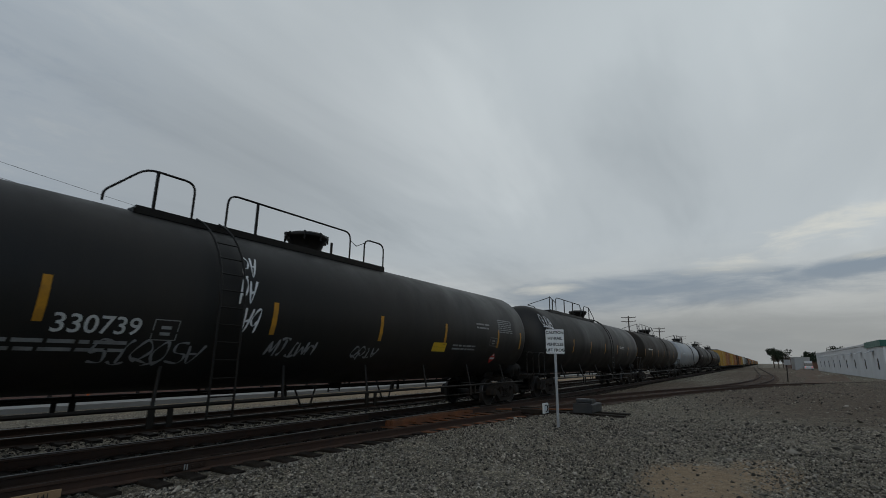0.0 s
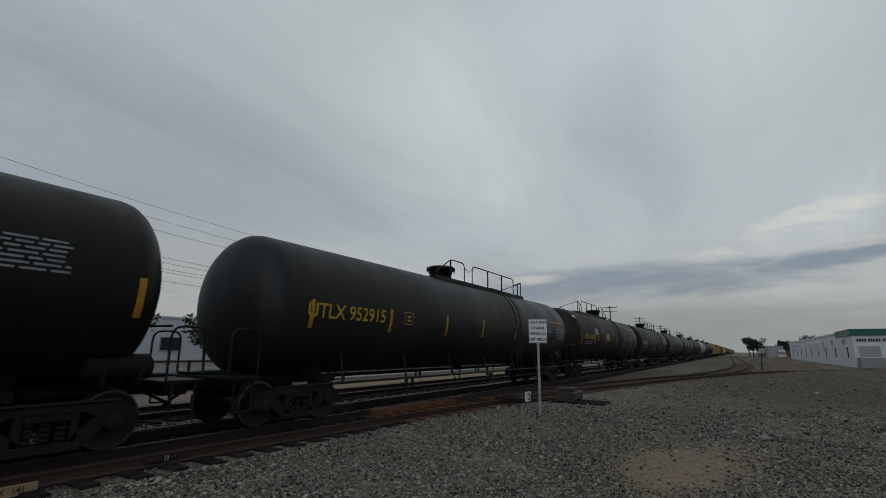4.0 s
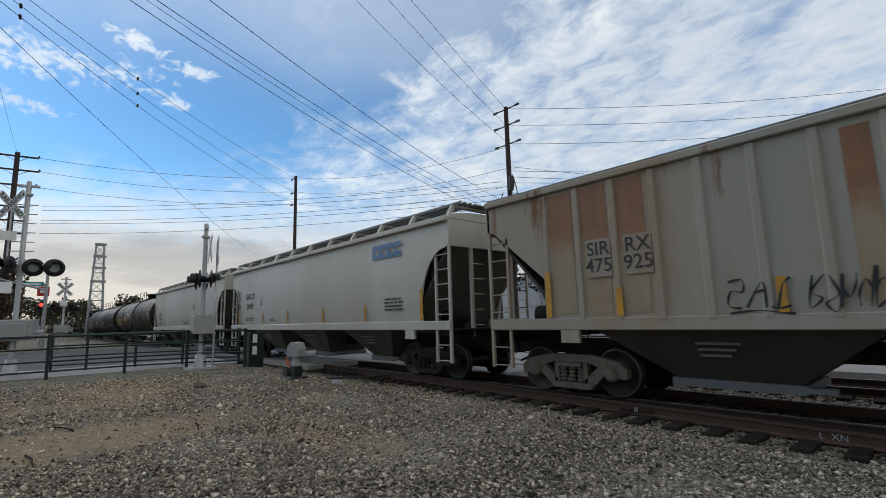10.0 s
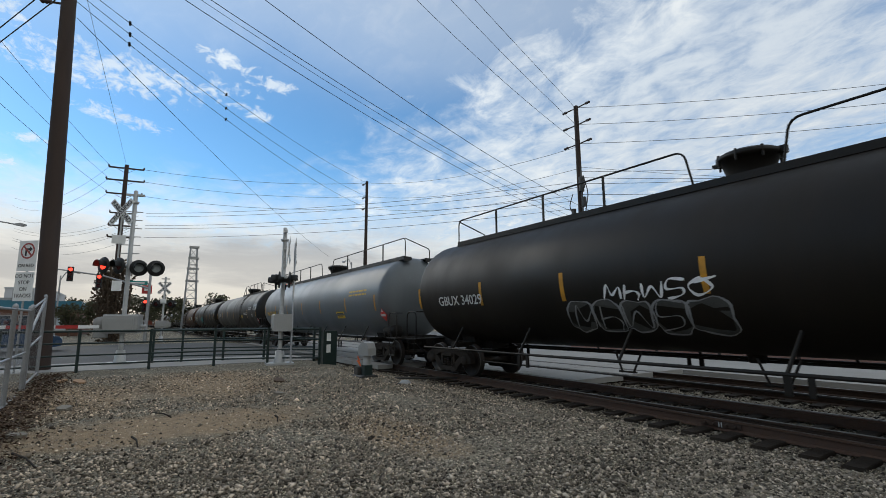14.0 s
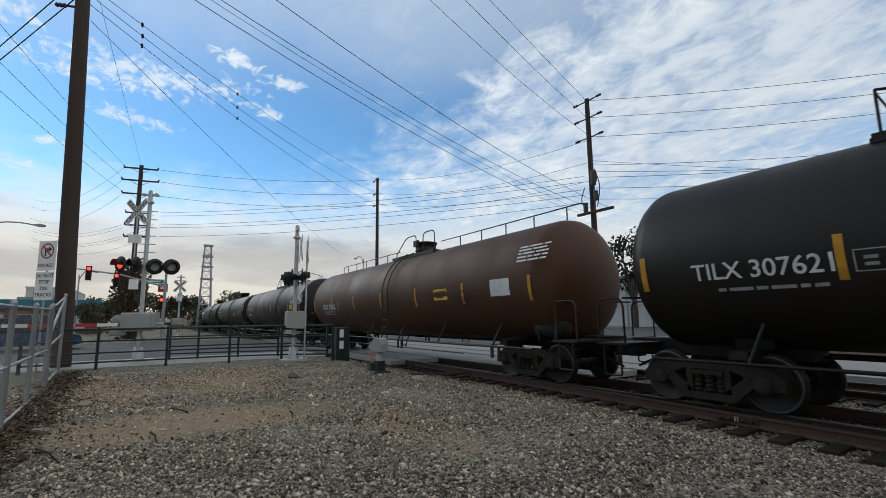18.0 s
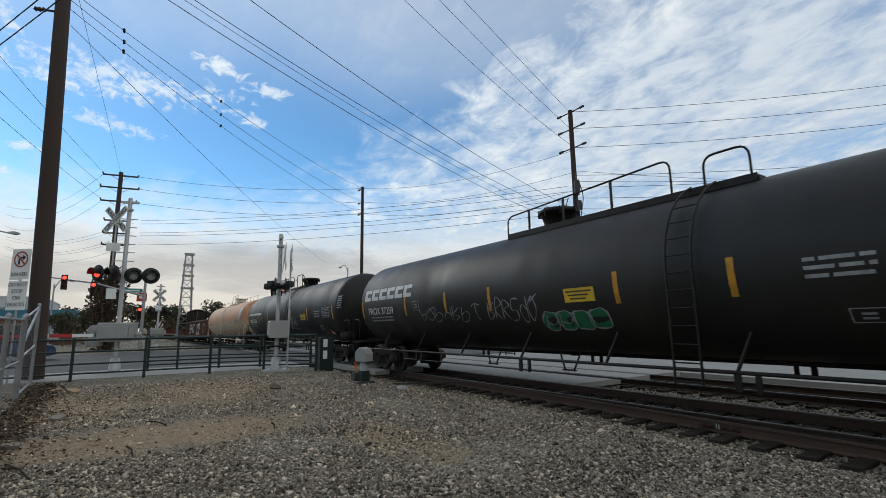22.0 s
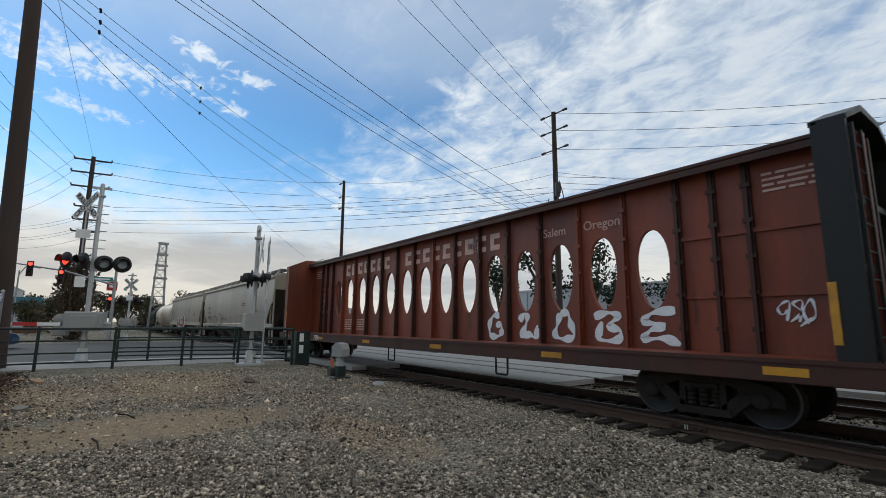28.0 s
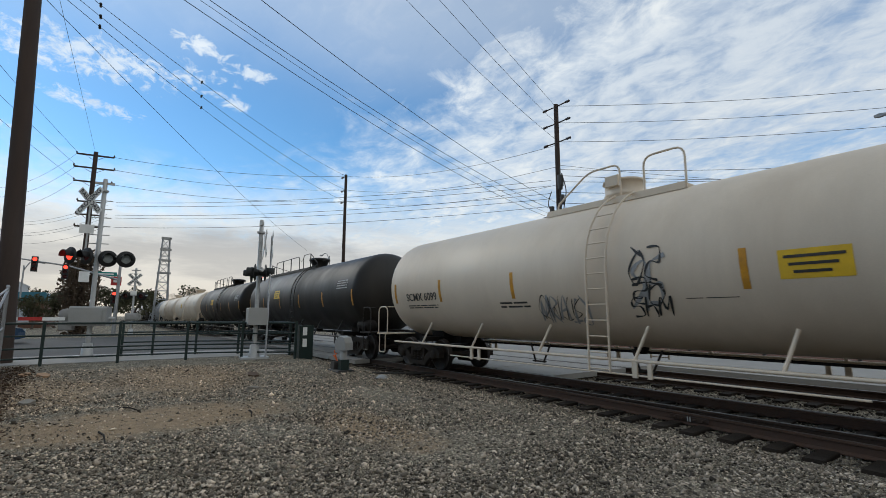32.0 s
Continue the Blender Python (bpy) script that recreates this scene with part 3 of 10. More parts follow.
def wheelset_mesh():
    m = Mesh()
    for s in (-1, 1):
        y = 0.76 * s
        prof = [(-0.07 * s, 0.09), (-0.05 * s, 0.12), (-0.03 * s, 0.2), (-0.045 * s, 0.36), (-0.07 * s, 0.40), (-0.07 * s, 0.485),
                (-0.045 * s, 0.482), (-0.035 * s, WHEEL_R + 0.003), (0.07 * s, WHEEL_R - 0.004), (0.07 * s, 0.40), (0.035 * s, 0.36), (0.02 * s, 0.2), (0.07 * s, 0.12), (0.07 * s, 0.09)]
        m.turned(prof, (0, y, 0), "y", 28)
    m.turned([(-1.0, 0.0), (-1.0, 0.085), (1.0, 0.085), (1.0, 0.0)], (0, 0, 0), "y", 12)
    return m.data("wheelset")


def bolster_mesh():
    m = Mesh()
    m.box(-0.2, 0.2, -0.95, 0.95, 0.42, 0.72, 0.03)
    m.turned([(0.0, 0.24), (0.1, 0.24), (0.1, 0.0)], (0, 0, 0.70), "z", 16)
    for s in (-1, 1):
        m.box(s * 0.42 - 0.03, s * 0.42 + 0.03, -0.8, 0.8, 0.30, 0.42)
        m.box(s * 0.40 - 0.04, s * 0.40 + 0.06, -0.85, -0.66, 0.34, 0.6)
        m.box(s * 0.40 - 0.04, s * 0.40 + 0.06, 0.66, 0.85, 0.34, 0.6)
    return m.data("truck")


def coupler_mesh():
    m = Mesh()
    m.box(-0.55, 0.25, -0.09, 0.09, 0.76, 0.96, 0.02)
    m.prism([(0.2, -0.17), (0.45, -0.17), (0.5, -0.08), (0.5, 0.02), (0.38, 0.03), (0.42, 0.16), (0.2, 0.15)], "z", 0.70, 1.0)
    m.tube(rounded([(-0.2, -0.32, 0.8), (0.15, -0.36, 0.62), (0.45, -0.22, 0.46)], 0.2), 0.03, 6)
    return m.data("coupler")


def rim_mesh():
    """The worn rim of a near wheel, 2 mm proud of its plate."""
    m = Mesh()
    m.turned([(-0.072, 0.425), (-0.074, 0.43), (-0.074, WHEEL_R - 0.004), (-0.060, WHEEL_R + 0.001)], (0, -0.76, 0), "y", 28)
    return m.data("wheel_rim")


SIDE_FRAME, WHEELSET, BOLSTER, COUPLER, WHEEL_RIM = side_frame_mesh(), wheelset_mesh(), bolster_mesh(), coupler_mesh(), rim_mesh()
DUSTY_STEEL = material("pale dusty cast steel", (0.15, 0.125, 0.098), 0.9, vary=0.35, scale=5, grain=45, bump=0.25, dirt=(0.06, 0.045, 0.033), dirt_amount=0.6, spec=0.2)


def running_gear(car, length, inset, steel=TRUCK_STEEL):
    for s in (-1, 1):
        truck = part("truck", BOLSTER, UNDER, car, "cast steel truck", pose(s * (length / 2 - inset), 0, 0))
        for side in (-1, 1):
            part("side_frame", SIDE_FRAME, steel, truck, "", pose(0, side * 1.0, 0, 0, 0, 0 if side < 0 else 180))
        for x in (-0.89, 0.89):
            part("wheelset", WHEELSET, WHEEL_STEEL, truck, "", pose(x, 0, WHEEL_R))
            part("wheel_rim", WHEEL_RIM, TREAD, truck, "", pose(x, 0, WHEEL_R))
        part("coupler", COUPLER, UNDER, car, "knuckle coupler", pose(s * (length / 2 - 0.46), 0, 0, 0, 0, 0 if s > 0 else 180))


# ---------------------------------------------------------------- markings
class Wrap:
    """Lays markings on a car's near side: a barrel of radius r about the height z, or a flat side at y."""

    def __init__(self, r=None, z=0.0, y=0.0):
        self.r, self.z, self.y, self.dx = r, z, y, 0.0

    def at(self, x, h, off=0.006):
        x += self.dx
        if self.r:
            a = (h - self.z) / self.r
            return (x, -(self.r + off) * math.cos(a), self.z + (self.r + off) * math.sin(a))
        return (x, self.y - off, h)

    def turn(self, x, h, off=0.008, tilt=0.0):
        p = self.at(x, h, off)
        a = -math.degrees((h - self.z) / self.r) if self.r else 0.0
        return pose(*p) @ pose(0, 0, 0, a, 0, 0) @ pose(0, 0, 0, 0, tilt, 0)

    def sheet(self, mesh, x0, x1, h0, h1, off=0.006, n=None):
        n = n or (max(1, int(abs(h1 - h0) / 0.18)) if self.r else 1)
        v = []
        for i in range(n + 1):
            h = h0 + (h1 - h0) * i / n
            v += [self.at(x0, h, off), self.at(x1, h, off)]
        return mesh.add(v, [(2 * i, 2 * i + 1, 2 * i + 3, 2 * i + 2) for i in range(n)], True)

    def polygon(self, mesh, pts, off=0.006):
        return mesh.add([self.at(x, h, off) for x, h in pts], [tuple(range(len(pts)))])

    def ribbon(self, mesh, pts, width, off=0.007):
        v = []
        for i, (x, h) in enumerate(pts):
            a, b = pts[max(0, i - 1)], pts[min(len(pts) - 1, i + 1)]
            dx, dh = b[0] - a[0], b[1] - a[1]
            k = math.hypot(dx, dh) or 1
            w = width * (0.65 + 0.35 * math.sin(i * 0.7)) / 2
            v += [self.at(x - dh / k * w, h + dx / k * w, off), self.at(x + dh / k * w, h - dx / k * w, off)]
        return mesh.add(v, [(2 * i, 2 * i + 1, 2 * i + 3, 2 * i + 2) for i in range(len(pts) - 1)], True)


def smooth_path(ctrl, steps=6):
    out = []
    for i in range(len(ctrl) - 1):
        p0, p1, p2, p3 = ctrl[max(0, i - 1)], ctrl[i], ctrl[i + 1], ctrl[min(len(ctrl) - 1, i + 2)]
        for k in range(steps):
            t = k / steps
            out.append(tuple(0.5 * (2 * b + (c - a) * t + (2 * a - 5 * b + 4 * c - d) * t * t + (3 * b - a - 3 * c + d) * t ** 3)
                             for a, b, c, d in zip(p0, p1, p2, p3)))
    return out + [ctrl[-1]]


# strokes of letters in a unit cell, and loose hooks and loops for tags that cannot be read
GLYPHS = {
    "C": [[(0.95, 0.85), (0.5, 1.0), (0.08, 0.6), (0.1, 0.2), (0.5, 0.0), (0.95, 0.2)]],
    "H": [[(0.1, 1.0), (0.05, 0.0)], [(0.9, 1.0), (0.85, -0.05)], [(0.05, 0.45), (0.9, 0.55)]],
    "U": [[(0.05, 1.0), (0.1, 0.2), (0.45, 0.0), (0.85, 0.25), (0.9, 1.0)]],
    "R": [[(0.05, 0.0), (0.15, 1.0), (0.8, 0.95), (0.85, 0.65), (0.2, 0.5), (0.55, 0.35), (1.05, -0.1)]],
    "S": [[(0.95, 0.9), (0.4, 1.0), (0.1, 0.75), (0.5, 0.5), (0.9, 0.3), (0.5, 0.0), (0.0, 0.12)]],
    "G": [[(0.9, 0.85), (0.45, 1.0), (0.05, 0.5), (0.4, 0.0), (0.9, 0.15), (0.92, 0.45), (0.5, 0.45)]],
    "D": [[(0.1, 1.0), (0.1, 0.0), (0.65, 0.1), (0.95, 0.5), (0.6, 0.95), (0.0, 1.0)]],
    "A": [[(0.0, 0.0), (0.45, 1.0), (0.95, -0.05)], [(0.2, 0.35), (0.85, 0.38)]],
}
HOOKS = (
    [[(0.1, 1.0), (0.05, 0.1), (0.5, 0.0), (0.9, 0.4), (0.5, 0.7), (0.1, 0.5)]],
    [[(0.0, 0.9), (0.5, 1.0), (0.9, 0.9)], [(0.5, 1.0), (0.45, 0.3), (0.2, 0.0)]],
    [[(0.0, 0.0), (0.15, 0.9), (0.5, 0.3), (0.8, 1.0), (0.95, 0.0)]],
    [[(0.9, 0.9), (0.2, 0.95), (0.1, 0.5), (0.7, 0.5), (0.8, 0.1), (0.1, 0.0)]],
    [[(0.5, 0.0), (0.05, 0.4), (0.45, 1.0), (0.95, 0.55), (0.5, 0.0)], [(0.3, 0.2), (1.1, -0.1)]],
    [[(0.1, 0.0), (0.1, 1.0), (0.85, 0.8), (0.15, 0.5), (0.9, 0.0)]],
    [[(0.0, 1.0), (0.4, 0.1), (0.9, 1.0)], [(0.2, 0.5), (0.7, 0.55)]],
    [[(0.1, 1.0), (0.1, 0.0)], [(0.1, 0.5), (0.6, 0.65), (0.85, 0.3), (0.8, 0.0)]],
)


def tag_strokes(seed, x, h, w, t, letters, slant=0.18):
    """Hand-drawn strokes: a word that can be read, or as many loose glyphs, with now and then an underline."""
    rnd = random.Random(seed)
    word = letters if isinstance(letters, str) else [None] * letters
    cell = w / len(word)
    strokes = []
    for k, letter in enumerate(word):
        grow, lift = rnd.uniform(0.9, 1.2), rnd.uniform(-0.08, 0.08) * t
        flip, turn_over = (False, False) if letter else (rnd.random() < 0.5, rnd.random() < 0.4)
        for path in GLYPHS[letter] if letter else rnd.choice(HOOKS):
            pts = []
            for u, v in path:
                u, v = 1 - u if flip else u, 1 - v if turn_over else v
                u, v = u + rnd.uniform(-0.07, 0.07), v + rnd.uniform(-0.07, 0.07)
                pts.append((x - w / 2 + cell * (k + 0.04 + 0.98 * u) + slant * t * (v - 0.5), h + lift + t * grow * (v - 0.5)))
            strokes.append(smooth_path(pts))
    if letters and rnd.random() < 0.5:
        strokes.append(smooth_path([(x - w * 0.45, h - t * 0.66), (x, h - t * 0.58), (x + w * 0.5, h - t * 0.7)]))
    return strokes


def blob(rnd, x, h, w, t, n=14):
    pts = []
    for i in range(n):
        a = math.tau * i / n
        k = rnd.uniform(0.82, 1.08)
        ca, sa = math.cos(a), math.sin(a)
        pts.append((x + w / 2 * k * math.copysign(abs(ca) ** 0.7, ca), h + t / 2 * k * math.copysign(abs(sa) ** 0.7, sa)))
    return pts


def spray(car, wrap, paths, width, mat, label):
    """A tag in parts: its first stroke, and the others under it."""
    first = None
    for k, path in enumerate(paths):
        m = wrap.ribbon(Mesh(), path, width, 0.007 + 0.0015 * (k % 5))
        if first is None:
            first = part("graffiti", m, mat, car, label)
        else:
            part("stroke", m, mat, first)


def mark(car, wrap, items, dx=0.0):
    """Markings: each item is a kind and its numbers; heights are above the rail (along the barrel's girth)."""
    wrap.dx = dx
    for item in items:
        kind, rest = item[0], item[1:]
        if kind == "text":
            text, x, h, size, mat = rest
            part("lettering", lettering(text, size, bold=size * 0.012), mat, car, "", wrap.turn(x, h))
        elif kind == "bars":
            x, h, w, t, n, mat = rest
            m = Mesh()
            rnd = random.Random(int(x * 100) + n)
            for i in range(n):
                top = h + t / 2 - i * t / n
                a = x - w / 2
                while a < x + w / 2 - 0.05:
                    b = min(x + w / 2, a + rnd.uniform(0.12, 0.5))
                    wrap.sheet(m, a, b, top - t / n * 0.46, top, 0.006)
                    a = b + 0.05
            part("small_print", m, mat, car)
        elif kind == "patch":
            x, h, w, t, mat = rest[:5]
            m = Mesh()
            wrap.sheet(m, x - w / 2, x + w / 2, h - t / 2, h + t / 2, rest[5] if len(rest) > 5 else 0.006)
            part("panel", m, mat, car)
        elif kind == "notice":
            x, h, w, t, mat, ink = rest
            m = Mesh()
            wrap.sheet(m, x - w / 2, x + w / 2, h - t / 2, h + t / 2, 0.005)
            p = part("notice", m, mat, car)
            m = Mesh()
            for i in range(3):
                hh = h + t * (0.26 - 0.26 * i)
                wrap.sheet(m, x - w * (0.42 - 0.06 * i), x + w * (0.42 - 0.1 * i), hh - t * 0.05, hh + t * 0.05, 0.009, 1)
            part("small_print", m, ink, p)
        elif kind == "frame":
            x, h, w, t, mat = rest
            m = Mesh()
            e = 0.016
            for a in ((x - w / 2, x + w / 2, h - t / 2, h - t / 2 + e), (x - w / 2, x + w / 2, h + t / 2 - e, h + t / 2),
                      (x - w / 2, x - w / 2 + e, h - t / 2 + e, h + t / 2 - e), (x + w / 2 - e, x + w / 2, h - t / 2 + e, h + t / 2 - e),
                      (x - w * 0.2, x + w * 0.2, h - t * 0.25, h - t * 0.1), (x - w * 0.2, x + w * 0.2, h + t * 0.05, h + t * 0.2)):
                wrap.sheet(m, *a, 0.006, 1)
            part("inspection_mark", m, mat, car)
        elif kind == "diamond":
            x, h, r = rest
            m = Mesh()
            wrap.polygon(m, [(x - r, h), (x, h - r), (x + r, h), (x, h + r)], 0.006)
            p = part("placard", m, PLACARD_RED, car, "red and white hazard placard")
            m = Mesh()
            wrap.polygon(m, [(x - r * 0.7, h + r * 0.18), (x - r * 0.7, h - r * 0.18), (x + r * 0.7, h - r * 0.18), (x + r * 0.7, h + r * 0.18)], 0.010)
            wrap.polygon(m, [(x - r * 0.3, h + r * 0.5), (x + r * 0.3, h + r * 0.5), (x, h + r * 0.85)], 0.010)
            part("small_print", m, PAINT_WHITE, p)
        elif kind == "tag":
            seed, x, h, w, t, letters, mat, width = rest
            spray(car, wrap, tag_strokes(seed, x, h, w, t, letters), width, mat, "looping spray-painted tag")
        elif kind == "piece":
            seed, x, h, w, t, letters, fill, line = rest
            rnd = random.Random(seed)
            cell = w / letters
            inner = tag_strokes(seed + 1, x, h, w * 0.94, t * 0.7, letters)
            for k in range(letters):
                pts = blob(rnd, x - w / 2 + cell * (k + 0.5), h + rnd.uniform(-0.05, 0.05) * t, cell * 1.12, t)
                p = part("graffiti_letter", wrap.polygon(Mesh(), pts, 0.006 + 0.0012 * (k % 3)), fill, car, "filled spray-painted letter")
                part("outline", wrap.ribbon(Mesh(), smooth_path(pts + pts[:1], 2), 0.05, 0.013), line, p)
                part("inner_stroke", wrap.ribbon(Mesh(), inner[min(k, len(inner) - 1)], 0.04, 0.0145), line, p)
        elif kind == "shape":
            pts, mat, off = rest
            pts = smooth_path(list(pts) + [pts[0]], 3)[:-1]
            part("graffiti", wrap.polygon(Mesh(), pts, off), mat, car, "filled spray-painted shape")
        elif kind == "strokes":
            paths, width, mat = rest
            spray(car, wrap, [smooth_path(list(p)) for p in paths], width, mat, "spray-painted drawing")
        elif kind == "logo":
            x, h, w, t, n, mat = rest
            m = Mesh()
            cell = w / n
            for k in range(n):
                a = x - w / 2 + cell * k
                wrap.sheet(m, a + cell * 0.06, a + cell * 0.94, h - t / 2, h - t * 0.18, 0.006)
                wrap.sheet(m, a + cell * 0.06, a + cell * 0.94, h + t * 0.18, h + t / 2, 0.006)
                wrap.sheet(m, a + cell * 0.06, a + cell * 0.40, h - t * 0.18, h + t * 0.18, 0.006)
            part("logo", m, mat, car, "plain block logo")


CARS = []


NUDGE = {}              # front coupling point: how far a car's fittings and lettering sit off its centre


def start_car(name, front, back, label, category="freight car"):
    """A car between two coupling points; front and back are their places along the track at the start."""
    car = thing(name, label, category, "cars of the freight train")
    CARS.append((car, (front + back) / 2))
    return car, front - back


# ---------------------------------------------------------------- tank cars
TANK_CACHE = {}


WIDE, SLIM = (1.60, 2.58), (1.60, 2.535)       # radius of a tank and the height of its axis


def tank_meshes(length, style, girth):
    r, zc = girth
    key = (round(length, 1), style, r)
    if key in TANK_CACHE:
        return TANK_CACHE[key]
    half = length / 2 - 0.82
    d = {}
    prof = [(-half, 0.0)] + [(-half + 0.74 * (1 - math.cos(a)), r * math.sin(a)) for a in [math.pi / 2 * i / 8 for i in range(1, 9)]]
    prof = prof + [(-a, b) for a, b in prof[::-1]]
    d["shell"] = Mesh().turned(prof, (0, 0, zc), "x", 48).data("shell")
    m = Mesh()
    m.box(0.0, 3.3, -0.33, 0.33, 0.80, 1.12, 0.02)
    m.prism([(-0.7, 1.0), (0.7, 1.0), (0.95, 1.62), (0.7, 1.45), (0.4, 1.3), (-0.4, 1.3), (-0.7, 1.45), (-0.95, 1.62)], "x", 0.35, 0.95)
    m.box(0.5, 0.8, -1.3, 1.3, 0.86, 1.0, 0.01)
    d["sill"] = m.data("end_sill")
    m = Mesh()
    m.box(0.0, 0.75, -1.45, 1.45, 1.02, 1.06)
    for s in (-1, 1):
        m.tube(rounded([(0.1, s * 1.4, 1.05), (0.1, s * 1.4, 1.95), (0.72, s * 1.4, 1.95), (0.72, s * 1.4, 1.05)], 0.2), 0.022, 6)
        m.tube(rounded([(0.6, s * 1.42, 1.05), (0.6, s * 1.42, 0.42), (0.2, s * 1.42, 0.42), (0.2, s * 1.42, 1.05)], 0.05), 0.02, 6)
    m.tube(rounded([(0.1, -1.4, 1.95), (-0.02, -0.7, 1.95), (-0.02, 0.7, 1.95), (0.1, 1.4, 1.95)], 0.2), 0.02, 6)
    d["platform"] = m.data("end_platform")
    m = Mesh()
    a = length / 2 - 1.6
    m.tube([(-a, 0, 0), (a, 0, 0)], 0.032, 6)
    k = int(a * 2 / 2.9)
    for i in range(k + 1):
        x = -a + 1.6 + (2 * a - 3.2) * i / k
        m.tube([(x, 0, 0), (x + 0.16, 0.26, 0.62)], 0.03, 6)
        if i % 2:
            m.box(x - 0.05, x + 0.05, -0.02, 0.02, -0.3, 0.0)
            m.box(x + 0.25, x + 0.33, -0.02, 0.02, -0.3, 0.0)
    m.tube([(-a + 3, 0.02, -0.26), (a - 3, 0.02, -0.26)], 0.018, 6)
    d["rail"] = m.data("side_rail")
    # underside: outlet, brake rigging
    m = Mesh()
    m.turned([(0, 0.0), (0, 0.13), (0.3, 0.2), (0.42, 0.2)], (0.4, 0, 0.84), "z", 14)
    for x in (-1.5, 1.15):
        for q in (-0.3, 0.3):
            m.tube([(x + q, -1.05, 1.0), (x + q * 0.4, -1.1, 0.58)], 0.022, 5)
        m.tube([(x - 0.2, -1.1, 0.6), (x + 0.2, -1.1, 0.6)], 0.02, 5)
    m.tube([(-length / 2 + 3, 0.2, 0.86), (length / 2 - 3, 0.2, 0.86)], 0.03, 6)
    d["rigging"] = m.data("brake_rigging")
    m = Mesh()
    m.turned([(0, 0.0), (0.0, 0.14), (0.06, 0.21), (0.94, 0.21), (1.0, 0.14), (1.0, 0.0)], (length / 2 - 1.95, -0.95, 1.28), "x", 16)
    for q in (0.2, 0.74):
        m.box(length / 2 - 1.95 + q, length / 2 - 1.9 + q, -1.17, -0.73, 1.0, 1.3)
    d["reservoir"] = m.data("air_reservoir")
    top = zc + r
    # crown: manway, valves, walkway
    m = Mesh()
    if style in ("old", "bare"):
        m.turned([(0, 0.42), (0.2, 0.42), (0.22, 0.45), (0.26, 0.42), (0.52, 0.42), (0.52, 0.47), (0.57, 0.46), (0.6, 0.3), (0.6, 0.0)], (0, 0, top - 0.08), "z", 22)
        m.box(-0.16, 0.16, -0.5, -0.4, top + 0.3, top + 0.55, 0.016)
    else:
        m.turned([(0, 0.37), (0.12, 0.38), (0.42, 0.47), (0.44, 0.55), (0.52, 0.55), (0.53, 0.50), (0.57, 0.46), (0.60, 0.25), (0.61, 0.0)], (0, 0, top - 0.05), "z", 24)
        m.box(0.48, 0.62, -0.06, 0.06, top + 0.36, top + 0.5, 0.01)
        m.box(-0.66, -0.5, -0.05, 0.05, top + 0.4, top + 0.46)
    for i in range(8 if style not in ("old", "bare") else 0):
        w = math.tau * i / 8
        m.tube([(0.53 * math.cos(w), 0.53 * math.sin(w), top + 0.30), (0.53 * math.cos(w), 0.53 * math.sin(w), top + 0.51)], 0.025, 5)
    d["manway"] = m.data("manway")
    span = {"mid": (-4.3, 2.3), "left": (-6.5, 1.2), "right": (-1.4, 6.6), "short": (-1.3, 5.05), "full": (-half + 0.9, half - 0.9), "old": (-1.7, 1.7), "bare": (-1.7, 1.7)}[style]
    m = Mesh()
    lo, hi = span
    k = max(2, int((hi - lo) / 1.1))
    for s in (-1, 1):
        m.box(lo, hi, s * 0.5 - 0.16, s * 0.5 + 0.16, top - 0.06, top - 0.02)
        m.box(lo, hi, s * 0.66 - 0.02, s * 0.66 + 0.02, top - 0.14, top - 0.0)
        for i in range(k + 1):
            x = lo + (hi - lo) * i / k
            m.prism([(s * 0.34, top - 0.16), (s * 0.66, top - 0.22), (s * 0.66, top - 0.06), (s * 0.34, top - 0.06)], "x", x - 0.03, x + 0.03)
    d["walkway"] = m.data("top_walkway")
    m = Mesh()
    hgt = 0.72

    def hoop(x0, x1, y, r=0.022, h=hgt):
        m.tube(rounded([(x0, y, top - 0.05), (x0, y, top + h), (x1, y, top + h), (x1, y, top - 0.05)], 0.22, 4), r, 6)

    def slope(x0, x1, x2, y):
        """A guard that rises from the walkway at x0 to full height at x1 and comes down at x2."""
        m.tube(rounded([(x0, y, top - 0.05), (x0, y, top + 0.12), (x1, y, top + hgt), (x2, y, top + hgt), (x2, y, top - 0.05)], 0.2, 4), 0.022, 6)

    def stake(x, y, h=hgt):
        m.box(x - 0.022, x + 0.022, y - 0.022, y + 0.022, top - 0.05, top + h)

    for y in (-0.62,):
        if style == "full":
            for q in (-1, 1):
                m.tube(rounded([(q * hi, y, top - 0.05), (q * hi, y, top + hgt), (q * 0.9, y, top + hgt), (q * 0.75, y, top - 0.05)], 0.2, 4), 0.022, 6)
                for i in range(1, 4):
                    stake(q * (0.9 + (hi - 0.9) * i / 4), y)
            hoop(0.95, 2.6, -y, h=0.34)
            hoop(-2.6, -0.95, -y, h=0.34)
        elif style in ("old", "bare"):
            slope(-1.4, -0.5, 0.3, y)
            hoop(0.85, 1.7, y)
            q = half - 0.9
            for e in (-1, 1) if style == "old" else ():
                m.tube(rounded([(e * 1.7, y * 0.5, top + 0.3), (e * q, y * 0.5, top + 0.3), (e * q, y * 0.5, top)], 0.15), 0.018, 6)
                for i in range(1, 6):
                    x = e * (1.7 + (q - 1.7) * i / 5.5)
                    m.box(x - 0.014, x + 0.014, y * 0.5 - 0.014, y * 0.5 + 0.014, top - 0.05, top + 0.3)
        elif style == "mid":
            slope(-4.8, -4.2, -3.3, y)
            stake(-4.0, y)
            hoop(-2.6, 0.95, y)
            stake(-1.9, y)
            stake(0.3, y, 0.3)
            hoop(1.5, 2.3, y, h=0.66)
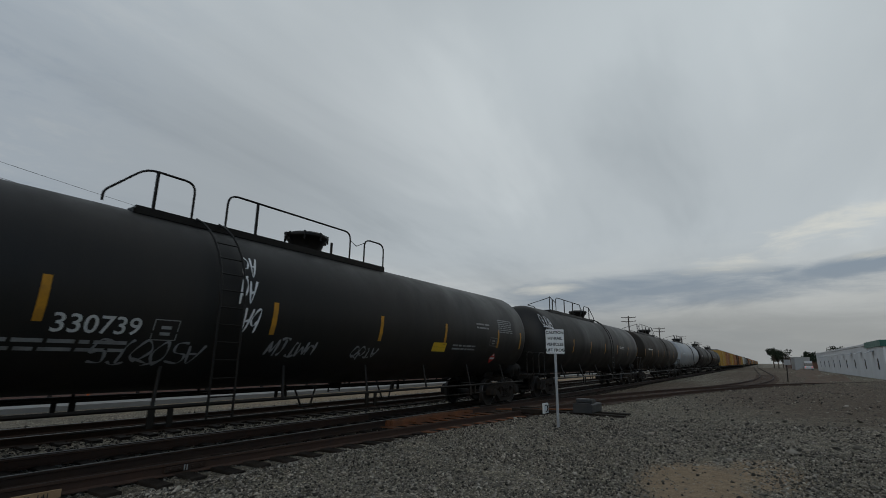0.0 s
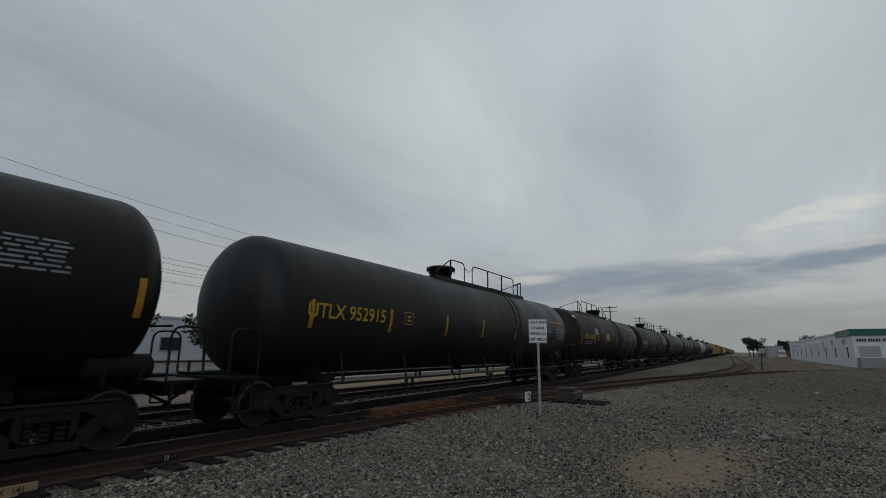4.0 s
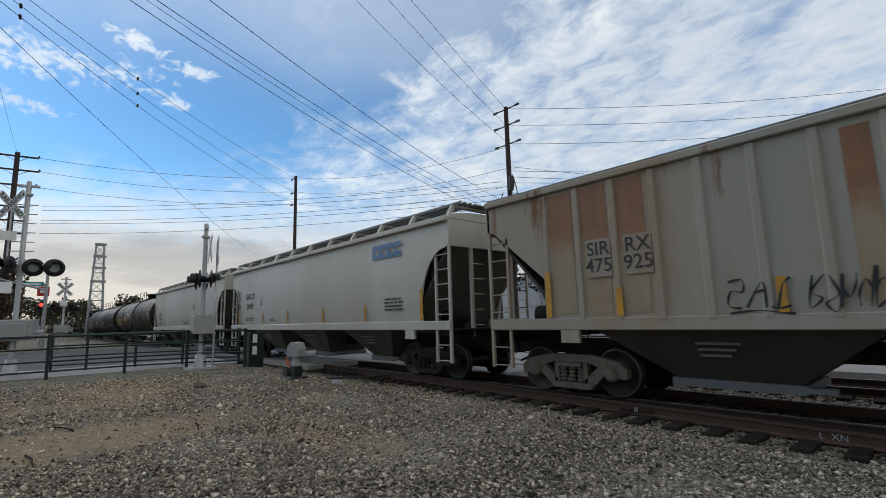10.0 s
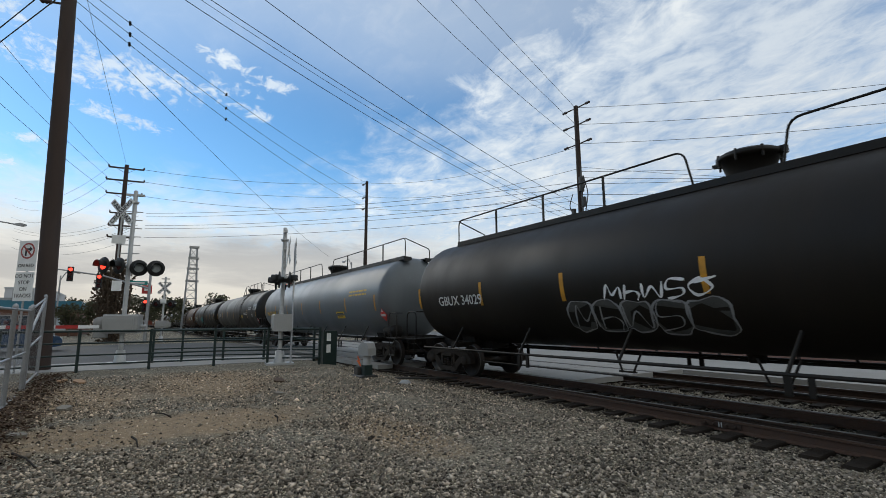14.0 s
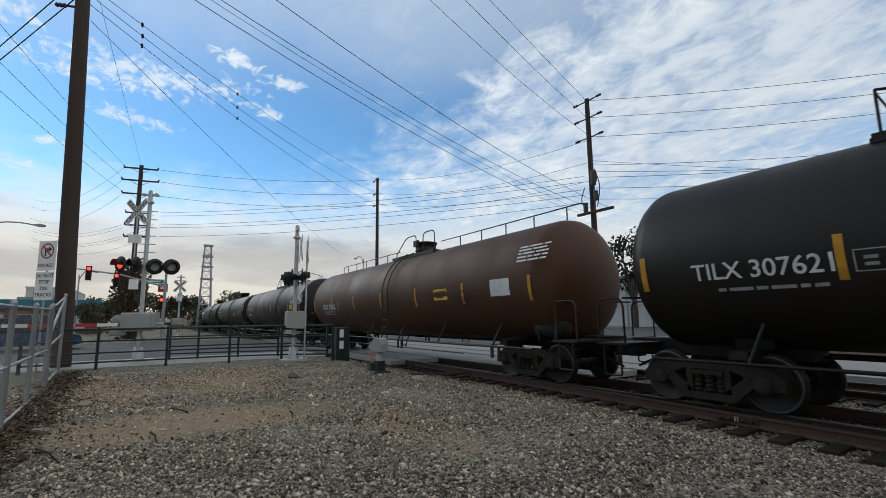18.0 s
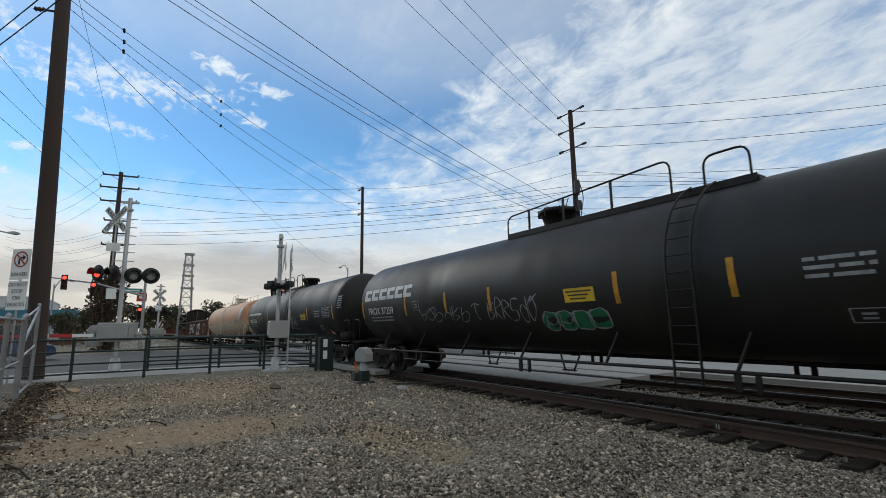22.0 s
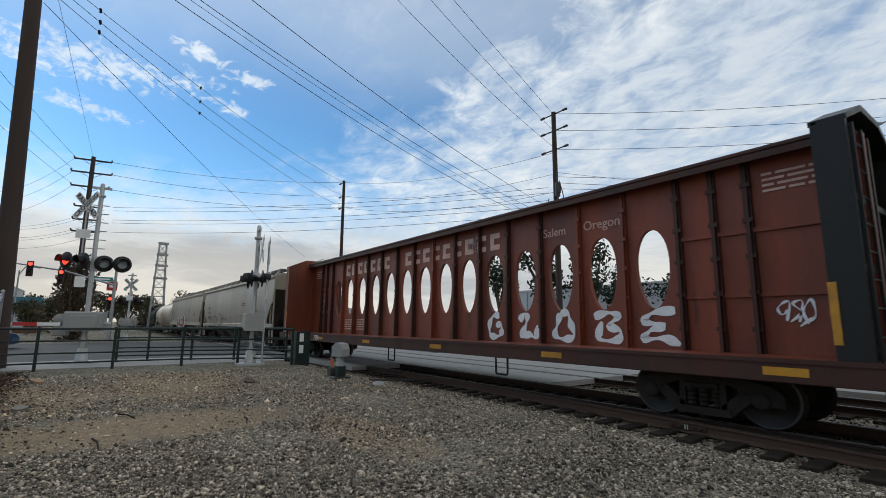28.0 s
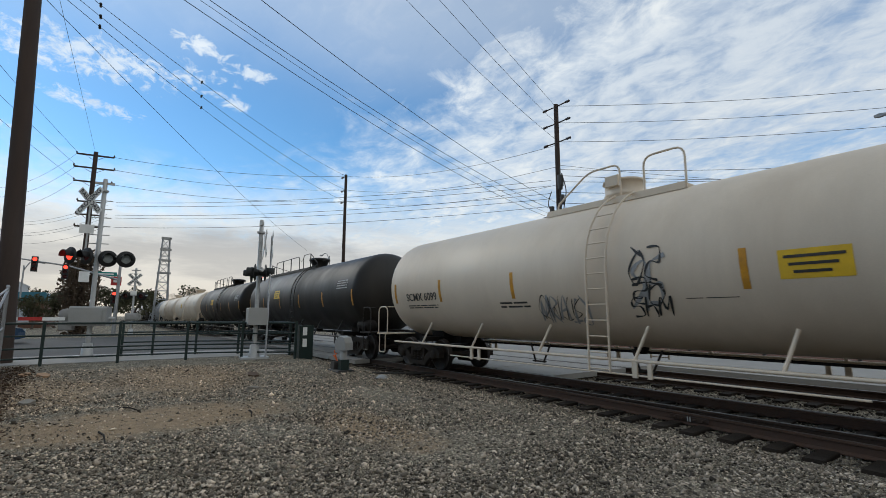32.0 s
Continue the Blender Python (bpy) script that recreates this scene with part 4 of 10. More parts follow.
            hoop(-2.2, -0.7, -y, h=0.3)
            m.tube([(0.95, y, top + 0.5), (1.2, y, top + 0.4), (1.5, y, top + 0.55)], 0.01, 5)
        elif style == "short":
            m.tube(rounded([(-1.35, y, top - 0.05), (-1.35, y, top + 0.5), (3.5, y, top + hgt), (3.5, y, top - 0.05)], 0.22, 4), 0.022, 6)
            for x in (-0.5, 0.7, 2.1):
                stake(x, y, 0.55 + 0.05 * x)
            hoop(4.15, 4.95, y, h=0.56)
            hoop(1.4, 3.0, -y, h=0.3)
        else:
            q = 1 if style == "left" else -1
            m.tube(rounded([(-6.4 * q, y, top - 0.05), (-6.4 * q, y, top + hgt - 0.06), (-5.5 * q, y, top + hgt - 0.3)], 0.02), 0.022, 6)
            hoop(-5.5 * q, -1.4 * q, y)
            stake(-2.8 * q, y)
            stake(-4.2 * q, y)
            stake(-6.0 * q, y, 0.5)
            slope(1.3 * q, 0.3 * q, -0.75 * q, y)
            stake(0.3 * q, y)
            hoop(-1.2 * q, -3.4 * q, -y, h=0.3)
            m.tube(rounded([(-6.4 * q, y, top + hgt - 0.1), (-6.4 * q, -y, top + 0.3), (-5.4 * q, -y, top + 0.3), (-5.4 * q, -y, top - 0.05)], 0.1), 0.018, 6)
            m.tube([(-1.4 * q, y, top + 0.6), (-1.1 * q, y, top + 0.42), (-0.75 * q, y, top + 0.55)], 0.01, 5)
    for x in (lo, hi) if style == "full" else ():
        m.tube(rounded([(x, -0.62, top + hgt - 0.02), (x, 0.5, top + 0.35), (x, 0.5, top - 0.1)], 0.1), 0.02, 6)
    d["railing"] = m.data("railing")
    # ladder that follows the barrel
    m = Mesh()
    lx = {"mid": -2.95, "left": 1.0, "right": 3.4, "short": 4.1, "full": 0.6, "old": -0.2, "bare": 0.38}[style]
    pts = [(-(r + 0.14) * math.cos(a), zc + (r + 0.14) * math.sin(a)) for a in [radians(v) for v in range(0, 71, 10)]]
    pts = [(-(r + 0.14), 0.6)] + pts
    for q in (-0.23, 0.23):
        m.tube([(lx + q, y, z) for y, z in pts], 0.022, 6)
    for i in range(11):
        z = 0.65 + i * 0.3
        m.tube([(lx - 0.23, -(r + 0.14) if z < zc else -math.sqrt(max(0.02, (r + 0.14) ** 2 - (z - zc) ** 2)), z),
                (lx + 0.23, -(r + 0.14) if z < zc else -math.sqrt(max(0.02, (r + 0.14) ** 2 - (z - zc) ** 2)), z)], 0.014, 5)
    d["ladder"] = m.data("ladder")
    m = Mesh()
    Wrap(r, zc).sheet(m, -0.055, 0.055, zc - 0.55, zc + 0.08, 0.006)
    d["stripe"] = m.data("reflector_stripe")
    TANK_CACHE[key] = d
    return d


def tank_car(front, back, label, shell, trim, style="left", marks=(), stripes=7, manway=None, stripe_x=(), rail=0.0, ladder=True, girth=WIDE):
    car, length = start_car("tank_car", front, back, label, "tank car")
    length = round(length * 2) / 2
    d = tank_meshes(length, style, girth)
    dx = NUDGE.get(front, 0.0)
    aside = pose(dx + rail, 0, 0)
    part("shell", d["shell"], shell, car)
    for s in (-1, 1):
        turn = pose(s * (length / 2 - 3.6), 0, 0, 0, 0, 0 if s > 0 else 180)
        part("end_sill", d["sill"], UNDER, car, "", turn)
        part("end_platform", d["platform"], trim, car, "end walkway with handrails", pose(s * (length / 2 - 1.0), 0, 0, 0, 0, 0 if s > 0 else 180))
        part("side_rail", d["rail"], trim, car, "safety rail along the underside", pose(0, s * 1.50, 0.82, 0, 0, 0 if s < 0 else 180))
        if style != "full" and ladder:
            part("ladder", d["ladder"], trim, car, "", pose(dx + rail, 0, 0, 0, 0, 0 if s < 0 else 180))
    part("brake_rigging", d["rigging"], UNDER, car)
    part("air_reservoir", d["reservoir"], UNDER, car, "dark brake air cylinder")
    part("manway", d["manway"], manway or trim, car, "bolted manway cover", aside)
    part("top_walkway", d["walkway"], trim, car, "", aside)
    part("railing", d["railing"], trim, car, "pipe railing on the crown", aside)
    half = length / 2 - 1.55
    for x in stripe_x or [-half + 2 * half * i / (stripes - 1) for i in range(stripes)]:
        part("reflector_stripe", d["stripe"], STRIPE, car, "", pose(x, 0, 0))
    running_gear(car, length, 2.3)
    mark(car, Wrap(*girth), marks, dx)
    return car


# ---------------------------------------------------------------- covered hopper cars
WALKS = {}


def grating(length):
    """An open roof walk: bearer bars along it and many thin slats across."""
    key = round(length, 1)
    if key not in WALKS:
        m = Mesh()
        for y in (-0.28, -0.1, 0.1, 0.28):
            m.box(-key / 2, key / 2, y - 0.012, y + 0.012, -0.02, 0.045)
        for i in range(int(key / 0.085)):
            x = -key / 2 + 0.085 * i
            m.box(x, x + 0.022, -0.28, 0.28, 0.0, 0.03)
        WALKS[key] = m.data("roof_walk")
    return WALKS[key]


BAY_DUST = material("road-dusted grey brown steel", (0.105, 0.09, 0.072), 0.8, vary=0.25, scale=1.6, grain=50, bump=0.12, dirt=(0.05, 0.042, 0.035), dirt_amount=0.7, streak=True)


def hopper_car(front, back, label, paint, style="smooth", marks=(), bays=3, under=None, stripe_x=(), chamfer=False):
    """style smooth: bowed side sheets with a rounded end; ribbed: flat sides with posts and a slanted end."""
    car, length = start_car("hopper_car", front, back, label, "hopper car")
    under = under or (BAY_DUST if style == "smooth" else CHUTE)
    e = length / 2 - 0.68            # outer end of the roof
    foot = length / 2 - (1.82 if style == "smooth" else 2.22)
    z0, z1 = 1.50, 4.14
    # outline of the side in x-z, right half from the bottom
    if style == "smooth":
        curve = []
        for i in range(9):
            w = math.pi / 2 * i / 8
            curve.append((foot + (e - 0.12 - foot) * (1 - math.cos(w)), z0 + (3.38 - z0) * math.sin(w)))
        outline = curve + [(e, 3.42), (e, z1)]
        if chamfer:
            outline = [(foot, z0), (foot, 1.74), (e - 0.22, 2.64), (e, 2.7), (e, z1)]
    else:
        outline = [(foot, z0), (foot, 2.3), (e - 0.2, 3.45), (e, 3.5), (e, z1)]

    def bow(z):
        if style != "smooth":
            return 1.56
        k = (z - z0) / (z1 - z0)
        return 1.52 + 0.09 * math.sin(math.pi * min(1, max(0, k)) ** 0.8)

    def reach(z):
        for (xa, za), (xb, zb) in zip(outline, outline[1:]):
            if za <= z <= zb and zb > za:
                return xa + (xb - xa) * (z - za) / (zb - za)
        return outline[-1][0]

    zs = sorted({round(z, 3) for _, z in outline} | {z0 + (z1 - z0) * i / 10 for i in range(11)})
    k = len(zs)
    for s in (-1, 1):
        m = Mesh()
        v = []
        for off in (0.0, 0.05):
            for z in zs:
                v += [(-reach(z), s * (bow(z) - off), z), (reach(z), s * (bow(z) - off), z)]
        o = 2 * k
        m.add(v, [(2 * i, 2 * i + 1, 2 * i + 3, 2 * i + 2) for i in range(k - 1)], style == "smooth")
        m.add(v, [(o + 2 * i, o + 2 * i + 1, o + 2 * i + 3, o + 2 * i + 2) for i in range(k - 1)]
              + [(2 * i + q, 2 * i + 2 + q, o + 2 * i + 2 + q, o + 2 * i + q) for i in range(k - 1) for q in (0, 1)])
        part("side_sheet", m, paint, car)
        m = Mesh()
        m.box(s * (e - 0.05) - 0.03, s * (e - 0.05) + 0.03, -1.5, 1.5, 3.42, z1)
        part("end_sheet", m, paint, car)
    # roof: low arch with hatch trough
    m = Mesh()
    arc = [(1.58 * math.cos(a), z1 + 0.24 * math.sin(a)) for a in [math.pi * i / 12 for i in range(13)]]
    m.prism(arc, "x", -e, e, True)
    m.box(-e + 0.6, e - 0.6, -0.35, 0.35, z1 + 0.2, z1 + 0.33, 0.03)
    part("roof", m, paint, car)
    for s in (-1, 1):
        m = Mesh()
        m.box(-e, e, s * 1.60 - 0.05, s * 1.60 + 0.05, z1 - 0.08, z1 + 0.06, 0.02)
        part("roof_edge", m, paint, car)
    # roof walk on brackets
    zt = z1 + (0.38 if style == "smooth" else 0.16)
    for s in (-1, 1):
        part("roof_walk", grating(2 * e + 0.5), GRATE, car, "open grated roof walk", pose(0, s * 1.0, zt))
        m = Mesh()
        m.box(s * (e - 0.1) - 0.3, s * (e - 0.1) + 0.3, -0.71, 0.71, zt, zt + 0.03)
        part("cross_walk", m, GRATE, car)
    k = max(6, int(2 * e / 1.55))
    for i in range(k + 1):
        x = -e + 0.1 + (2 * e - 0.2) * i / k
        m = Mesh()
        m.prism([(-1.55, z1), (-1.32, zt), (1.32, zt), (1.55, z1), (1.42, z1), (1.22, zt - 0.05), (-1.22, zt - 0.05), (-1.42, z1)], "x", x - 0.05, x + 0.05)
        part("walk_bracket", m, paint, car)
    # slope sheets inside the cut-away ends, with the brake gear on the platform
    for s in (-1, 1):
        m = Mesh()
        m.prism([(e - 0.1, 3.45), (foot - 0.6, z0 - 0.3), (foot - 0.68, z0 - 0.3), (e - 0.18, 3.45)], "y", -1.46, 1.46)
        m.v = [(s * x, y, z) for x, y, z in m.v]
        part("slope_sheet", m, under, car)
        m = Mesh()
        m.turned([(0, 0.0), (0, 0.2), (0.7, 0.2), (0.7, 0)], (s * (foot + 0.45) - 0.35, -0.75, 1.62), "x", 14)
        m.box(s * (foot + 0.45) - 0.3, s * (foot + 0.45) + 0.3, -0.8, -0.7, 1.30, 1.45)
        part("air_reservoir", m, UNDER, car)
    # sills
    for s in (-1, 1):
        m = Mesh()
        m.box(-e, e, s * 1.54 - 0.05, s * 1.54 + 0.05, 1.30, 1.53, 0.015)
        part("side_sill", m, paint, car)
    m = Mesh()
    m.box(-length / 2 + 0.45, length / 2 - 0.45, -0.32, 0.32, 0.76, 1.06)
    for s in (-1, 1):
        q = Mesh().box(s * (e - 0.06) - 0.08, s * (e - 0.06) + 0.08, -1.5, 1.5, 1.0, 1.28)
        part("end_sill", q, UNDER, car)
        q = Mesh().box(s * (foot + 0.6) - 0.75, s * (foot + 0.6) + 0.75, -1.45, 1.45, 1.28, 1.32)
        part("end_platform", q, UNDER, car)
    part("centre_sill", m, UNDER, car)
    # discharge bays
    span = 2 * (foot - 3.0) / (bays - 1)
    for i in range(bays):
        x = -foot + 3.0 + span * i
        m = Mesh()
        a, b, c = (1.42, 0.52, 0.72) if style == "smooth" else (2.1, 0.9, 0.75)
        top, bot = 1.34, 0.46
        v = [(x - a, -1.44, top), (x + a, -1.44, top), (x + a, 1.44, top), (x - a, 1.44, top),
             (x - b, -c, bot), (x + b, -c, bot), (x + b, c, bot), (x - b, c, bot)]
        m.add(v, [(0, 1, 5, 4), (1, 2, 6, 5), (2, 3, 7, 6), (3, 0, 4, 7), (3, 2, 1, 0), (4, 5, 6, 7)])
        bay = part("discharge_bay", m, under, car, "funnel-shaped discharge bay")
        m = Mesh()
        m.box(x - b - 0.06, x + b + 0.06, -c - 0.08, c + 0.08, bot - 0.14, bot)
        m.box(x + b, x + b + 0.4, -c - 0.1, -c + 0.1, bot - 0.1, bot - 0.02)
        part("outlet_gate", m, GRATE, bay)
        m = Mesh()
        for k in range(3):
            m.box(x - 0.35, x + 0.3 - 0.1 * k, -1.43 + 0.13 + 0.09 * k, -1.41 + 0.13 + 0.09 * k, 1.06 - 0.10 * k, 1.1 - 0.10 * k)
        part("small_print", m, PAINT_FAINT, bay)
    # ladders and corner posts
    for s in (-1, 1):
        for y in (-1, 1):
            m = Mesh()
            x0, x1 = s * (length / 2 - 0.70), s * (length / 2 - 1.22)
            m.box(x0 - 0.035, x0 + 0.035, y * 1.53 - 0.03, y * 1.53 + 0.03, 0.5, z1)
            m.box(x1 - 0.03, x1 + 0.03, y * 1.53 - 0.03, y * 1.53 + 0.03, 0.5, 3.3)
            for i in range(8):
                z = 0.55 + 0.38 * i
                m.tube([(x0, y * 1.55, z), (x1, y * 1.55, z)], 0.014, 5)
            part("ladder", m, paint, car)
    for s in (-1, 1):
        m = Mesh()
        x = s * (length / 2 - 0.70)
        for y in (-0.75, 0.75):
            m.box(x - 0.04, x + 0.04, y - 0.04, y + 0.04, 1.1, 3.4)
        for i in range(5):
            m.tube([(x, -0.75, 1.4 + 0.4 * i), (x, -0.3, 1.4 + 0.4 * i)], 0.014, 5)
        part("end_post", m, paint, car)
        m = Mesh()
        m.box(s * (foot - 0.5) - 0.2, s * (foot - 0.5) + 0.2, -1.58, -1.5, 1.06, 1.32)
        part("jack_plate", m, paint, car)
    if style == "ribbed":
        n = int(2 * foot / 0.72)
        for i in range(n + 1):
            x = -foot + 0.05 + (2 * foot - 0.1) * i / n
            m = Mesh()
            m.prism([(-1.56, -0.08), (-1.60, -0.05), (-1.60, 0.05), (-1.56, 0.08)], "z", z0 - 0.02, z1 - 0.09)
            m.v = [(x + b, a, c) for a, b, c in m.v]
            part("side_post", m, paint, car)
            m = Mesh()
            m.prism([(1.56, -0.08), (1.60, -0.05), (1.60, 0.05), (1.56, 0.08)], "z", z0 - 0.02, z1 - 0.09)
            m.v = [(x + b, a, c) for a, b, c in m.v]
            part("side_post", m, paint, car)
    wrap = Wrap(y=-1.612 if style == "smooth" else -1.598)
    for x in stripe_x or [-foot + 0.1] + [-foot + 2 * foot * i / 5 for i in range(1, 5)] + [foot - 0.1]:
        m = Mesh()
        tall = 0.9 if abs(x) > foot - 0.3 else 0.5
        y = -1.60 if style == "smooth" else -1.602
        Wrap(y=y).sheet(m, x - 0.06, x + 0.06, z0 + 0.05, z0 + 0.05 + tall)
        part("reflector_stripe", m, STRIPE, car)
    running_gear(car, length, 2.2 if style == "smooth" else 2.35, DUSTY_STEEL if paint is STAINED else TRUCK_STEEL)
    mark(car, wrap, marks, NUDGE.get(front, 0.0))
    return car


# ---------------------------------------------------------------- centre-beam lumber cars
def oval_panel(m, x0, x1, z0, z1, y, rx, rz, zc, thick=0.05):
    """A wall panel with an oval opening; both faces and the rim of the hole."""
    xc, n = (x0 + x1) / 2, 32
    rim, edge = [], []
    for i in range(n):
        a = math.tau * i / n
        ca, sa = math.cos(a), math.sin(a)
        rim.append((xc + rx * (1 + 0.10 * sa) * ca, zc + rz * sa))
        up = (z1 - zc) if sa > 0 else (zc - z0)
        k = min((x1 - xc) / abs(ca) if abs(ca) > 1e-6 else 1e9, up / abs(sa) if abs(sa) > 1e-6 else 1e9)
        edge.append((xc + k * ca, zc + k * sa))
    for x, z, i in ((x1, z1, None), (x0, z1, None), (x0, z0, None), (x1, z0, None)):
        # square the corners
        j = min(range(n), key=lambda q: (edge[q][0] - x) ** 2 + (edge[q][1] - z) ** 2)
        edge[j] = (x, z)
    v = [(p, yy, q) for yy in (y - thick, y + thick) for ring in (rim, edge) for p, q in ring]
    f = []
    for i in range(n):
        j = (i + 1) % n
        f += [(i, j, n + j, n + i), (2 * n + i, 3 * n + i, 3 * n + j, 2 * n + j), (j, i, 2 * n + i, 2 * n + j), (n + i, n + j, 3 * n + j, 3 * n + i)]
    m.add(v, f)


def centrebeam_car(front, back, label, marks, number, far_end):
    car, length = start_car("lumber_car", front, back, label, "flat car")
    a = length / 2 - 0.55
    # deck and sills
    m = Mesh()
    m.box(-a, a, -1.42, 1.42, 1.02, 1.12)
    m.box(-a, a, -0.35, 0.35, 0.72, 1.02)
    part("deck", m, FREIGHT_RED, car)
    for s in (-1, 1):
        m = Mesh()
        m.box(-a, a, s * 1.46 - 0.05, s * 1.46 + 0.05, 0.80, 1.14, 0.015)
        m.box(-a, a, s * 1.50 - 0.03, s * 1.50 + 0.03, 1.08, 1.14)
        part("side_sill", m, FREIGHT_DARK, car)
    for i in range(18):
        x = -a + 2 * a * (i + 0.5) / 18
        part("cross_member", Mesh().box(x - 0.05, x + 0.05, -1.4, -0.36, 0.84, 1.02), UNDER, car)
    for x in (-5.2, -0.6, 4.6):
        m = Mesh()
        m.tube(rounded([(x, -1.47, 0.82), (x, -1.47, 0.42), (x + 0.4, -1.47, 0.42), (x + 0.4, -1.47, 0.82)], 0.06), 0.025, 6)
        part("stirrup", m, UNDER, car)
    # beam wall: fourteen bays with egg-shaped openings between solid ends
    pitch, z0, z1 = 1.222, 1.12, 4.62
    for i in range(14):
        x0 = pitch * (i - 7)
        m = Mesh()
        oval_panel(m, x0, x0 + pitch, z0, z1, 0, 0.37, 0.84, 2.78)
        part("wall_panel", m, FREIGHT_RED, car)
    for s in (-1, 1):
        for xa, xb in ((8.554, 9.25), (9.25, 9.85), (9.85, a - 0.3)):
            m = Mesh()
            m.box(min(s * xa, s * xb), max(s * xa, s * xb), -0.05, 0.05, z0, z1)
            for z in (2.15, 3.3):
                m.box(min(s * xa, s * xb) + 0.06, max(s * xa, s * xb) - 0.06, -0.10, 0.10, z - 0.04, z + 0.04)
            part("wall_panel", m, FREIGHT_RED, car)
    for x in [pitch * (i - 7) for i in range(15)] + [s * v for s in (-1, 1) for v in (9.25, 9.85)]:
        m = Mesh()
        m.box(x - 0.07, x + 0.07, -0.10, 0.10, z0, z1)
        m.prism([(-0.2, z0), (-0.08, z0), (-0.08, z1), (-0.14, z1)], "x", x - 0.03, x + 0.03)
        m.prism([(0.2, z0), (0.08, z0), (0.08, z1), (0.14, z1)], "x", x - 0.03, x + 0.03)
        for k in range(5):
            m.box(x - 0.085, x + 0.085, -0.16, -0.08, 1.5 + 0.65 * k, 1.58 + 0.65 * k)
        part("wall_post", m, FREIGHT_DARK if abs(x) > 1 and int(abs(x) * 7) % 3 else FREIGHT_RED, car)
    m = Mesh()
    m.box(-a + 0.4, a - 0.4, -0.36, 0.36, z1, z1 + 0.10, 0.03)
    m.box(-a + 0.4, a - 0.4, -0.36, -0.30, z1 - 0.12, z1)
    m.box(-a + 0.4, a - 0.4, 0.30, 0.36, z1 - 0.12, z1)
    part("top_chord", m, FREIGHT_DARK, car)
    for s in (-1, 1):
        paint = far_end if s > 0 else FREIGHT_RED
        m = Mesh()
        x = s * (a - 0.42)
        outline = [(-1.4, 1.02), (1.4, 1.02), (1.4, 4.5), (0.5, 4.86), (-0.5, 4.86), (-1.4, 4.5)]
        m.prism(outline, "x", x - 0.03 - s * 0.15, x + 0.03 - s * 0.15)
        bulk = part("bulkhead", m, paint, car, "tall steel bulkhead")
        for y in (-1.36, 1.36):
            m = Mesh()
            m.box(x - 0.2, x + 0.2, y - 0.05, y + 0.05, 1.0, 4.46)
            part("corner_post", m, paint, bulk)
        for y in (-0.5, 0.35):
            m = Mesh()
            m.box(x - 0.1, x + 0.1, y - 0.04, y + 0.04, 1.02, 4.62)
            part("stiffener", m, paint, bulk)
        for z in (1.3, 2.45, 3.5):
            m = Mesh()
            m.box(x - 0.06, x + 0.06, -1.36, 1.36, z - 0.05, z + 0.05)
            part("cross_beam", m, paint, bulk)
        m = Mesh()
        m.prism([(-1.4, 4.44), (-0.5, 4.80), (0.5, 4.80), (1.4, 4.44), (1.4, 4.52), (0.5, 4.90), (-0.5, 4.90), (-1.4, 4.52)], "x", x - 0.22, x + 0.22)
        part("cap", m, paint, bulk)
        m = Mesh()
        xl = x + s * 0.24
        for y in (-1.3, -0.85):
            m.box(xl - 0.02, xl + 0.02, y - 0.02, y + 0.02, 0.55, 4.4)
        for i in range(10):
            m.tube([(xl, -1.3, 0.7 + 0.38 * i), (xl, -0.85, 0.7 + 0.38 * i)], 0.013, 5)
        part("ladder", m, paint, bulk)
        m = Mesh()
        Wrap(y=-1.415).sheet(m, x - s * 0.16 - 0.05, x - s * 0.16 + 0.05, 1.35, 2.2)
        part("reflector_stripe", m, STRIPE, car)
    for k in range(6):
        x = -a + 1.2 + (2 * a - 2.4) * k / 5
        m = Mesh()
        Wrap(y=-1.515).sheet(m, x - 0.28, x + 0.28, 0.9, 1.02)
        part("reflector_stripe", m, STRIPE, car)
    for word, x in zip(number.split(), (-8.0, -6.78)):
        part("lettering", lettering(word, 0.2, bold=0.004), PAINT_WHITE, car, "", Wrap(y=-1.53).turn(x, 0.96))
    running_gear(car, length, 3.13)
    mark(car, Wrap(y=-0.06), marks)
    return car


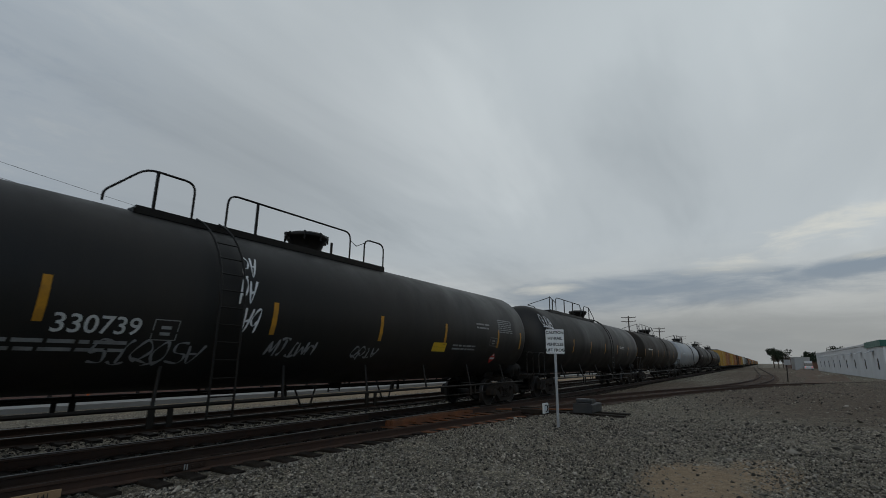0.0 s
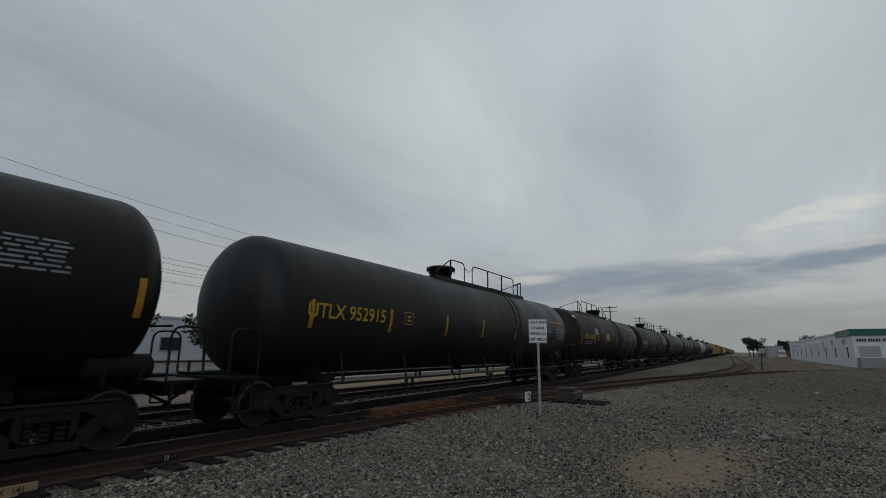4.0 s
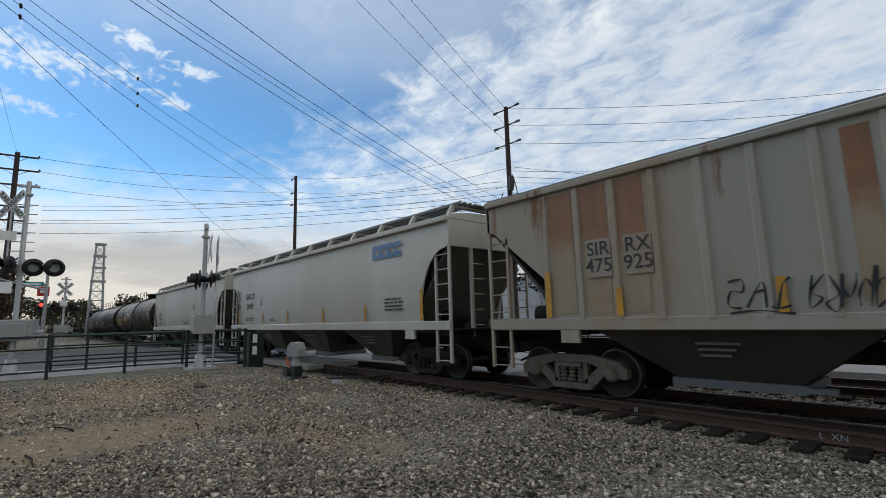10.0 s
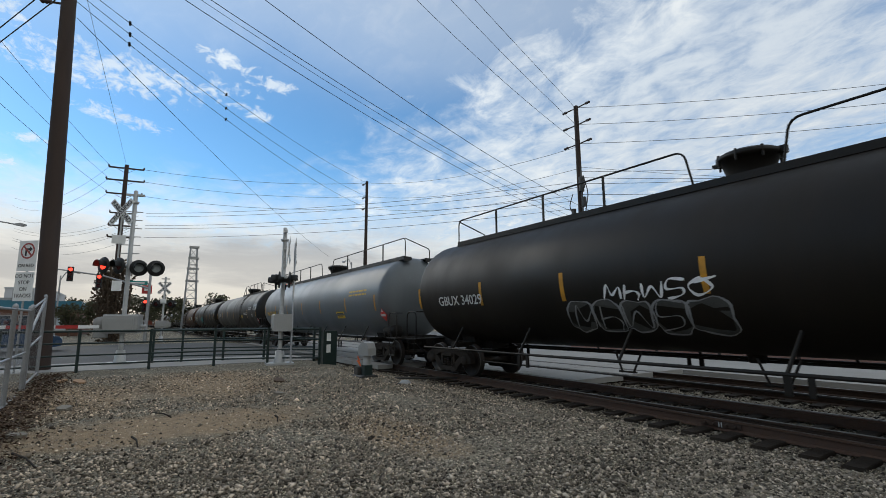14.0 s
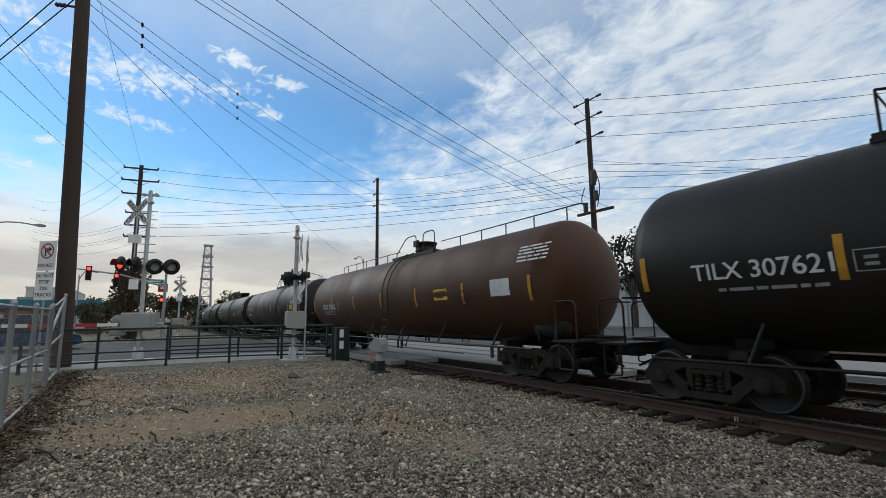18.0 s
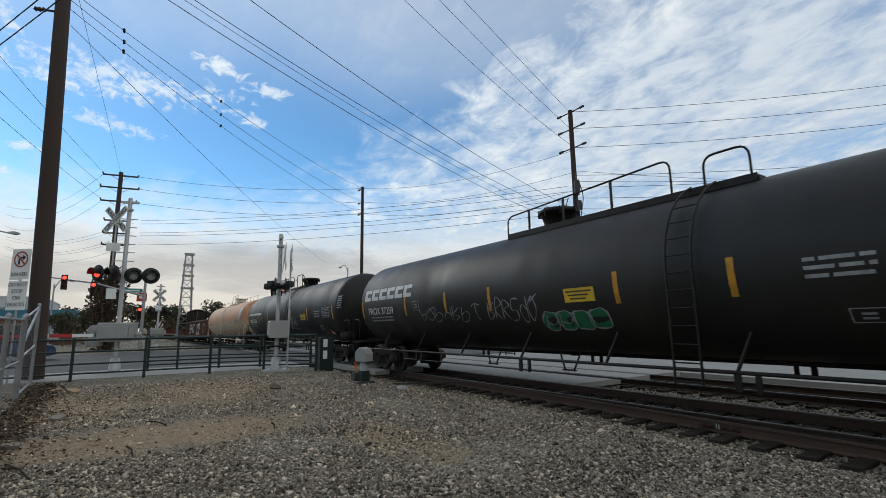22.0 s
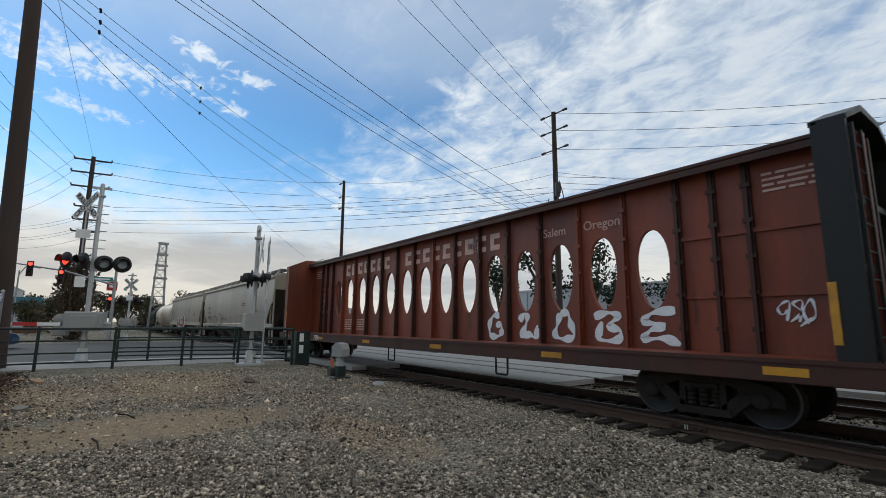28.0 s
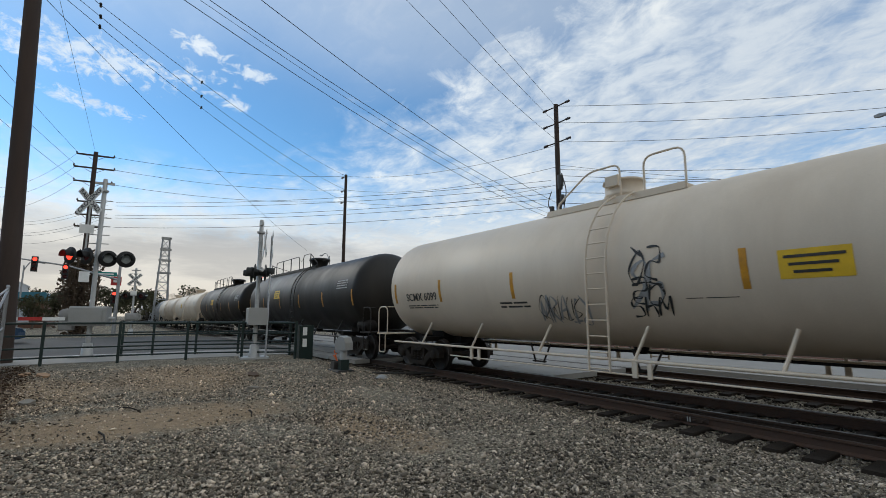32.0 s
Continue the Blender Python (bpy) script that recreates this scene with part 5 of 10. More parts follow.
def gondola_car(front, back, label, marks):
    car, length = start_car("gondola_car", front, back, label, "gondola car")
    a = length / 2 - 0.6
    m = Mesh()
    m.box(-a, a, -1.35, 1.35, 1.02, 1.1)
    m.box(-a, a, -0.3, 0.3, 0.74, 1.02)
    part("floor", m, GON_BROWN, car)
    for s in (-1, 1):
        m = Mesh()
        m.box(-a, a, s * 1.38 - 0.02, s * 1.38 + 0.02, 0.9, 2.85)
        m.box(-a, a, s * 1.42 - 0.09, s * 1.42 + 0.09, 2.75, 2.9, 0.02)
        m.box(-a, a, s * 1.40 - 0.06, s * 1.40 + 0.06, 0.86, 1.06)
        part("side_wall", m, GON_BROWN, car)
        n = 18
        for i in range(n + 1):
            x = -a + 0.12 + (2 * a - 0.24) * i / n
            m = Mesh()
            m.prism([(s * 1.40, -0.09), (s * 1.52, -0.06), (s * 1.52, 0.06), (s * 1.40, 0.09)], "z", 0.95, 2.75)
            m.v = [(x + q, p, z) for p, q, z in m.v]
            part("side_post", m, GON_BROWN, car)
        m = Mesh()
        m.box(s * a - 0.05, s * a + 0.05, -1.4, 1.4, 0.9, 2.88)
        for z in (1.5, 2.1, 2.75):
            m.box(s * (a + 0.08) - 0.06, s * (a + 0.08) + 0.06, -1.4, 1.4, z - 0.07, z + 0.07)
        part("end_wall", m, GON_BROWN, car)
    running_gear(car, length, 2.4)
    mark(car, Wrap(y=-1.53), marks)
    return car


def box_car(front, back, label, paint, tall=4.6):
    car, length = start_car("box_car", front, back, label, "box car")
    a = length / 2 - 0.5
    m = Mesh()
    m.box(-a, a, -1.48, 1.48, 1.0, tall - 0.25)
    part("body", m, paint, car)
    m = Mesh()
    m.prism([(-1.52, tall - 0.25), (1.52, tall - 0.25), (1.2, tall - 0.05), (0, tall), (-1.2, tall - 0.05)], "x", -a - 0.02, a + 0.02)
    part("roof", m, GRATE, car)
    n = 14
    for i in range(n + 1):
        x = -a + 0.1 + (2 * a - 0.2) * i / n
        m = Mesh()
        m.box(x - 0.06, x + 0.06, -1.55, -1.48, 1.02, tall - 0.3)
        part("side_post", m, paint, car)
    m = Mesh()
    m.box(-1.5, 1.5, -1.56, -1.5, 1.1, tall - 0.5)
    part("sliding_door", m, paint, car)
    m = Mesh()
    m.box(-a, a, -1.4, 1.4, 0.75, 1.0)
    part("underframe", m, UNDER, car)
    running_gear(car, length, 2.2)
    return car


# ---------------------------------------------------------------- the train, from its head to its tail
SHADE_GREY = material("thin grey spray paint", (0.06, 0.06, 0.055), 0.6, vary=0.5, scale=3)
RUST_RUN = material("brown rust stain", (0.24, 0.12, 0.05), 0.7, vary=0.5, scale=3, grain=30, bump=0.1, dirt=(0.40, 0.33, 0.24), dirt_amount=0.9, streak=True)
GAPS = [19.3, -1.85, -23.15, -44.1, -65.5, -87.0, -107.5, -128.7, -147.43, -166.15, -184.95, -202.55, -221.2, -241.95, -262.6, -283.85, -304.6,
        -325.6, -346.2, -366.83, -387.5, -408.4, -429.35, -450.0, -471.69, -496.45, -521.21, -542.2, -563.5, -581.6]
AS_READ = [18.0, -2.4, -23.6, -44.6, -66.0, -87.6, -108.3, -129.0, -147.6, -166.1, -184.9, -202.6, -221.2, -241.3, -262.0, -283.2, -304.0,
           -324.6, -345.3, -366.2, -386.7, -407.6, -428.7, -449.2, -471.5, -496.0, -520.9, -542.15, -563.5, -581.0]
for k in range(29):
    NUDGE[GAPS[k]] = (AS_READ[k] + AS_READ[k + 1] - GAPS[k] - GAPS[k + 1]) / 2
Z = 2.68
W, Y, G, K = PAINT_WHITE, PAINT_YELLOW, PAINT_GREY, PAINT_BLACK


def data_block(x, ink=G):
    """The small print and placards that tank cars carry near an end."""
    return [("bars", x, Z + 0.12, 1.15, 0.5, 7, ink), ("bars", x - 1.7, Z + 0.02, 0.9, 0.24, 2, ink), ("frame", x - 0.9, Z - 0.45, 0.5, 0.3, ink)]


# cars that have passed before the start
front = GAPS[0]
ahead = ([(BLACK_SOFT, "t"), (BROWN_BLACK, "t"), (PALE_TANK, "t"), (BLACK, "t"), (BLACK, "t")]
         + [(YELLOW_CAR, "b"), (ORANGE_CAR, "b"), (YELLOW_CAR, "b"), (ORANGE_CAR, "b"), (RUST_BROWN, "b"), (ORANGE_CAR, "b"), (YELLOW_CAR, "b")]
         + [(WHITE_CAR, "h"), (GREEN_GREY, "h"), (BLACK_SOFT, "t"), (BLACK, "t"), (RUST_BROWN, "b"), (ORANGE_CAR, "b"), (BLACK, "t"), (BLACK, "t")]
         + [(paint, "b") for paint in (ORANGE_CAR, RUST_BROWN, YELLOW_CAR, ORANGE_CAR, GREEN_GREY, RUST_BROWN) * 4])
for k, (paint, kind) in enumerate(ahead):
    long = {"t": 20.5, "b": 18.5, "h": 18.5}[kind]
    if kind == "t":
        extra = [("tag", 5, -9.0, Z + 0.75, 1.3, 0.5, "GUDA", SPRAY_WHITE, 0.06), ("tag", 6, -8.9, Z + 0.15, 1.0, 0.5, 3, SPRAY_WHITE, 0.06), ("bars", 4, Z - 0.2, 1.2, 0.2, 2, W)] if k == 0 else [("bars", -6.5, Z - 0.1, 1.8, 0.25, 1, W)]
        tank_car(front + long, front, "black tank car far ahead in the train" if k > 2 else
                 ("weathered black tank car with a white tag by its end", "brownish black tank car with white stencils", "pale grey tank car with a dark railing")[k],
                 paint, BLACK_SOFT, marks=extra)
    elif kind == "b":
        box_car(front + long, front, "tall dull yellow and orange freight car in the distance", paint)
    else:
        hopper_car(front + long, front, "pale covered hopper car in the distance", paint)
    front += long

tank_car(GAPS[0], GAPS[1], "black tank car with white number and silver tags", BLACK_SOFT, BLACK, marks=data_block(8.2) + [
    ("text", "330739", -4.85, 2.02, 0.28, W), ("text", "WTZX", -6.6, 2.02, 0.28, W), ("bars", -5.6, 1.66, 2.4, 0.26, 2, G), ("frame", -3.9, 2.0, 0.4, 0.35, G),
    ("tag", 11, -4.0, 1.6, 1.7, 0.4, 6, SPRAY_GREY, 0.05), ("tag", 12, -2.55, 2.8, 0.32, 0.5, 2, SPRAY_WHITE, 0.045), ("tag", 15, -2.5, 3.3, 0.3, 0.4, 2, SPRAY_WHITE, 0.045), ("tag", 16, -2.45, 2.25, 0.34, 0.45, 2, SPRAY_WHITE, 0.045),
    ("tag", 13, -1.3, 1.75, 1.2, 0.34, 5, SPRAY_GREY, 0.06), ("tag", 14, 0.9, 1.7, 0.9, 0.3, 4, SPRAY_GREY, 0.05),
    ("patch", 4.0, 1.95, 0.7, 0.28, SIGN_YELLOW), ("bars", 5.4, 1.95, 1.4, 0.22, 2, G), ("diamond", 7.6, 1.62, 0.22)], style="mid", stripe_x=(-9.1, -6.5, -2.84, 0.34, 3.28, 6.72, 8.6))
tank_car(GAPS[1], GAPS[2], "black tank car with white number beside the yellow reflectors", BLACK, BLACK, marks=data_block(8.3) + [
    ("text", "CBTX 781515", -6.75, 2.4, 0.3, W), ("bars", -6.6, 1.98, 2.0, 0.22, 2, G), ("frame", -4.2, Z - 0.1, 0.45, 0.4, G),
    ("notice", 4.44, 2.09, 0.8, 0.3, SIGN_YELLOW, K), ("tag", 17, -0.6, 1.92, 1.6, 0.4, 5, SPRAY_GREY, 0.05), ("diamond", 10.2, 1.57, 0.22)], style="right", rail=0.4, stripe_x=(-8.9, -6.0, -3.18, -0.34, 2.78, 5.63, 8.39))
tank_car(GAPS[2], GAPS[3], "black tank car with yellow number and a yellow notice", BROWN_BLACK, BLACK, marks=[
    ("text", "UTLX 953038", -6.55, 2.46, 0.28, Y), ("bars", -6.6, 2.06, 1.6, 0.24, 2, PAINT_GREY), ("patch", -4.7, 2.84, 0.8, 0.42, PAINT_GREY), ("frame", -4.4, 2.4, 0.4, 0.34, Y),
    ("notice", -1.6, 2.55, 0.85, 0.45, SIGN_YELLOW, K), ("bars", 8.2, Z + 0.75, 2.4, 0.14, 1, Y), ("bars", 8.4, Z + 0.2, 1.3, 0.6, 7, G),
    ("bars", 6.2, Z - 0.1, 1.6, 0.3, 2, G), ("frame", 6.6, Z - 0.75, 0.7, 0.4, G), ("diamond", 9.0, 1.62, 0.27), ("patch", -8.6, 3.7, 0.55, 0.2, W)], rail=0.9, stripe_x=(-8.75, -5.6, -2.5, 0.5, 3.4, 6.2, 8.9))
tank_car(GAPS[3], GAPS[4], "black tank car with a yellow notice near its end", BLACK_SOFT, BLACK, marks=[
    ("bars", 8.4, 2.96, 2.0, 0.12, 1, Y), ("bars", 8.75, 2.42, 1.1, 0.55, 7, G), ("frame", 8.05, 1.91, 0.5, 0.28, G), ("bars", 7.07, 2.52, 0.9, 0.22, 2, G), ("diamond", 9.4, 1.38, 0.24), ("text", "UTLX 952915", -7.0, 2.42, 0.34, Y), ("frame", -4.6, 2.45, 0.4, 0.34, Y)], style="right", rail=-0.4, stripe_x=(-8.7, -5.9, -3.0, -0.45, 2.55, 5.45, 8.79))
tank_car(GAPS[4], GAPS[5], "black tank car with silver tags along its side", BLACK, BLACK, marks=data_block(8.2) + [
    ("text", "GATX 201212", -7.0, 2.4, 0.32, W), ("tag", 31, -5.2, 2.3, 2.4, 1.0, 2, SPRAY_WHITE, 0.2), ("tag", 33, -1.6, 2.3, 2.8, 1.0, 3, SPRAY_WHITE, 0.2), ("tag", 34, 2.6, 2.3, 1.6, 0.7, 2, SPRAY_WHITE, 0.12)])
tank_car(GAPS[5], GAPS[6], "glossy black tank car with a large white number", BLACK, BLACK, marks=data_block(8.4) + [
    ("text", "GBRX 703958", -6.15, 2.28, 0.32, W), ("bars", -5.95, 1.93, 2.3, 0.26, 2, W), ("frame", -4.35, 2.3, 0.36, 0.34, W), ("notice", 2.05, 2.58, 0.85, 0.4, SIGN_YELLOW, K),
    ("bars", 1.2, 2.1, 0.9, 0.3, 2, G), ("bars", 5.2, 2.1, 0.9, 0.3, 3, G), ("diamond", 8.2, 1.62, 0.22)], style="right", stripe_x=(-8.7, -5.2, -2.74, 0.03, 2.84, 5.58, 8.9))
tank_car(GAPS[6], GAPS[7], "old white tank car with a rusted crown and rust runs", RUSTED_WHITE, CREAM, style="old", manway=CREAM, ladder=False, stripe_x=(-9.2, -6.2, -2.55, 0.0, 2.6, 4.9, 8.9), marks=[
    ("text", "TEIX 33624", -7.1, 2.3, 0.32, PAINT_BLUE), ("bars", -6.95, 1.82, 2.1, 0.24, 2, PAINT_BLUE), ("frame", -5.4, 2.28, 0.36, 0.32, K),
    ("strokes", [[(-0.1, 1.25), (0.35, 1.55), (0.5, 1.85), (1.0, 1.85)], [(0.7, 1.62), (0.9, 2.3), (1.1, 2.32), (1.15, 1.75), (1.35, 1.75), (1.4, 2.25), (1.65, 2.28), (1.6, 1.6), (1.35, 1.45), (1.0, 1.6), (0.7, 1.62)],
                 [(1.7, 1.55), (1.75, 2.25), (2.0, 2.2), (2.0, 1.75)], [(1.95, 2.28), (2.9, 2.1), (2.95, 1.95), (2.45, 1.95), (2.4, 1.6), (2.1, 1.55)], [(0.4, 2.0), (0.75, 2.1)]], 0.07, SPRAY_BLACK),
    ("tag", 42, -3.3, 2.0, 2.0, 0.7, 3, SPRAY_TAN, 0.03), ("tag", 43, -1.0, 1.9, 1.9, 0.8, 4, SPRAY_TAN, 0.03), ("tag", 44, -4.4, 2.05, 1.0, 0.7, 2, SPRAY_TAN, 0.03),
    ("patch", 4.92, 2.2, 0.55, 0.55, W), ("bars", 4.92, 2.2, 0.45, 0.45, 5, K), ("bars", 7.4, 1.9, 0.9, 0.12, 2, K), ("bars", 8.9, 2.55, 0.8, 0.5, 6, K), ("frame", 8.4, 1.75, 0.36, 0.26, K), ("patch", 8.8, 3.0, 0.9, 0.3, CREAM)])
NUDGE[GAPS[7]] = 0.06
hopper_car(GAPS[7], GAPS[8], "cream white smooth-sided hopper car with tan, yellow and green graffiti", CREAM, stripe_x=(-7.45, -4.63, -1.93, 1.48, 4.4, 7.45), marks=[
    ("text", "CGEX", -6.47, 2.33, 0.25, K), ("text", "1582", -6.47, 2.01, 0.25, K), ("bars", -6.45, 1.73, 1.0, 0.18, 2, K), ("bars", 6.4, 1.9, 0.8, 0.35, 3, K), ("frame", -5.18, 2.04, 0.3, 0.28, G),
    ("strokes", [[(-4.52, 2.84), (-4.64, 2.7), (-4.62, 2.45), (-4.45, 2.25), (-4.28, 2.18), (-4.22, 2.06)], [(-3.42, 2.9), (-3.32, 2.66), (-3.4, 2.4), (-3.68, 2.22), (-3.72, 2.08)],
                 [(-4.05, 2.2), (-4.3, 2.35), (-4.36, 2.55), (-4.22, 2.6), (-4.1, 2.4), (-4.0, 2.2), (-3.92, 2.16), (-3.86, 2.3)], [(-3.88, 2.76), (-3.92, 2.4), (-3.86, 2.24), (-3.76, 2.2), (-3.82, 2.45), (-3.88, 2.76)],
                 [(-4.42, 2.0), (-4.1, 2.05), (-3.8, 1.98), (-3.52, 2.04)], [(-4.40, 1.92), (-4.1, 1.96), (-3.8, 1.9), (-3.54, 1.95)], [(-4.36, 1.84), (-4.05, 1.88), (-3.8, 1.82), (-3.56, 1.86)],
                 [(-4.30, 1.76), (-4.05, 1.79), (-3.8, 1.74), (-3.58, 1.78)], [(-4.24, 1.68), (-4.0, 1.7), (-3.8, 1.66), (-3.62, 1.69)], [(-4.0, 1.62), (-3.95, 1.5), (-4.04, 1.45), (-3.7, 1.46), (-3.78, 1.55)]], 0.045, SPRAY_BLACK),
    ("tag", 51, -5.2, 1.72, 1.0, 0.5, 5, SPRAY_BLACK, 0.03),
    ("patch", -1.7, 1.84, 2.6, 0.78, SPRAY_TAN, 0.004), ("patch", 0.95, 1.84, 2.7, 0.84, SPRAY_YELLOW, 0.004),
    ("strokes", [[(-2.9, 1.4), (-2.8, 2.1), (-2.2, 2.2), (-2.1, 1.6), (-2.4, 1.4), (-2.6, 1.9), (-1.9, 2.15), (-1.5, 1.7), (-1.9, 1.42), (-2.0, 1.9), (-1.3, 2.2)],
                 [(-1.6, 1.42), (-1.1, 1.8), (-1.5, 2.1), (-0.9, 2.2), (-0.5, 1.8), (-0.8, 1.42), (-1.2, 1.5), (-0.7, 2.0)], [(-0.35, 1.4), (-0.3, 2.2), (0.3, 2.15), (0.1, 1.5), (0.7, 1.42), (0.9, 2.0), (0.4, 2.2)],
                 [(0.8, 1.45), (1.2, 2.2), (1.6, 1.6), (1.0, 1.42), (1.8, 1.5), (2.2, 2.1), (1.5, 2.2)]], 0.085, SPRAY_BLACK),
    ("tag", 55, -1.35, 2.36, 2.0, 0.42, 7, SPRAY_BLACK, 0.05), ("tag", 56, 1.5, 2.3, 1.6, 0.36, 6, SPRAY_BLACK, 0.05),
    ("tag", 58, -1.6, 1.85, 2.3, 0.75, 4, SPRAY_BLACK, 0.06), ("tag", 59, 1.0, 1.85, 2.3, 0.75, 4, SPRAY_BLACK, 0.06),
    ("piece", 54, 4.0, 1.9, 2.6, 0.85, 4, SPRAY_GREEN, SPRAY_WHITE), ("tag", 57, 6.2, 1.95, 1.0, 0.7, 4, SPRAY_BLACK, 0.06)])
for k in (8, 9, 10, 11, 26, 27):
    NUDGE[GAPS[k]] = 0.0
hopper_car(GAPS[8], GAPS[9], "greenish grey ribbed hopper car with black line tags", GREEN_GREY, "ribbed", stripe_x=(-7.14, -4.1, -1.6, 1.5, 4.2, 7.1), marks=[
    ("text", "SI.", -6.1, 2.26, 0.24, K), ("text", "RX", -5.31, 2.26, 0.24, K), ("text", "475", -6.1, 1.96, 0.24, K), ("text", "171", -5.31, 1.96, 0.24, K),
    ("strokes", [[(-3.17, 1.55), (-3.14, 1.95), (-2.85, 2.25), (-2.41, 2.36), (-2.2, 2.2), (-1.9, 2.3), (-1.5, 2.2), (-1.0, 2.35), (-0.5, 2.2), (-0.3, 1.8)], [(-2.6, 1.62), (-2.3, 1.9), (-2.05, 1.6)], [(-2.75, 1.95), (-2.6, 2.0), (-2.55, 1.9), (-2.7, 1.88)],
                 [(-1.5, 1.9), (-1.3, 2.0), (-1.15, 1.85)], [(-1.3, 1.6), (-1.0, 1.85), (-0.8, 1.6)]], 0.07, SPRAY_BLACK),
    ("strokes", [[(-3.95, 2.3), (-3.85, 2.2), (-3.92, 2.12)], [(-3.8, 2.34), (-3.78, 2.14), (-3.68, 2.16)], [(-3.64, 2.24), (-3.56, 2.3), (-3.5, 2.2), (-3.6, 2.14), (-3.64, 2.24)], [(-3.46, 2.3), (-3.42, 2.14), (-3.36, 2.26), (-3.3, 2.14), (-3.24, 2.36)]], 0.035, SPRAY_BLACK),
    ("tag", 65, -3.7, 1.75, 0.9, 0.4, 4, SPRAY_GREY, 0.04), ("tag", 62, 0.9, 2.1, 1.0, 0.5, 4, SPRAY_BLACK, 0.03), ("tag", 63, 2.4, 2.0, 1.4, 0.7, 4, SPRAY_BLACK, 0.03),
    ("tag", 64, 4.6, 1.75, 0.8, 0.4, 3, SPRAY_BLACK, 0.03), ("frame", 5.6, 1.85, 0.5, 0.4, W), ("bars", -4.67, 1.86, 0.55, 0.3, 2, G), ("frame", 6.4, 2.1, 0.3, 0.3, K)])
hopper_car(GAPS[9], GAPS[10], "beige ribbed hopper car with brown stains", STAINED, "ribbed", stripe_x=(-7.1, -5.6, -3.2, -0.6, 2.2, 4.8, 7.1), marks=[
    ("patch", -6.75, 2.8, 0.55, 2.4, RUST_PANEL, -0.03), ("patch", -6.02, 2.8, 0.55, 2.4, RUST_PANEL, -0.03), ("patch", -5.32, 2.8, 0.55, 2.4, RUST_PANEL, -0.03), ("patch", -2.2, 2.8, 0.3, 2.3, RUST_PANEL, -0.03), ("patch", 5.6, 2.8, 0.5, 2.3, RUST_PANEL, -0.03),
    ("patch", -5.95, 2.62, 0.5, 0.7, STAINED, 0.002), ("patch", -5.2, 2.62, 0.5, 0.7, STAINED, 0.002),
    ("text", "SIR", -5.95, 2.78, 0.26, K), ("text", "RX", -5.2, 2.78, 0.26, K), ("text", "475", -5.95, 2.47, 0.26, K), ("text", "925", -5.2, 2.47, 0.26, K),
    ("tag", 71, -3.5, 1.84, 0.85, 0.45, 3, SPRAY_BLACK, 0.04), ("tag", 72, -2.4, 1.82, 1.0, 0.42, 6, SPRAY_BLACK, 0.035), ("tag", 73, 1.6, 1.75, 1.3, 0.5, 4, SPRAY_BLACK, 0.03), ("frame", 4.4, 1.75, 0.5, 0.35, K)])
hopper_car(GAPS[10], GAPS[11], "white smooth-sided hopper car with a blue logo", WHITE_CAR, stripe_x=(-6.9, -4.0, -1.43, 1.54, 4.28, 7.04), marks=[
    ("text", "GACX", -5.52, 2.81, 0.28, K), ("text", "54593", -5.52, 2.36, 0.26, K), ("tag", 81, -7.1, 2.85, 0.7, 0.6, 4, SPRAY_BLACK, 0.05), ("tag", 82, -6.95, 2.4, 0.4, 0.4, 2, SPRAY_BLACK, 0.05), ("logo", 5.46, 3.6, 1.5, 0.42, 4, PAINT_BLUE),
    ("bars", -5.5, 1.77, 1.0, 0.18, 2, K), ("frame", -4.12, 2.56, 0.36, 0.32, K), ("bars", -2.9, 1.7, 0.5, 0.15, 2, K), ("bars", 5.8, 2.0, 0.9, 0.4, 4, K)])
hopper_car(GAPS[11], GAPS[12], "white smooth-sided hopper car with black lettering", WHITE_CAR, stripe_x=(-7.22, -4.38, -1.5, 1.5, 4.4, 7.2), marks=[
    ("text", "CGEX", -6.15, 2.42, 0.26, K), ("text", "1349", -6.12, 2.08, 0.26, K), ("bars", -6.1, 1.74, 1.1, 0.18, 2, K), ("frame", -4.9, 1.93, 0.3, 0.28, K), ("bars", 1.2, 1.7, 1.4, 0.12, 1, K), ("bars", 5.0, 1.95, 1.2, 0.35, 3, K),
    ("strokes", [[(-5.7, 1.75), (-5.6, 1.65), (-5.55, 1.8), (-5.65, 1.9)]], 0.03, SPRAY_GREY), ("patch", 3.0, 2.7, 0.35, 0.3, RUST_RUN, 0.002)])
tank_car(GAPS[12], GAPS[13], "brownish black tank car with a large white tag", BROWN_BLACK, BLACK, marks=[
    ("text", "UTLX 953229", -7.15, 2.28, 0.28, Y), ("bars", -7.15, 1.88, 1.7, 0.28, 2, Y), ("notice", -3.55, 2.4, 0.85, 0.42, SIGN_YELLOW, K), ("frame", -5.15, 2.26, 0.36, 0.32, Y),
    ("tag", 91, -1.7, 2.7, 2.4, 0.6, "CHURS", SPRAY_WHITE, 0.065), ("tag", 92, 1.0, 2.0, 1.5, 0.55, 6, SPRAY_GREY, 0.06), ("bars", 7.6, 2.95, 1.6, 0.12, 1, Y),
    ("bars", 7.85, 2.5, 1.1, 0.55, 7, G), ("frame", 6.65, 1.85, 0.5, 0.26, G), ("diamond", 7.97, 1.45, 0.24), ("patch", -8.7, 3.7, 0.5, 0.2, W)], rail=0.9, stripe_x=(-8.65, -5.6, -2.65, 0.3, 3.2, 6.1, 8.8))
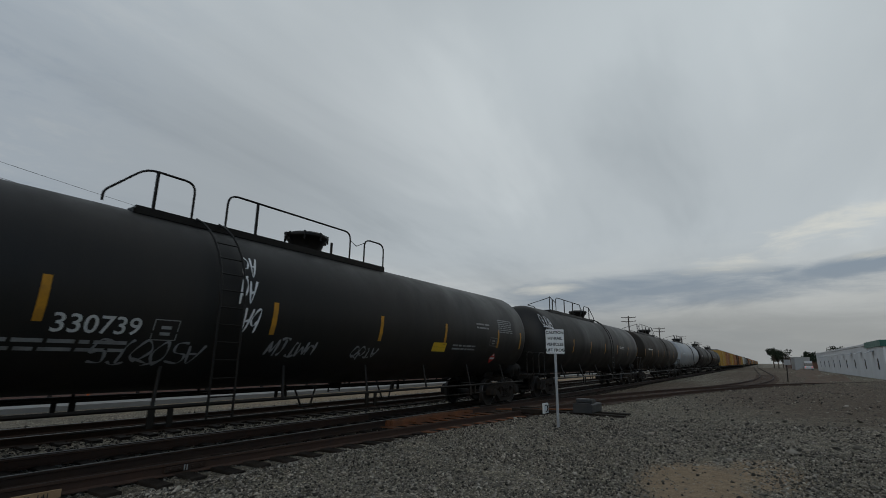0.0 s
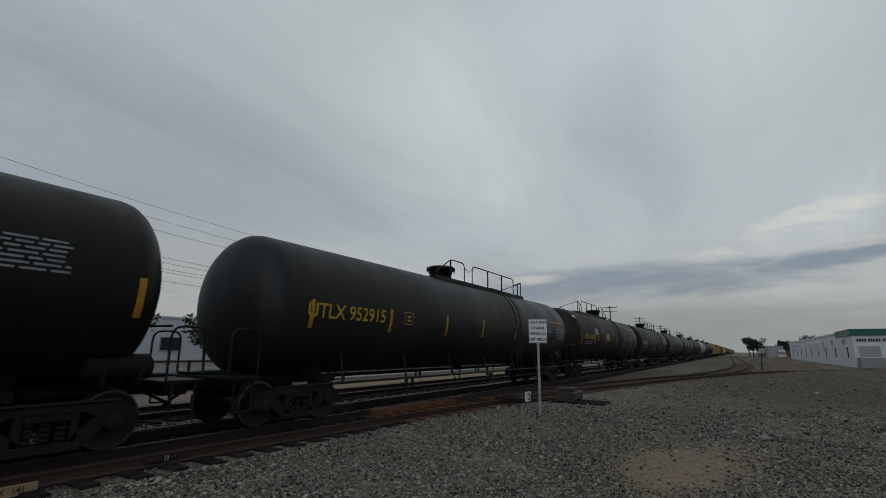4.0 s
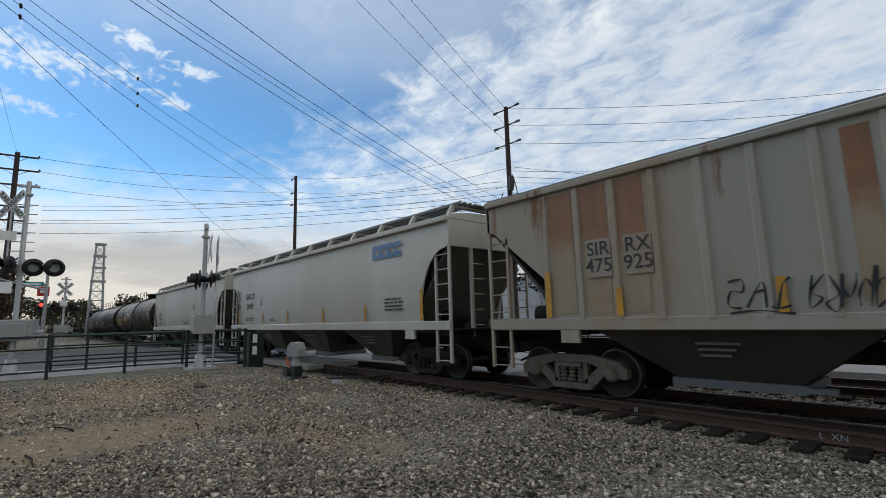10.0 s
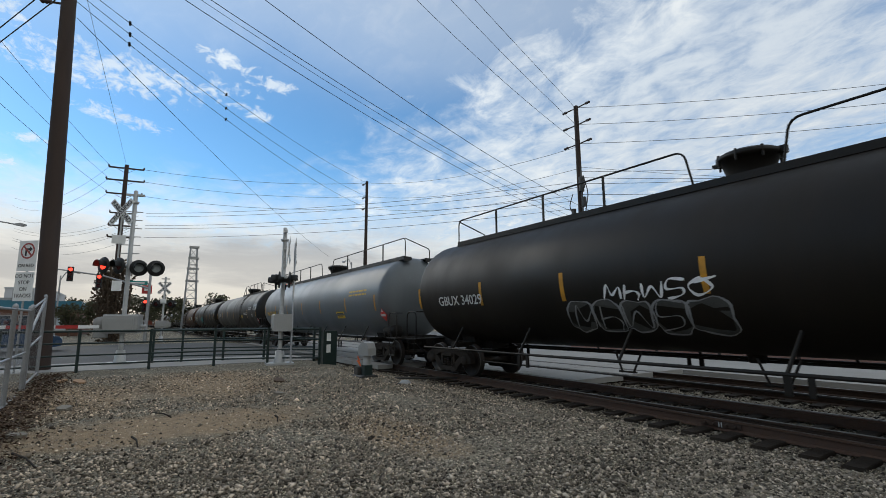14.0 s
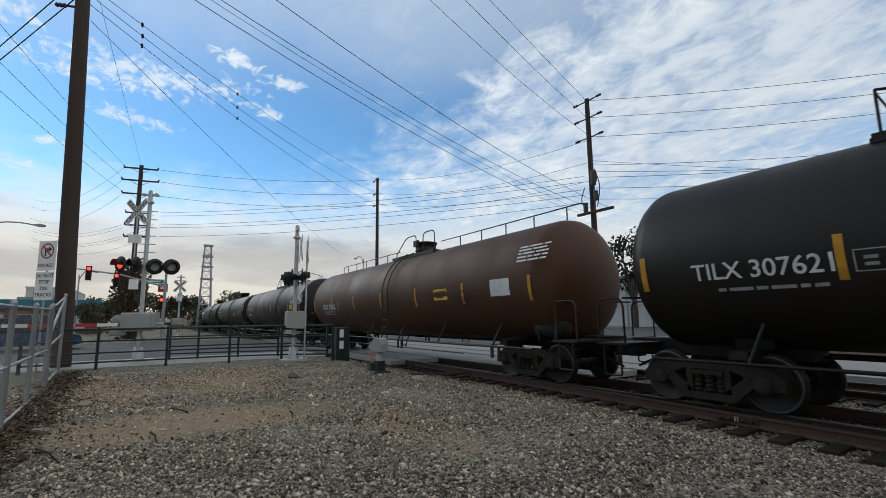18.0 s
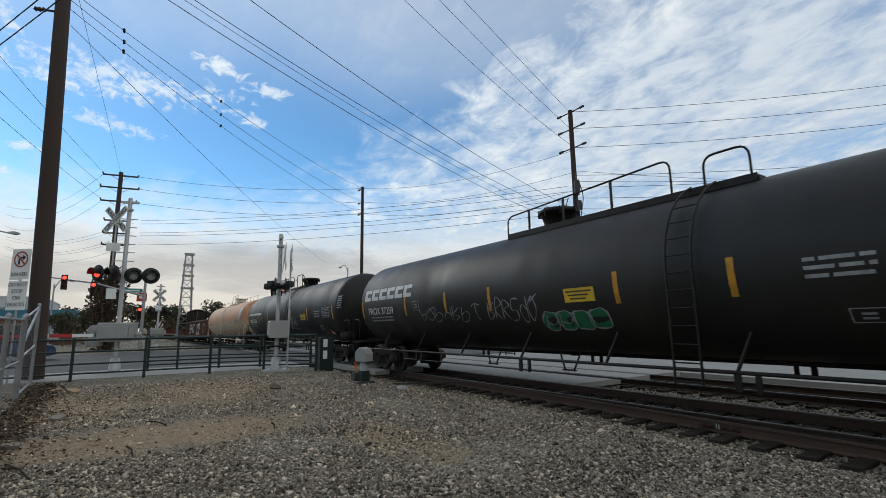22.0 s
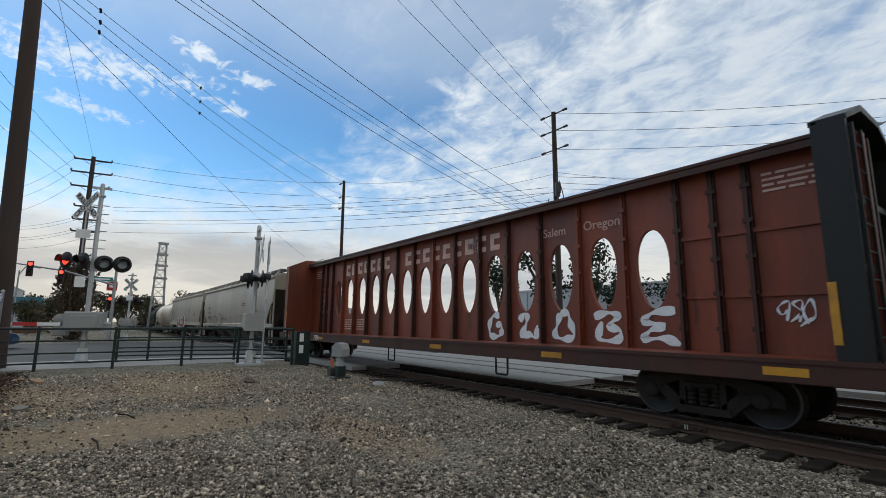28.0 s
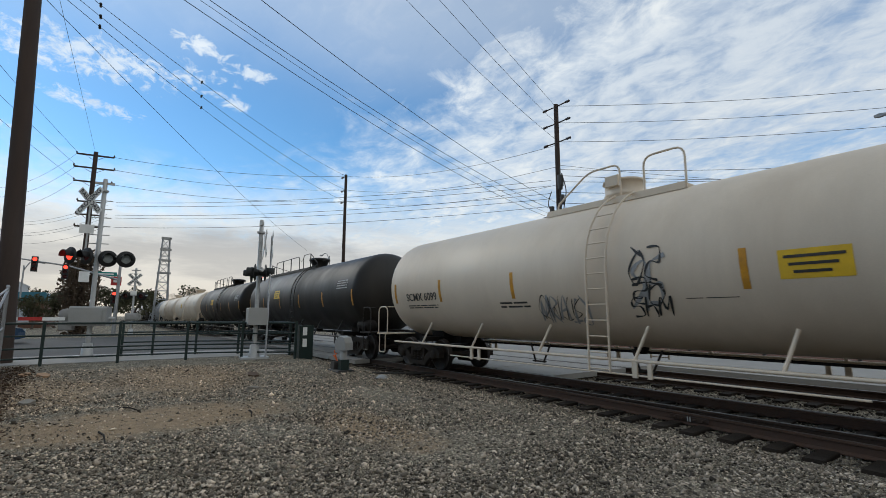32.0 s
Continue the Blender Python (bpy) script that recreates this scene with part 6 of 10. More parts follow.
tank_car(GAPS[13], GAPS[14], "black tank car with a full-length top railing and silver tag", BLACK, BLACK, style="full", marks=data_block(7.8) + [
    ("text", "GBUX 34029", -7.25, 2.2, 0.28, W), ("piece", 101, -1.65, 1.62, 3.4, 0.8, 5, SHADE_GREY, SPRAY_GREY), ("tag", 102, -1.2, 2.15, 2.2, 0.3, 5, SPRAY_WHITE, 0.06), ("notice", 3.5, 1.78, 0.7, 0.26, SIGN_YELLOW, K),
    ("notice", 5.75, 1.8, 0.6, 0.22, PAINT_WHITE, PLACARD_RED), ("bars", 6.85, 1.84, 0.6, 0.12, 2, PAINT_WHITE), ("diamond", 7.25, 1.31, 0.24)], stripe_x=(-8.8, -5.6, -2.7, 0.4, 3.0, 5.65, 8.98))
tank_car(GAPS[14], GAPS[15], "slate grey tank car with full-length top railing", GREY_TANK, BLACK_SOFT, style="full", marks=[
    ("text", "NATX 35940", -7.75, 2.2, 0.28, Y), ("bars", -7.75, 1.85, 1.5, 0.2, 2, Y), ("frame", -6.1, 2.25, 0.36, 0.32, Y), ("notice", 4.3, 1.92, 0.9, 0.32, SIGN_YELLOW, K),
    ("bars", 6.4, Z + 0.1, 1.8, 0.3, 2, Y), ("diamond", 8.6, 1.85, 0.28)], stripe_x=(-8.8, -6.13, -3.47, -0.54, 2.41, 5.7, 8.7))
tank_car(GAPS[15], GAPS[16], "black tank car with white stencils and orange notice", BLACK_SOFT, BLACK, marks=data_block(8.0, W) + [
    ("text", "CBTX", -7.8, 2.35, 0.28, W), ("patch", 3.2, Z - 0.55, 0.5, 0.25, SIGN_YELLOW), ("bars", 4.6, Z - 0.35, 1.2, 0.22, 2, W), ("diamond", 8.7, 1.75, 0.24)], style="right")
tank_car(GAPS[16], GAPS[17], "black tank car with a teal tag", BLACK, BLACK, marks=data_block(8.2) + [
    ("text", "TILX 307621", -7.8, 2.28, 0.28, W), ("bars", -7.7, 1.95, 1.5, 0.12, 1, G), ("frame", -6.45, 2.28, 0.36, 0.3, G), ("tag", 111, -2.2, 1.9, 2.2, 0.8, 6, SPRAY_TEAL, 0.11), ("tag", 112, -2.2, 1.9, 2.2, 0.6, 6, SPRAY_TEAL, 0.08)])
tank_car(GAPS[17], GAPS[18], "rust brown tank car with white number", RUST_BROWN, BLACK_SOFT, marks=[
    ("text", "SRIX 33662", -7.2, 2.2, 0.28, W), ("bars", -7.3, 1.86, 1.6, 0.26, 2, G), ("frame", -5.85, 2.22, 0.42, 0.38, G), ("notice", 3.6, Z - 0.35, 0.8, 0.35, SIGN_YELLOW, K),
    ("patch", 6.6, Z - 0.3, 0.8, 0.45, PAINT_WHITE), ("bars", 7.8, Z + 0.5, 1.1, 0.5, 5, W), ("tag", 121, 4.8, Z - 0.5, 0.9, 0.4, 3, SPRAY_BLACK, 0.04)], style="old", girth=SLIM)
NUDGE[GAPS[18]] = 0.1
tank_car(GAPS[18], GAPS[19], "dark grey-black tank car with orange and white notices", BLACK_SOFT, BLACK, marks=data_block(8.7, W) + [
    ("text", "UTLX 955412", -7.2, 2.55, 0.28, Y), ("bars", -7.2, 2.05, 1.6, 0.26, 2, W), ("frame", -5.9, 2.5, 0.36, 0.3, W), ("patch", 6.7, 2.42, 0.65, 0.3, SIGN_YELLOW), ("notice", 6.1, 2.05, 1.6, 0.26, PAINT_WHITE, PAINT_GREY),
    ("diamond", 8.1, 1.45, 0.22)], style="right", rail=0.0, stripe_x=(-8.8, -3.95, -2.06, 1.0, 3.5, 6.0, 8.8))
NUDGE[GAPS[20]] -= 0.28
for k, (num, tag) in enumerate((("PROX 36474", 131), ("PROX 37259", 132), ("PROX 92326", 133))):
    extra = [("tag", tag, -1.2, 1.95, 1.5, 0.4, 6, SPRAY_GREY, 0.035), ("tag", tag + 9, 1.6, 1.95, 1.8, 0.6, 6, SPRAY_GREY, 0.05), ("tag", tag + 12, 1.6, 1.95, 1.7, 0.5, 5, SPRAY_GREY, 0.035)] if k else []
    if k == 1:
        extra = [("tag", 136, -3.6, 1.96, 3.2, 0.4, 7, SPRAY_GREY, 0.035), ("tag", 137, -0.8, 2.0, 1.8, 0.5, 6, SPRAY_GREY, 0.04), ("piece", 140, 1.1, 1.64, 1.8, 0.5, 4, SPRAY_GREEN, SPRAY_GREY)]
    tank_car(GAPS[19 + k], GAPS[20 + k], ("black tank car with a large white block logo", "black tank car with white block logo and green tag",
             "black tank car with white block logo and silver tags")[k], BLACK_SOFT, BLACK, marks=[
        ("logo", -7.4, 2.83, 3.7, 0.42, 6, PAINT_WHITE), ("text", num, -7.9, 2.2, 0.27, W), ("bars", -7.9, 1.88, 1.7, 0.24, 2, G), ("frame", -5.3, 2.3, 0.36, 0.3, G), ("notice", 1.4 if k == 1 else 3.56, 2.22, 0.8, 0.3, SIGN_YELLOW, K),
        ("bars", 5.82, 2.3, 0.8, 0.36, 3, G), ("bars", 7.03, 2.34, 1.05, 0.5, 7, G), ("frame", 6.0, 1.61, 0.4, 0.24, G), ("diamond", 6.98, 1.27, 0.24), ("bars", 8.75, 2.75, 0.5, 0.6, 6, G)] + extra, style="short" if k == 1 else "left", rail=-0.4 if k == 1 else 0.0, girth=(1.60, 2.48) if k == 0 else SLIM, stripe_x=(-8.9, -5.5, -3.08, -1.02, 2.85 if k == 1 else 2.11, 4.98, 8.61))
tank_car(GAPS[22], GAPS[23], "faded peach tank car with rust on its crown", PEACH, CREAM, style="old", manway=WHITE_CAR, marks=[
    ("text", "GATX 63109", -7.5, 2.2, 0.26, K), ("bars", -7.5, 1.9, 1.7, 0.12, 1, K), ("frame", -5.9, 2.25, 0.3, 0.3, K), ("notice", 4.0, 2.26, 0.75, 0.24, SIGN_YELLOW, K), ("bars", 4.0, 1.75, 0.9, 0.26, 4, K),
    ("text", "NON ODORIZED", 6.35, 2.36, 0.1, K), ("text", "LIQUIFIED", 6.4, 2.2, 0.1, K), ("text", "PETROLEUM GAS", 6.4, 2.04, 0.1, K), ("patch", 7.55, 2.78, 1.05, 1.35, WHITE_CAR), ("bars", 7.55, 2.4, 0.95, 0.45, 6, G), ("bars", 9.25, 2.75, 0.5, 0.3, 3, G), ("frame", 6.5, 1.6, 0.3, 0.2, K), ("diamond", 7.5, 1.4, 0.22)],
         stripe_x=(-8.6, -5.35, -1.64, 1.76, 4.03, 8.4))
gondola_car(GAPS[23], GAPS[24], "rusty brown gondola car with big white graffiti", [
    ("tag", 151, -3.0, 1.9, 5.2, 1.1, 6, SPRAY_WHITE, 0.16), ("tag", 152, 3.2, 1.9, 3.4, 1.1, 4, SPRAY_WHITE, 0.14), ("text", "63109", 8.6, 2.3, 0.2, W),
    ("strokes", [[(8.2 + 0.55 * math.cos(a), 1.85 + 0.55 * math.sin(a)) for a in [math.tau * i / 12 for i in range(13)]]], 0.09, SIGN_YELLOW)])


def name_blocks(x0, x1, h, count, size, mat):
    """A plain block for each letter of a painted name."""
    step = (x1 - x0) / count
    return [("logo", x0 + step * (k + 0.5), h, step * 0.78, size, 1, mat) for k in range(count)]


# five fat letters, one under each opening
BUBBLES = ([(0.14, 0.26), (-0.1, 0.24), (-0.24, 0.02), (-0.2, -0.24), (0.08, -0.27), (0.22, -0.14), (0.18, 0.02), (0.0, 0.0)],
           [(-0.26, 0.12), (-0.1, 0.28), (0.0, 0.2), (-0.08, -0.04), (-0.22, -0.26), (0.06, -0.2), (0.26, -0.26), (0.34, 0.02)],
           [(-0.1, 0.28), (-0.2, 0.02), (-0.26, -0.2), (0.0, -0.28), (0.26, -0.2), (0.18, 0.06), (0.1, 0.28), (-0.1, 0.28)],
           [(-0.32, 0.2), (0.02, 0.28), (0.24, 0.2), (0.02, 0.02), (0.28, -0.08), (0.2, -0.26), (-0.22, -0.24), (-0.14, 0.1)],
           [(0.3, 0.3), (-0.14, 0.26), (-0.3, 0.1), (0.06, 0.04), (-0.2, -0.06), (-0.32, -0.22), (0.06, -0.2), (0.36, -0.3)])
lumber = name_blocks(-7.2, -3.0, 4.02, 7, 0.5, PAINT_PINK) + name_blocks(-2.0, 3.4, 4.02, 9, 0.5, PAINT_PINK) + [
    ("text", "Salem", 5.35, 3.95, 0.23, PAINT_PINK), ("text", "Oregon", 6.75, 3.95, 0.23, PAINT_PINK), ("bars", -6.72, 1.52, 0.75, 0.5, 5, PAINT_PINK), ("bars", -5.5, 1.52, 0.75, 0.5, 5, PAINT_PINK),
    ("bars", 10.5, 4.1, 0.8, 0.4, 4, PAINT_PINK), ("bars", -10.4, 4.05, 0.7, 0.4, 4, PAINT_PINK)]
centrebeam_car(GAPS[24], GAPS[25], "faded red centre-beam lumber car with a black end bulkhead", lumber, "WCRC 7551", BLACK_SOFT)
centrebeam_car(GAPS[25], GAPS[26], "faded red centre-beam lumber car with white graffiti letters", lumber + [
    ("strokes", [[(3.1 + 1.235 * k + 1.1 * u, 1.56 + 1.12 * v) for u, v in path]], 0.21, SPRAY_WHITE) for k, path in enumerate(BUBBLES)] + [
    ("tag", 166, 10.4, 1.84, 0.55, 0.35, 3, SPRAY_WHITE, 0.05), ("tag", 167, 2.0, 4.1, 0.5, 0.4, 3, SPRAY_GREY, 0.02), ("tag", 168, -9.6, 2.7, 0.6, 0.6, 2, PAINT_PINK, 0.04)], "WCRC 7559", BLACK_SOFT)
hopper_car(GAPS[26], GAPS[27], "pale grey long hopper car with looping black graffiti", PALE_CAR, bays=4, chamfer=True, stripe_x=(-8.3, -5.61, -2.75, 0.2, 3.0, 5.8, 8.4), marks=[
    ("text", "CBFX", -7.38, 2.72, 0.24, K), ("text", "474182", -7.25, 2.36, 0.22, K), ("bars", -7.2, 1.95, 1.1, 0.3, 3, K), ("logo", 3.6, 2.75, 0.9, 0.2, 3, SPRAY_RED), ("bars", 6.5, 2.3, 0.7, 0.25, 3, K),
    ("strokes", [[(-6.9, 1.05), (-7.0, 1.5), (-6.7, 1.8), (-6.3, 1.8), (-5.9, 1.4), (-5.6, 1.25), (-5.35, 1.5), (-5.5, 1.95), (-5.2, 2.05), (-4.9, 2.05), (-4.95, 1.55), (-4.85, 1.05)],
                 [(-4.85, 2.05), (-4.5, 2.1), (-4.35, 1.8), (-4.1, 1.75), (-4.0, 2.1), (-3.6, 2.25), (-3.0, 2.2), (-2.75, 1.9), (-2.75, 1.55), (-3.1, 1.3), (-3.7, 1.2), (-4.0, 1.35), (-3.8, 1.55), (-3.3, 1.4), (-2.9, 1.45), (-2.2, 1.75), (-1.6, 1.9), (-1.0, 1.75), (-0.85, 1.5), (-0.95, 1.2), (-1.4, 0.9)],
                 [(-4.9, 1.4), (-4.6, 1.3), (-4.4, 1.5), (-4.0, 1.6)]], 0.075, SPRAY_BLACK),
    ("tag", 171, -2.45, 2.0, 0.55, 0.3, 3, SPRAY_BLACK, 0.04), ("tag", 172, -6.5, 1.95, 0.5, 0.3, 3, SPRAY_BLACK, 0.03), ("bars", -6.3, 1.42, 0.5, 0.1, 2, K), ("bars", -2.1, 1.3, 0.6, 0.1, 2, K)])
hopper_car(GAPS[27], GAPS[28], "pale grey long hopper car with red bubble letters", PALE_CAR, bays=4, chamfer=True, stripe_x=(-8.18, -5.44, -2.6, 0.23, 3.0, 5.8, 8.4), marks=[
    ("text", "CBFX", -7.29, 2.68, 0.25, K), ("text", "474174", -7.15, 2.33, 0.24, K), ("bars", -7.1, 1.95, 1.1, 0.3, 3, K), ("tag", 181, -8.75, 2.85, 0.6, 0.6, 3, SPRAY_BLACK, 0.05), ("tag", 183, -8.75, 2.8, 0.6, 0.5, 3, SPRAY_RED, 0.04),
    ("shape", [(-4.6, 1.2), (-4.3, 1.6), (-4.4, 1.8), (-4.0, 2.1), (-3.4, 2.1), (-2.9, 1.8), (-2.6, 1.7), (-2.0, 2.05), (-1.5, 1.9), (-1.4, 2.15), (-0.6, 2.0), (-0.2, 2.3), (0.4, 2.35), (1.0, 2.0), (1.2, 1.5), (0.9, 1.1), (-0.5, 1.02), (-2.8, 1.05)], SPRAY_WHITE, 0.004),
    ("shape", [(-4.5, 1.12), (-4.05, 1.45), (-4.25, 1.7), (-3.95, 2.0), (-3.5, 2.02), (-3.2, 1.8), (-3.35, 1.6), (-2.95, 1.5), (-2.85, 1.25), (-3.1, 1.1)], SPRAY_RED, 0.008),
    ("shape", [(-2.72, 1.5), (-2.5, 1.85), (-2.1, 1.95), (-1.75, 1.75), (-1.7, 1.4), (-2.0, 1.2), (-2.4, 1.2)], SPRAY_RED, 0.008),
    ("shape", [(-1.5, 2.05), (-0.55, 1.95), (-1.2, 1.5), (-0.6, 1.4), (-0.5, 1.08), (-1.9, 1.1), (-1.95, 1.22), (-1.2, 1.6), (-1.5, 1.75)], SPRAY_RED, 0.010),
    ("shape", [(-0.6, 1.5), (-0.4, 2.0), (0.05, 2.25), (0.5, 2.15), (0.85, 1.75), (0.8, 1.35), (0.5, 1.08), (-0.1, 1.04), (-0.5, 1.2)], SPRAY_RED, 0.008),
    ("shape", [(-0.12, 1.55), (0.0, 1.8), (0.25, 1.82), (0.4, 1.6), (0.3, 1.35), (0.02, 1.32)], PALE_CAR, 0.012),
    ("shape", [(-4.0, 1.72), (-3.75, 1.85), (-3.6, 1.72), (-3.8, 1.62)], PALE_CAR, 0.012),
    ("strokes", [[(-2.4, 1.5), (-2.0, 1.55)], [(-2.2, 1.75), (-2.22, 1.3)]], 0.05, SPRAY_BLACK),
    ("bars", 1.9, 1.78, 1.4, 0.16, 2, SPRAY_RED), ("bars", 2.3, 1.3, 0.7, 0.1, 2, K), ("logo", 3.6, 2.75, 0.9, 0.2, 3, SPRAY_RED), ("bars", 6.6, 2.3, 0.7, 0.25, 3, K)])
NUDGE[GAPS[28]] = 0.0
tank_car(GAPS[28], GAPS[29], "cream tank car with a grey shaded tag and orange notice", CREAM, CREAM, style="bare", manway=CREAM, rail=0.2, stripe_x=(-7.27, -4.81, -1.88, 3.12, 6.4), marks=[
    ("text", "SCMX 6099", -5.8, 2.19, 0.24, K), ("bars", -5.8, 1.88, 1.6, 0.14, 2, K), ("bars", -1.9, 1.85, 1.0, 0.2, 2, K), ("tag", 191, -0.5, 1.72, 1.3, 0.6, 5, SPRAY_GREY, 0.06), ("tag", 193, -0.6, 1.75, 1.2, 0.5, 4, SPRAY_BLACK, 0.025),
    ("tag", 194, 1.5, 2.55, 0.6, 0.55, 2, SPRAY_BLACK, 0.05), ("tag", 195, 1.5, 2.1, 0.7, 0.5, 2, SPRAY_BLACK, 0.05), ("tag", 196, 1.5, 1.75, 0.8, 0.4, 3, SPRAY_BLACK, 0.05), ("tag", 192, 1.5, 2.2, 0.65, 0.9, 2, SPRAY_GREY, 0.09),
    ("bars", 2.6, 1.9, 0.9, 0.03, 1, PAINT_BLACK), ("notice", 4.0, 2.36, 0.85, 0.42, SIGN_YELLOW, K), ("bars", 6.2, Z - 0.3, 0.8, 0.2, 2, G), ("patch", 6.8, Z + 0.6, 0.5, 0.5, PAINT_GREY)])
back = GAPS[29]
for k, (paint, text) in enumerate(((BLACK_SOFT, "dark blue-black tank car with amber reflectors"), (BLACK, "black tank car behind others in the train"), (CREAM, "cream tank car far back in the train"),
                                   (CREAM, "cream tank car far back in the train"), (PALE_TANK, "pale grey tank car at the back"), (BLACK, "black tank car behind others in the train"),
                                   (WHITE_CAR, "white tank car at the back"), (BLACK, "black tank car behind others in the train"))):
    tank_car(back, back - 18.0, text, paint, paint, marks=[("notice", -2.0, Z + 0.1, 0.9, 0.45, SIGN_YELLOW, K), ("bars", 6.5, Z + 0.2, 1.0, 0.4, 4, G)] if k < 3 else [], stripes=6)
    back -= 18.0


def motions():
    """The train runs past at an even speed."""
    for car, x in CARS:
        walk(car, [(0.0, pose(x, TRACK_Y, 0)), (END, pose(x + SPEED * END, TRACK_Y, 0))])


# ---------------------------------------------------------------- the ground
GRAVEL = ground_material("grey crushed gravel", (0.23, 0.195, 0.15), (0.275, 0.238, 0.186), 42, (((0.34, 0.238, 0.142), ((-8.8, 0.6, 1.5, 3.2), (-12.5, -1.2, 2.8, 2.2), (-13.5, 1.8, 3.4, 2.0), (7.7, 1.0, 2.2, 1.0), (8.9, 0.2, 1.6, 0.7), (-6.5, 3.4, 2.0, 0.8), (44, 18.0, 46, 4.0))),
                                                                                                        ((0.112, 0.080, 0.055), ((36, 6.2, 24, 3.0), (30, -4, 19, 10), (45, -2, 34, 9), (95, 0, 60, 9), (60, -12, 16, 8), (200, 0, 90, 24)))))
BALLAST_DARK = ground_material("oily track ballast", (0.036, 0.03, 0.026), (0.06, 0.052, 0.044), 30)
ASPHALT = material("worn asphalt", (0.062, 0.06, 0.058), 0.9, vary=0.3, scale=0.7, grain=70, bump=0.4, dirt=(0.11, 0.1, 0.09), dirt_amount=0.4)
CONCRETE = material("weathered concrete", (0.26, 0.25, 0.23), 0.85, vary=0.15, scale=0.8, grain=50, bump=0.25, dirt=(0.2, 0.18, 0.16), dirt_amount=0.5)
PALE_ROAD = material("pale concrete roadway", (0.135, 0.13, 0.122), 0.85, vary=0.15, scale=0.5, grain=50, bump=0.25, dirt=(0.14, 0.128, 0.115), dirt_amount=0.5)
RAIL_SIDE = material("rusted rail steel", (0.045, 0.026, 0.017), 0.8, metal=0.2, vary=0.35, scale=4, grain=60, bump=0.3, dirt=(0.03, 0.022, 0.018), dirt_amount=0.6)
RAIL_TOP = material("polished rail head", (0.13, 0.12, 0.11), 0.55, metal=0.5, vary=0.12, scale=2, grain=30)
TIE_WOOD = material("creosoted timber", (0.022, 0.017, 0.013), 0.95, vary=0.4, scale=4, grain=60, bump=0.5, dirt=(0.045, 0.036, 0.028), dirt_amount=0.5, random=0.5, spec=0.15)


def ground_z(x, y):
    """Height of the ground: rails lie at 0, the yard beside them a little higher towards the crossing."""
    def step(a, b, v):
        k = min(1.0, max(0.0, (v - a) / (b - a)))
        return k * k * (3 - 2 * k)
    yard = 0.15 * step(-8, -16, x) if x < 0 else 0.0
    edge = 7.35 if x < 10 else max(-30.0, 7.35 - 0.10 * (x - 10) - 0.0032 * (x - 10) ** 2)
    near = 1 - step(edge - 1.3, edge, y)
    z = -0.21 + (yard + 0.21) * near
    if y > 19.5:
        z = -0.21 + 0.16 * step(19.5, 22, y)
    if -43 < x < -21.5:
        z = min(z, -0.13)
    return z


def make_ground():
    xs = sorted({round(v, 2) for v in list(np.arange(-24, 24.01, 0.5)) + list(np.arange(-60, 90.01, 3)) + [s * v for s in (-1, 1) for v in (110, 150, 220, 350, 600, 1000, 2000, 3500)]})
    ys = sorted({round(v, 2) for v in list(np.arange(-6, 24.01, 0.4)) + list(np.arange(-40, 60.01, 4)) + [s * v for s in (-1, 1) for v in (80, 120, 200, 350, 600, 1000, 2000, 3500)]})
    v = [(x, y, ground_z(x, y) + (0.02 * noise.noise((x * 0.7, y * 0.7, 0)) if abs(x) < 24 and -6 < y < 7 else 0)) for y in ys for x in xs]
    n = len(xs)
    m = Mesh()
    m.add(v, [(j * n + i, j * n + i + 1, (j + 1) * n + i + 1, (j + 1) * n + i) for j in range(len(ys) - 1) for i in range(n - 1)], True)
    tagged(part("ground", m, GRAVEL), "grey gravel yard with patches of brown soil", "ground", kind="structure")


make_ground()


def strip(name, poly, z, mat, label, thick=0.05):
    m = Mesh()
    m.prism(poly, "z", z - thick, z)
    return tagged(part(name, m, mat), label, name.split("_")[0], kind="structure")


# ballast bed under the tracks
m = Mesh()
m.prism([(7.3, -0.30), (7.75, -0.215), (15.2, -0.215), (15.7, -0.30)], "x", -300, 600)
tagged(part("ballast", m, BALLAST_DARK), "dark oily ballast between the rails", "ballast", kind="structure")


def rail_mesh(path):
    """A rail along a path of (x, y): foot, web and head."""
    prof = [(-0.07, -0.18), (0.07, -0.18), (0.07, -0.165), (0.012, -0.14), (0.012, -0.045), (0.036, -0.035), (0.036, -0.006), (-0.036, -0.006), (-0.036, -0.035), (-0.012, -0.045), (-0.012, -0.14), (-0.07, -0.165)]
    m, cap = Mesh(), Mesh()
    n = len(prof)
    v, c = [], []
    for i, (x, y) in enumerate(path):
        a, b = path[max(0, i - 1)], path[min(len(path) - 1, i + 1)]
        d = math.hypot(b[0] - a[0], b[1] - a[1])
        nx, ny = -(b[1] - a[1]) / d, (b[0] - a[0]) / d
        v += [(x + nx * p, y + ny * p, q) for p, q in prof]
        c += [(x + nx * p, y + ny * p, q) for p, q in ((-0.034, -0.006), (-0.026, 0.0), (0.026, 0.0), (0.034, -0.006))]
    for i in range(len(path) - 1):
        m.add(v[i * n:(i + 2) * n], [(k, (k + 1) % n, n + (k + 1) % n, n + k) for k in range(n)])
        cap.add(c[i * 4:(i + 2) * 4], [(k, k + 1, 5 + k, 4 + k) for k in range(3)])
    return m, cap


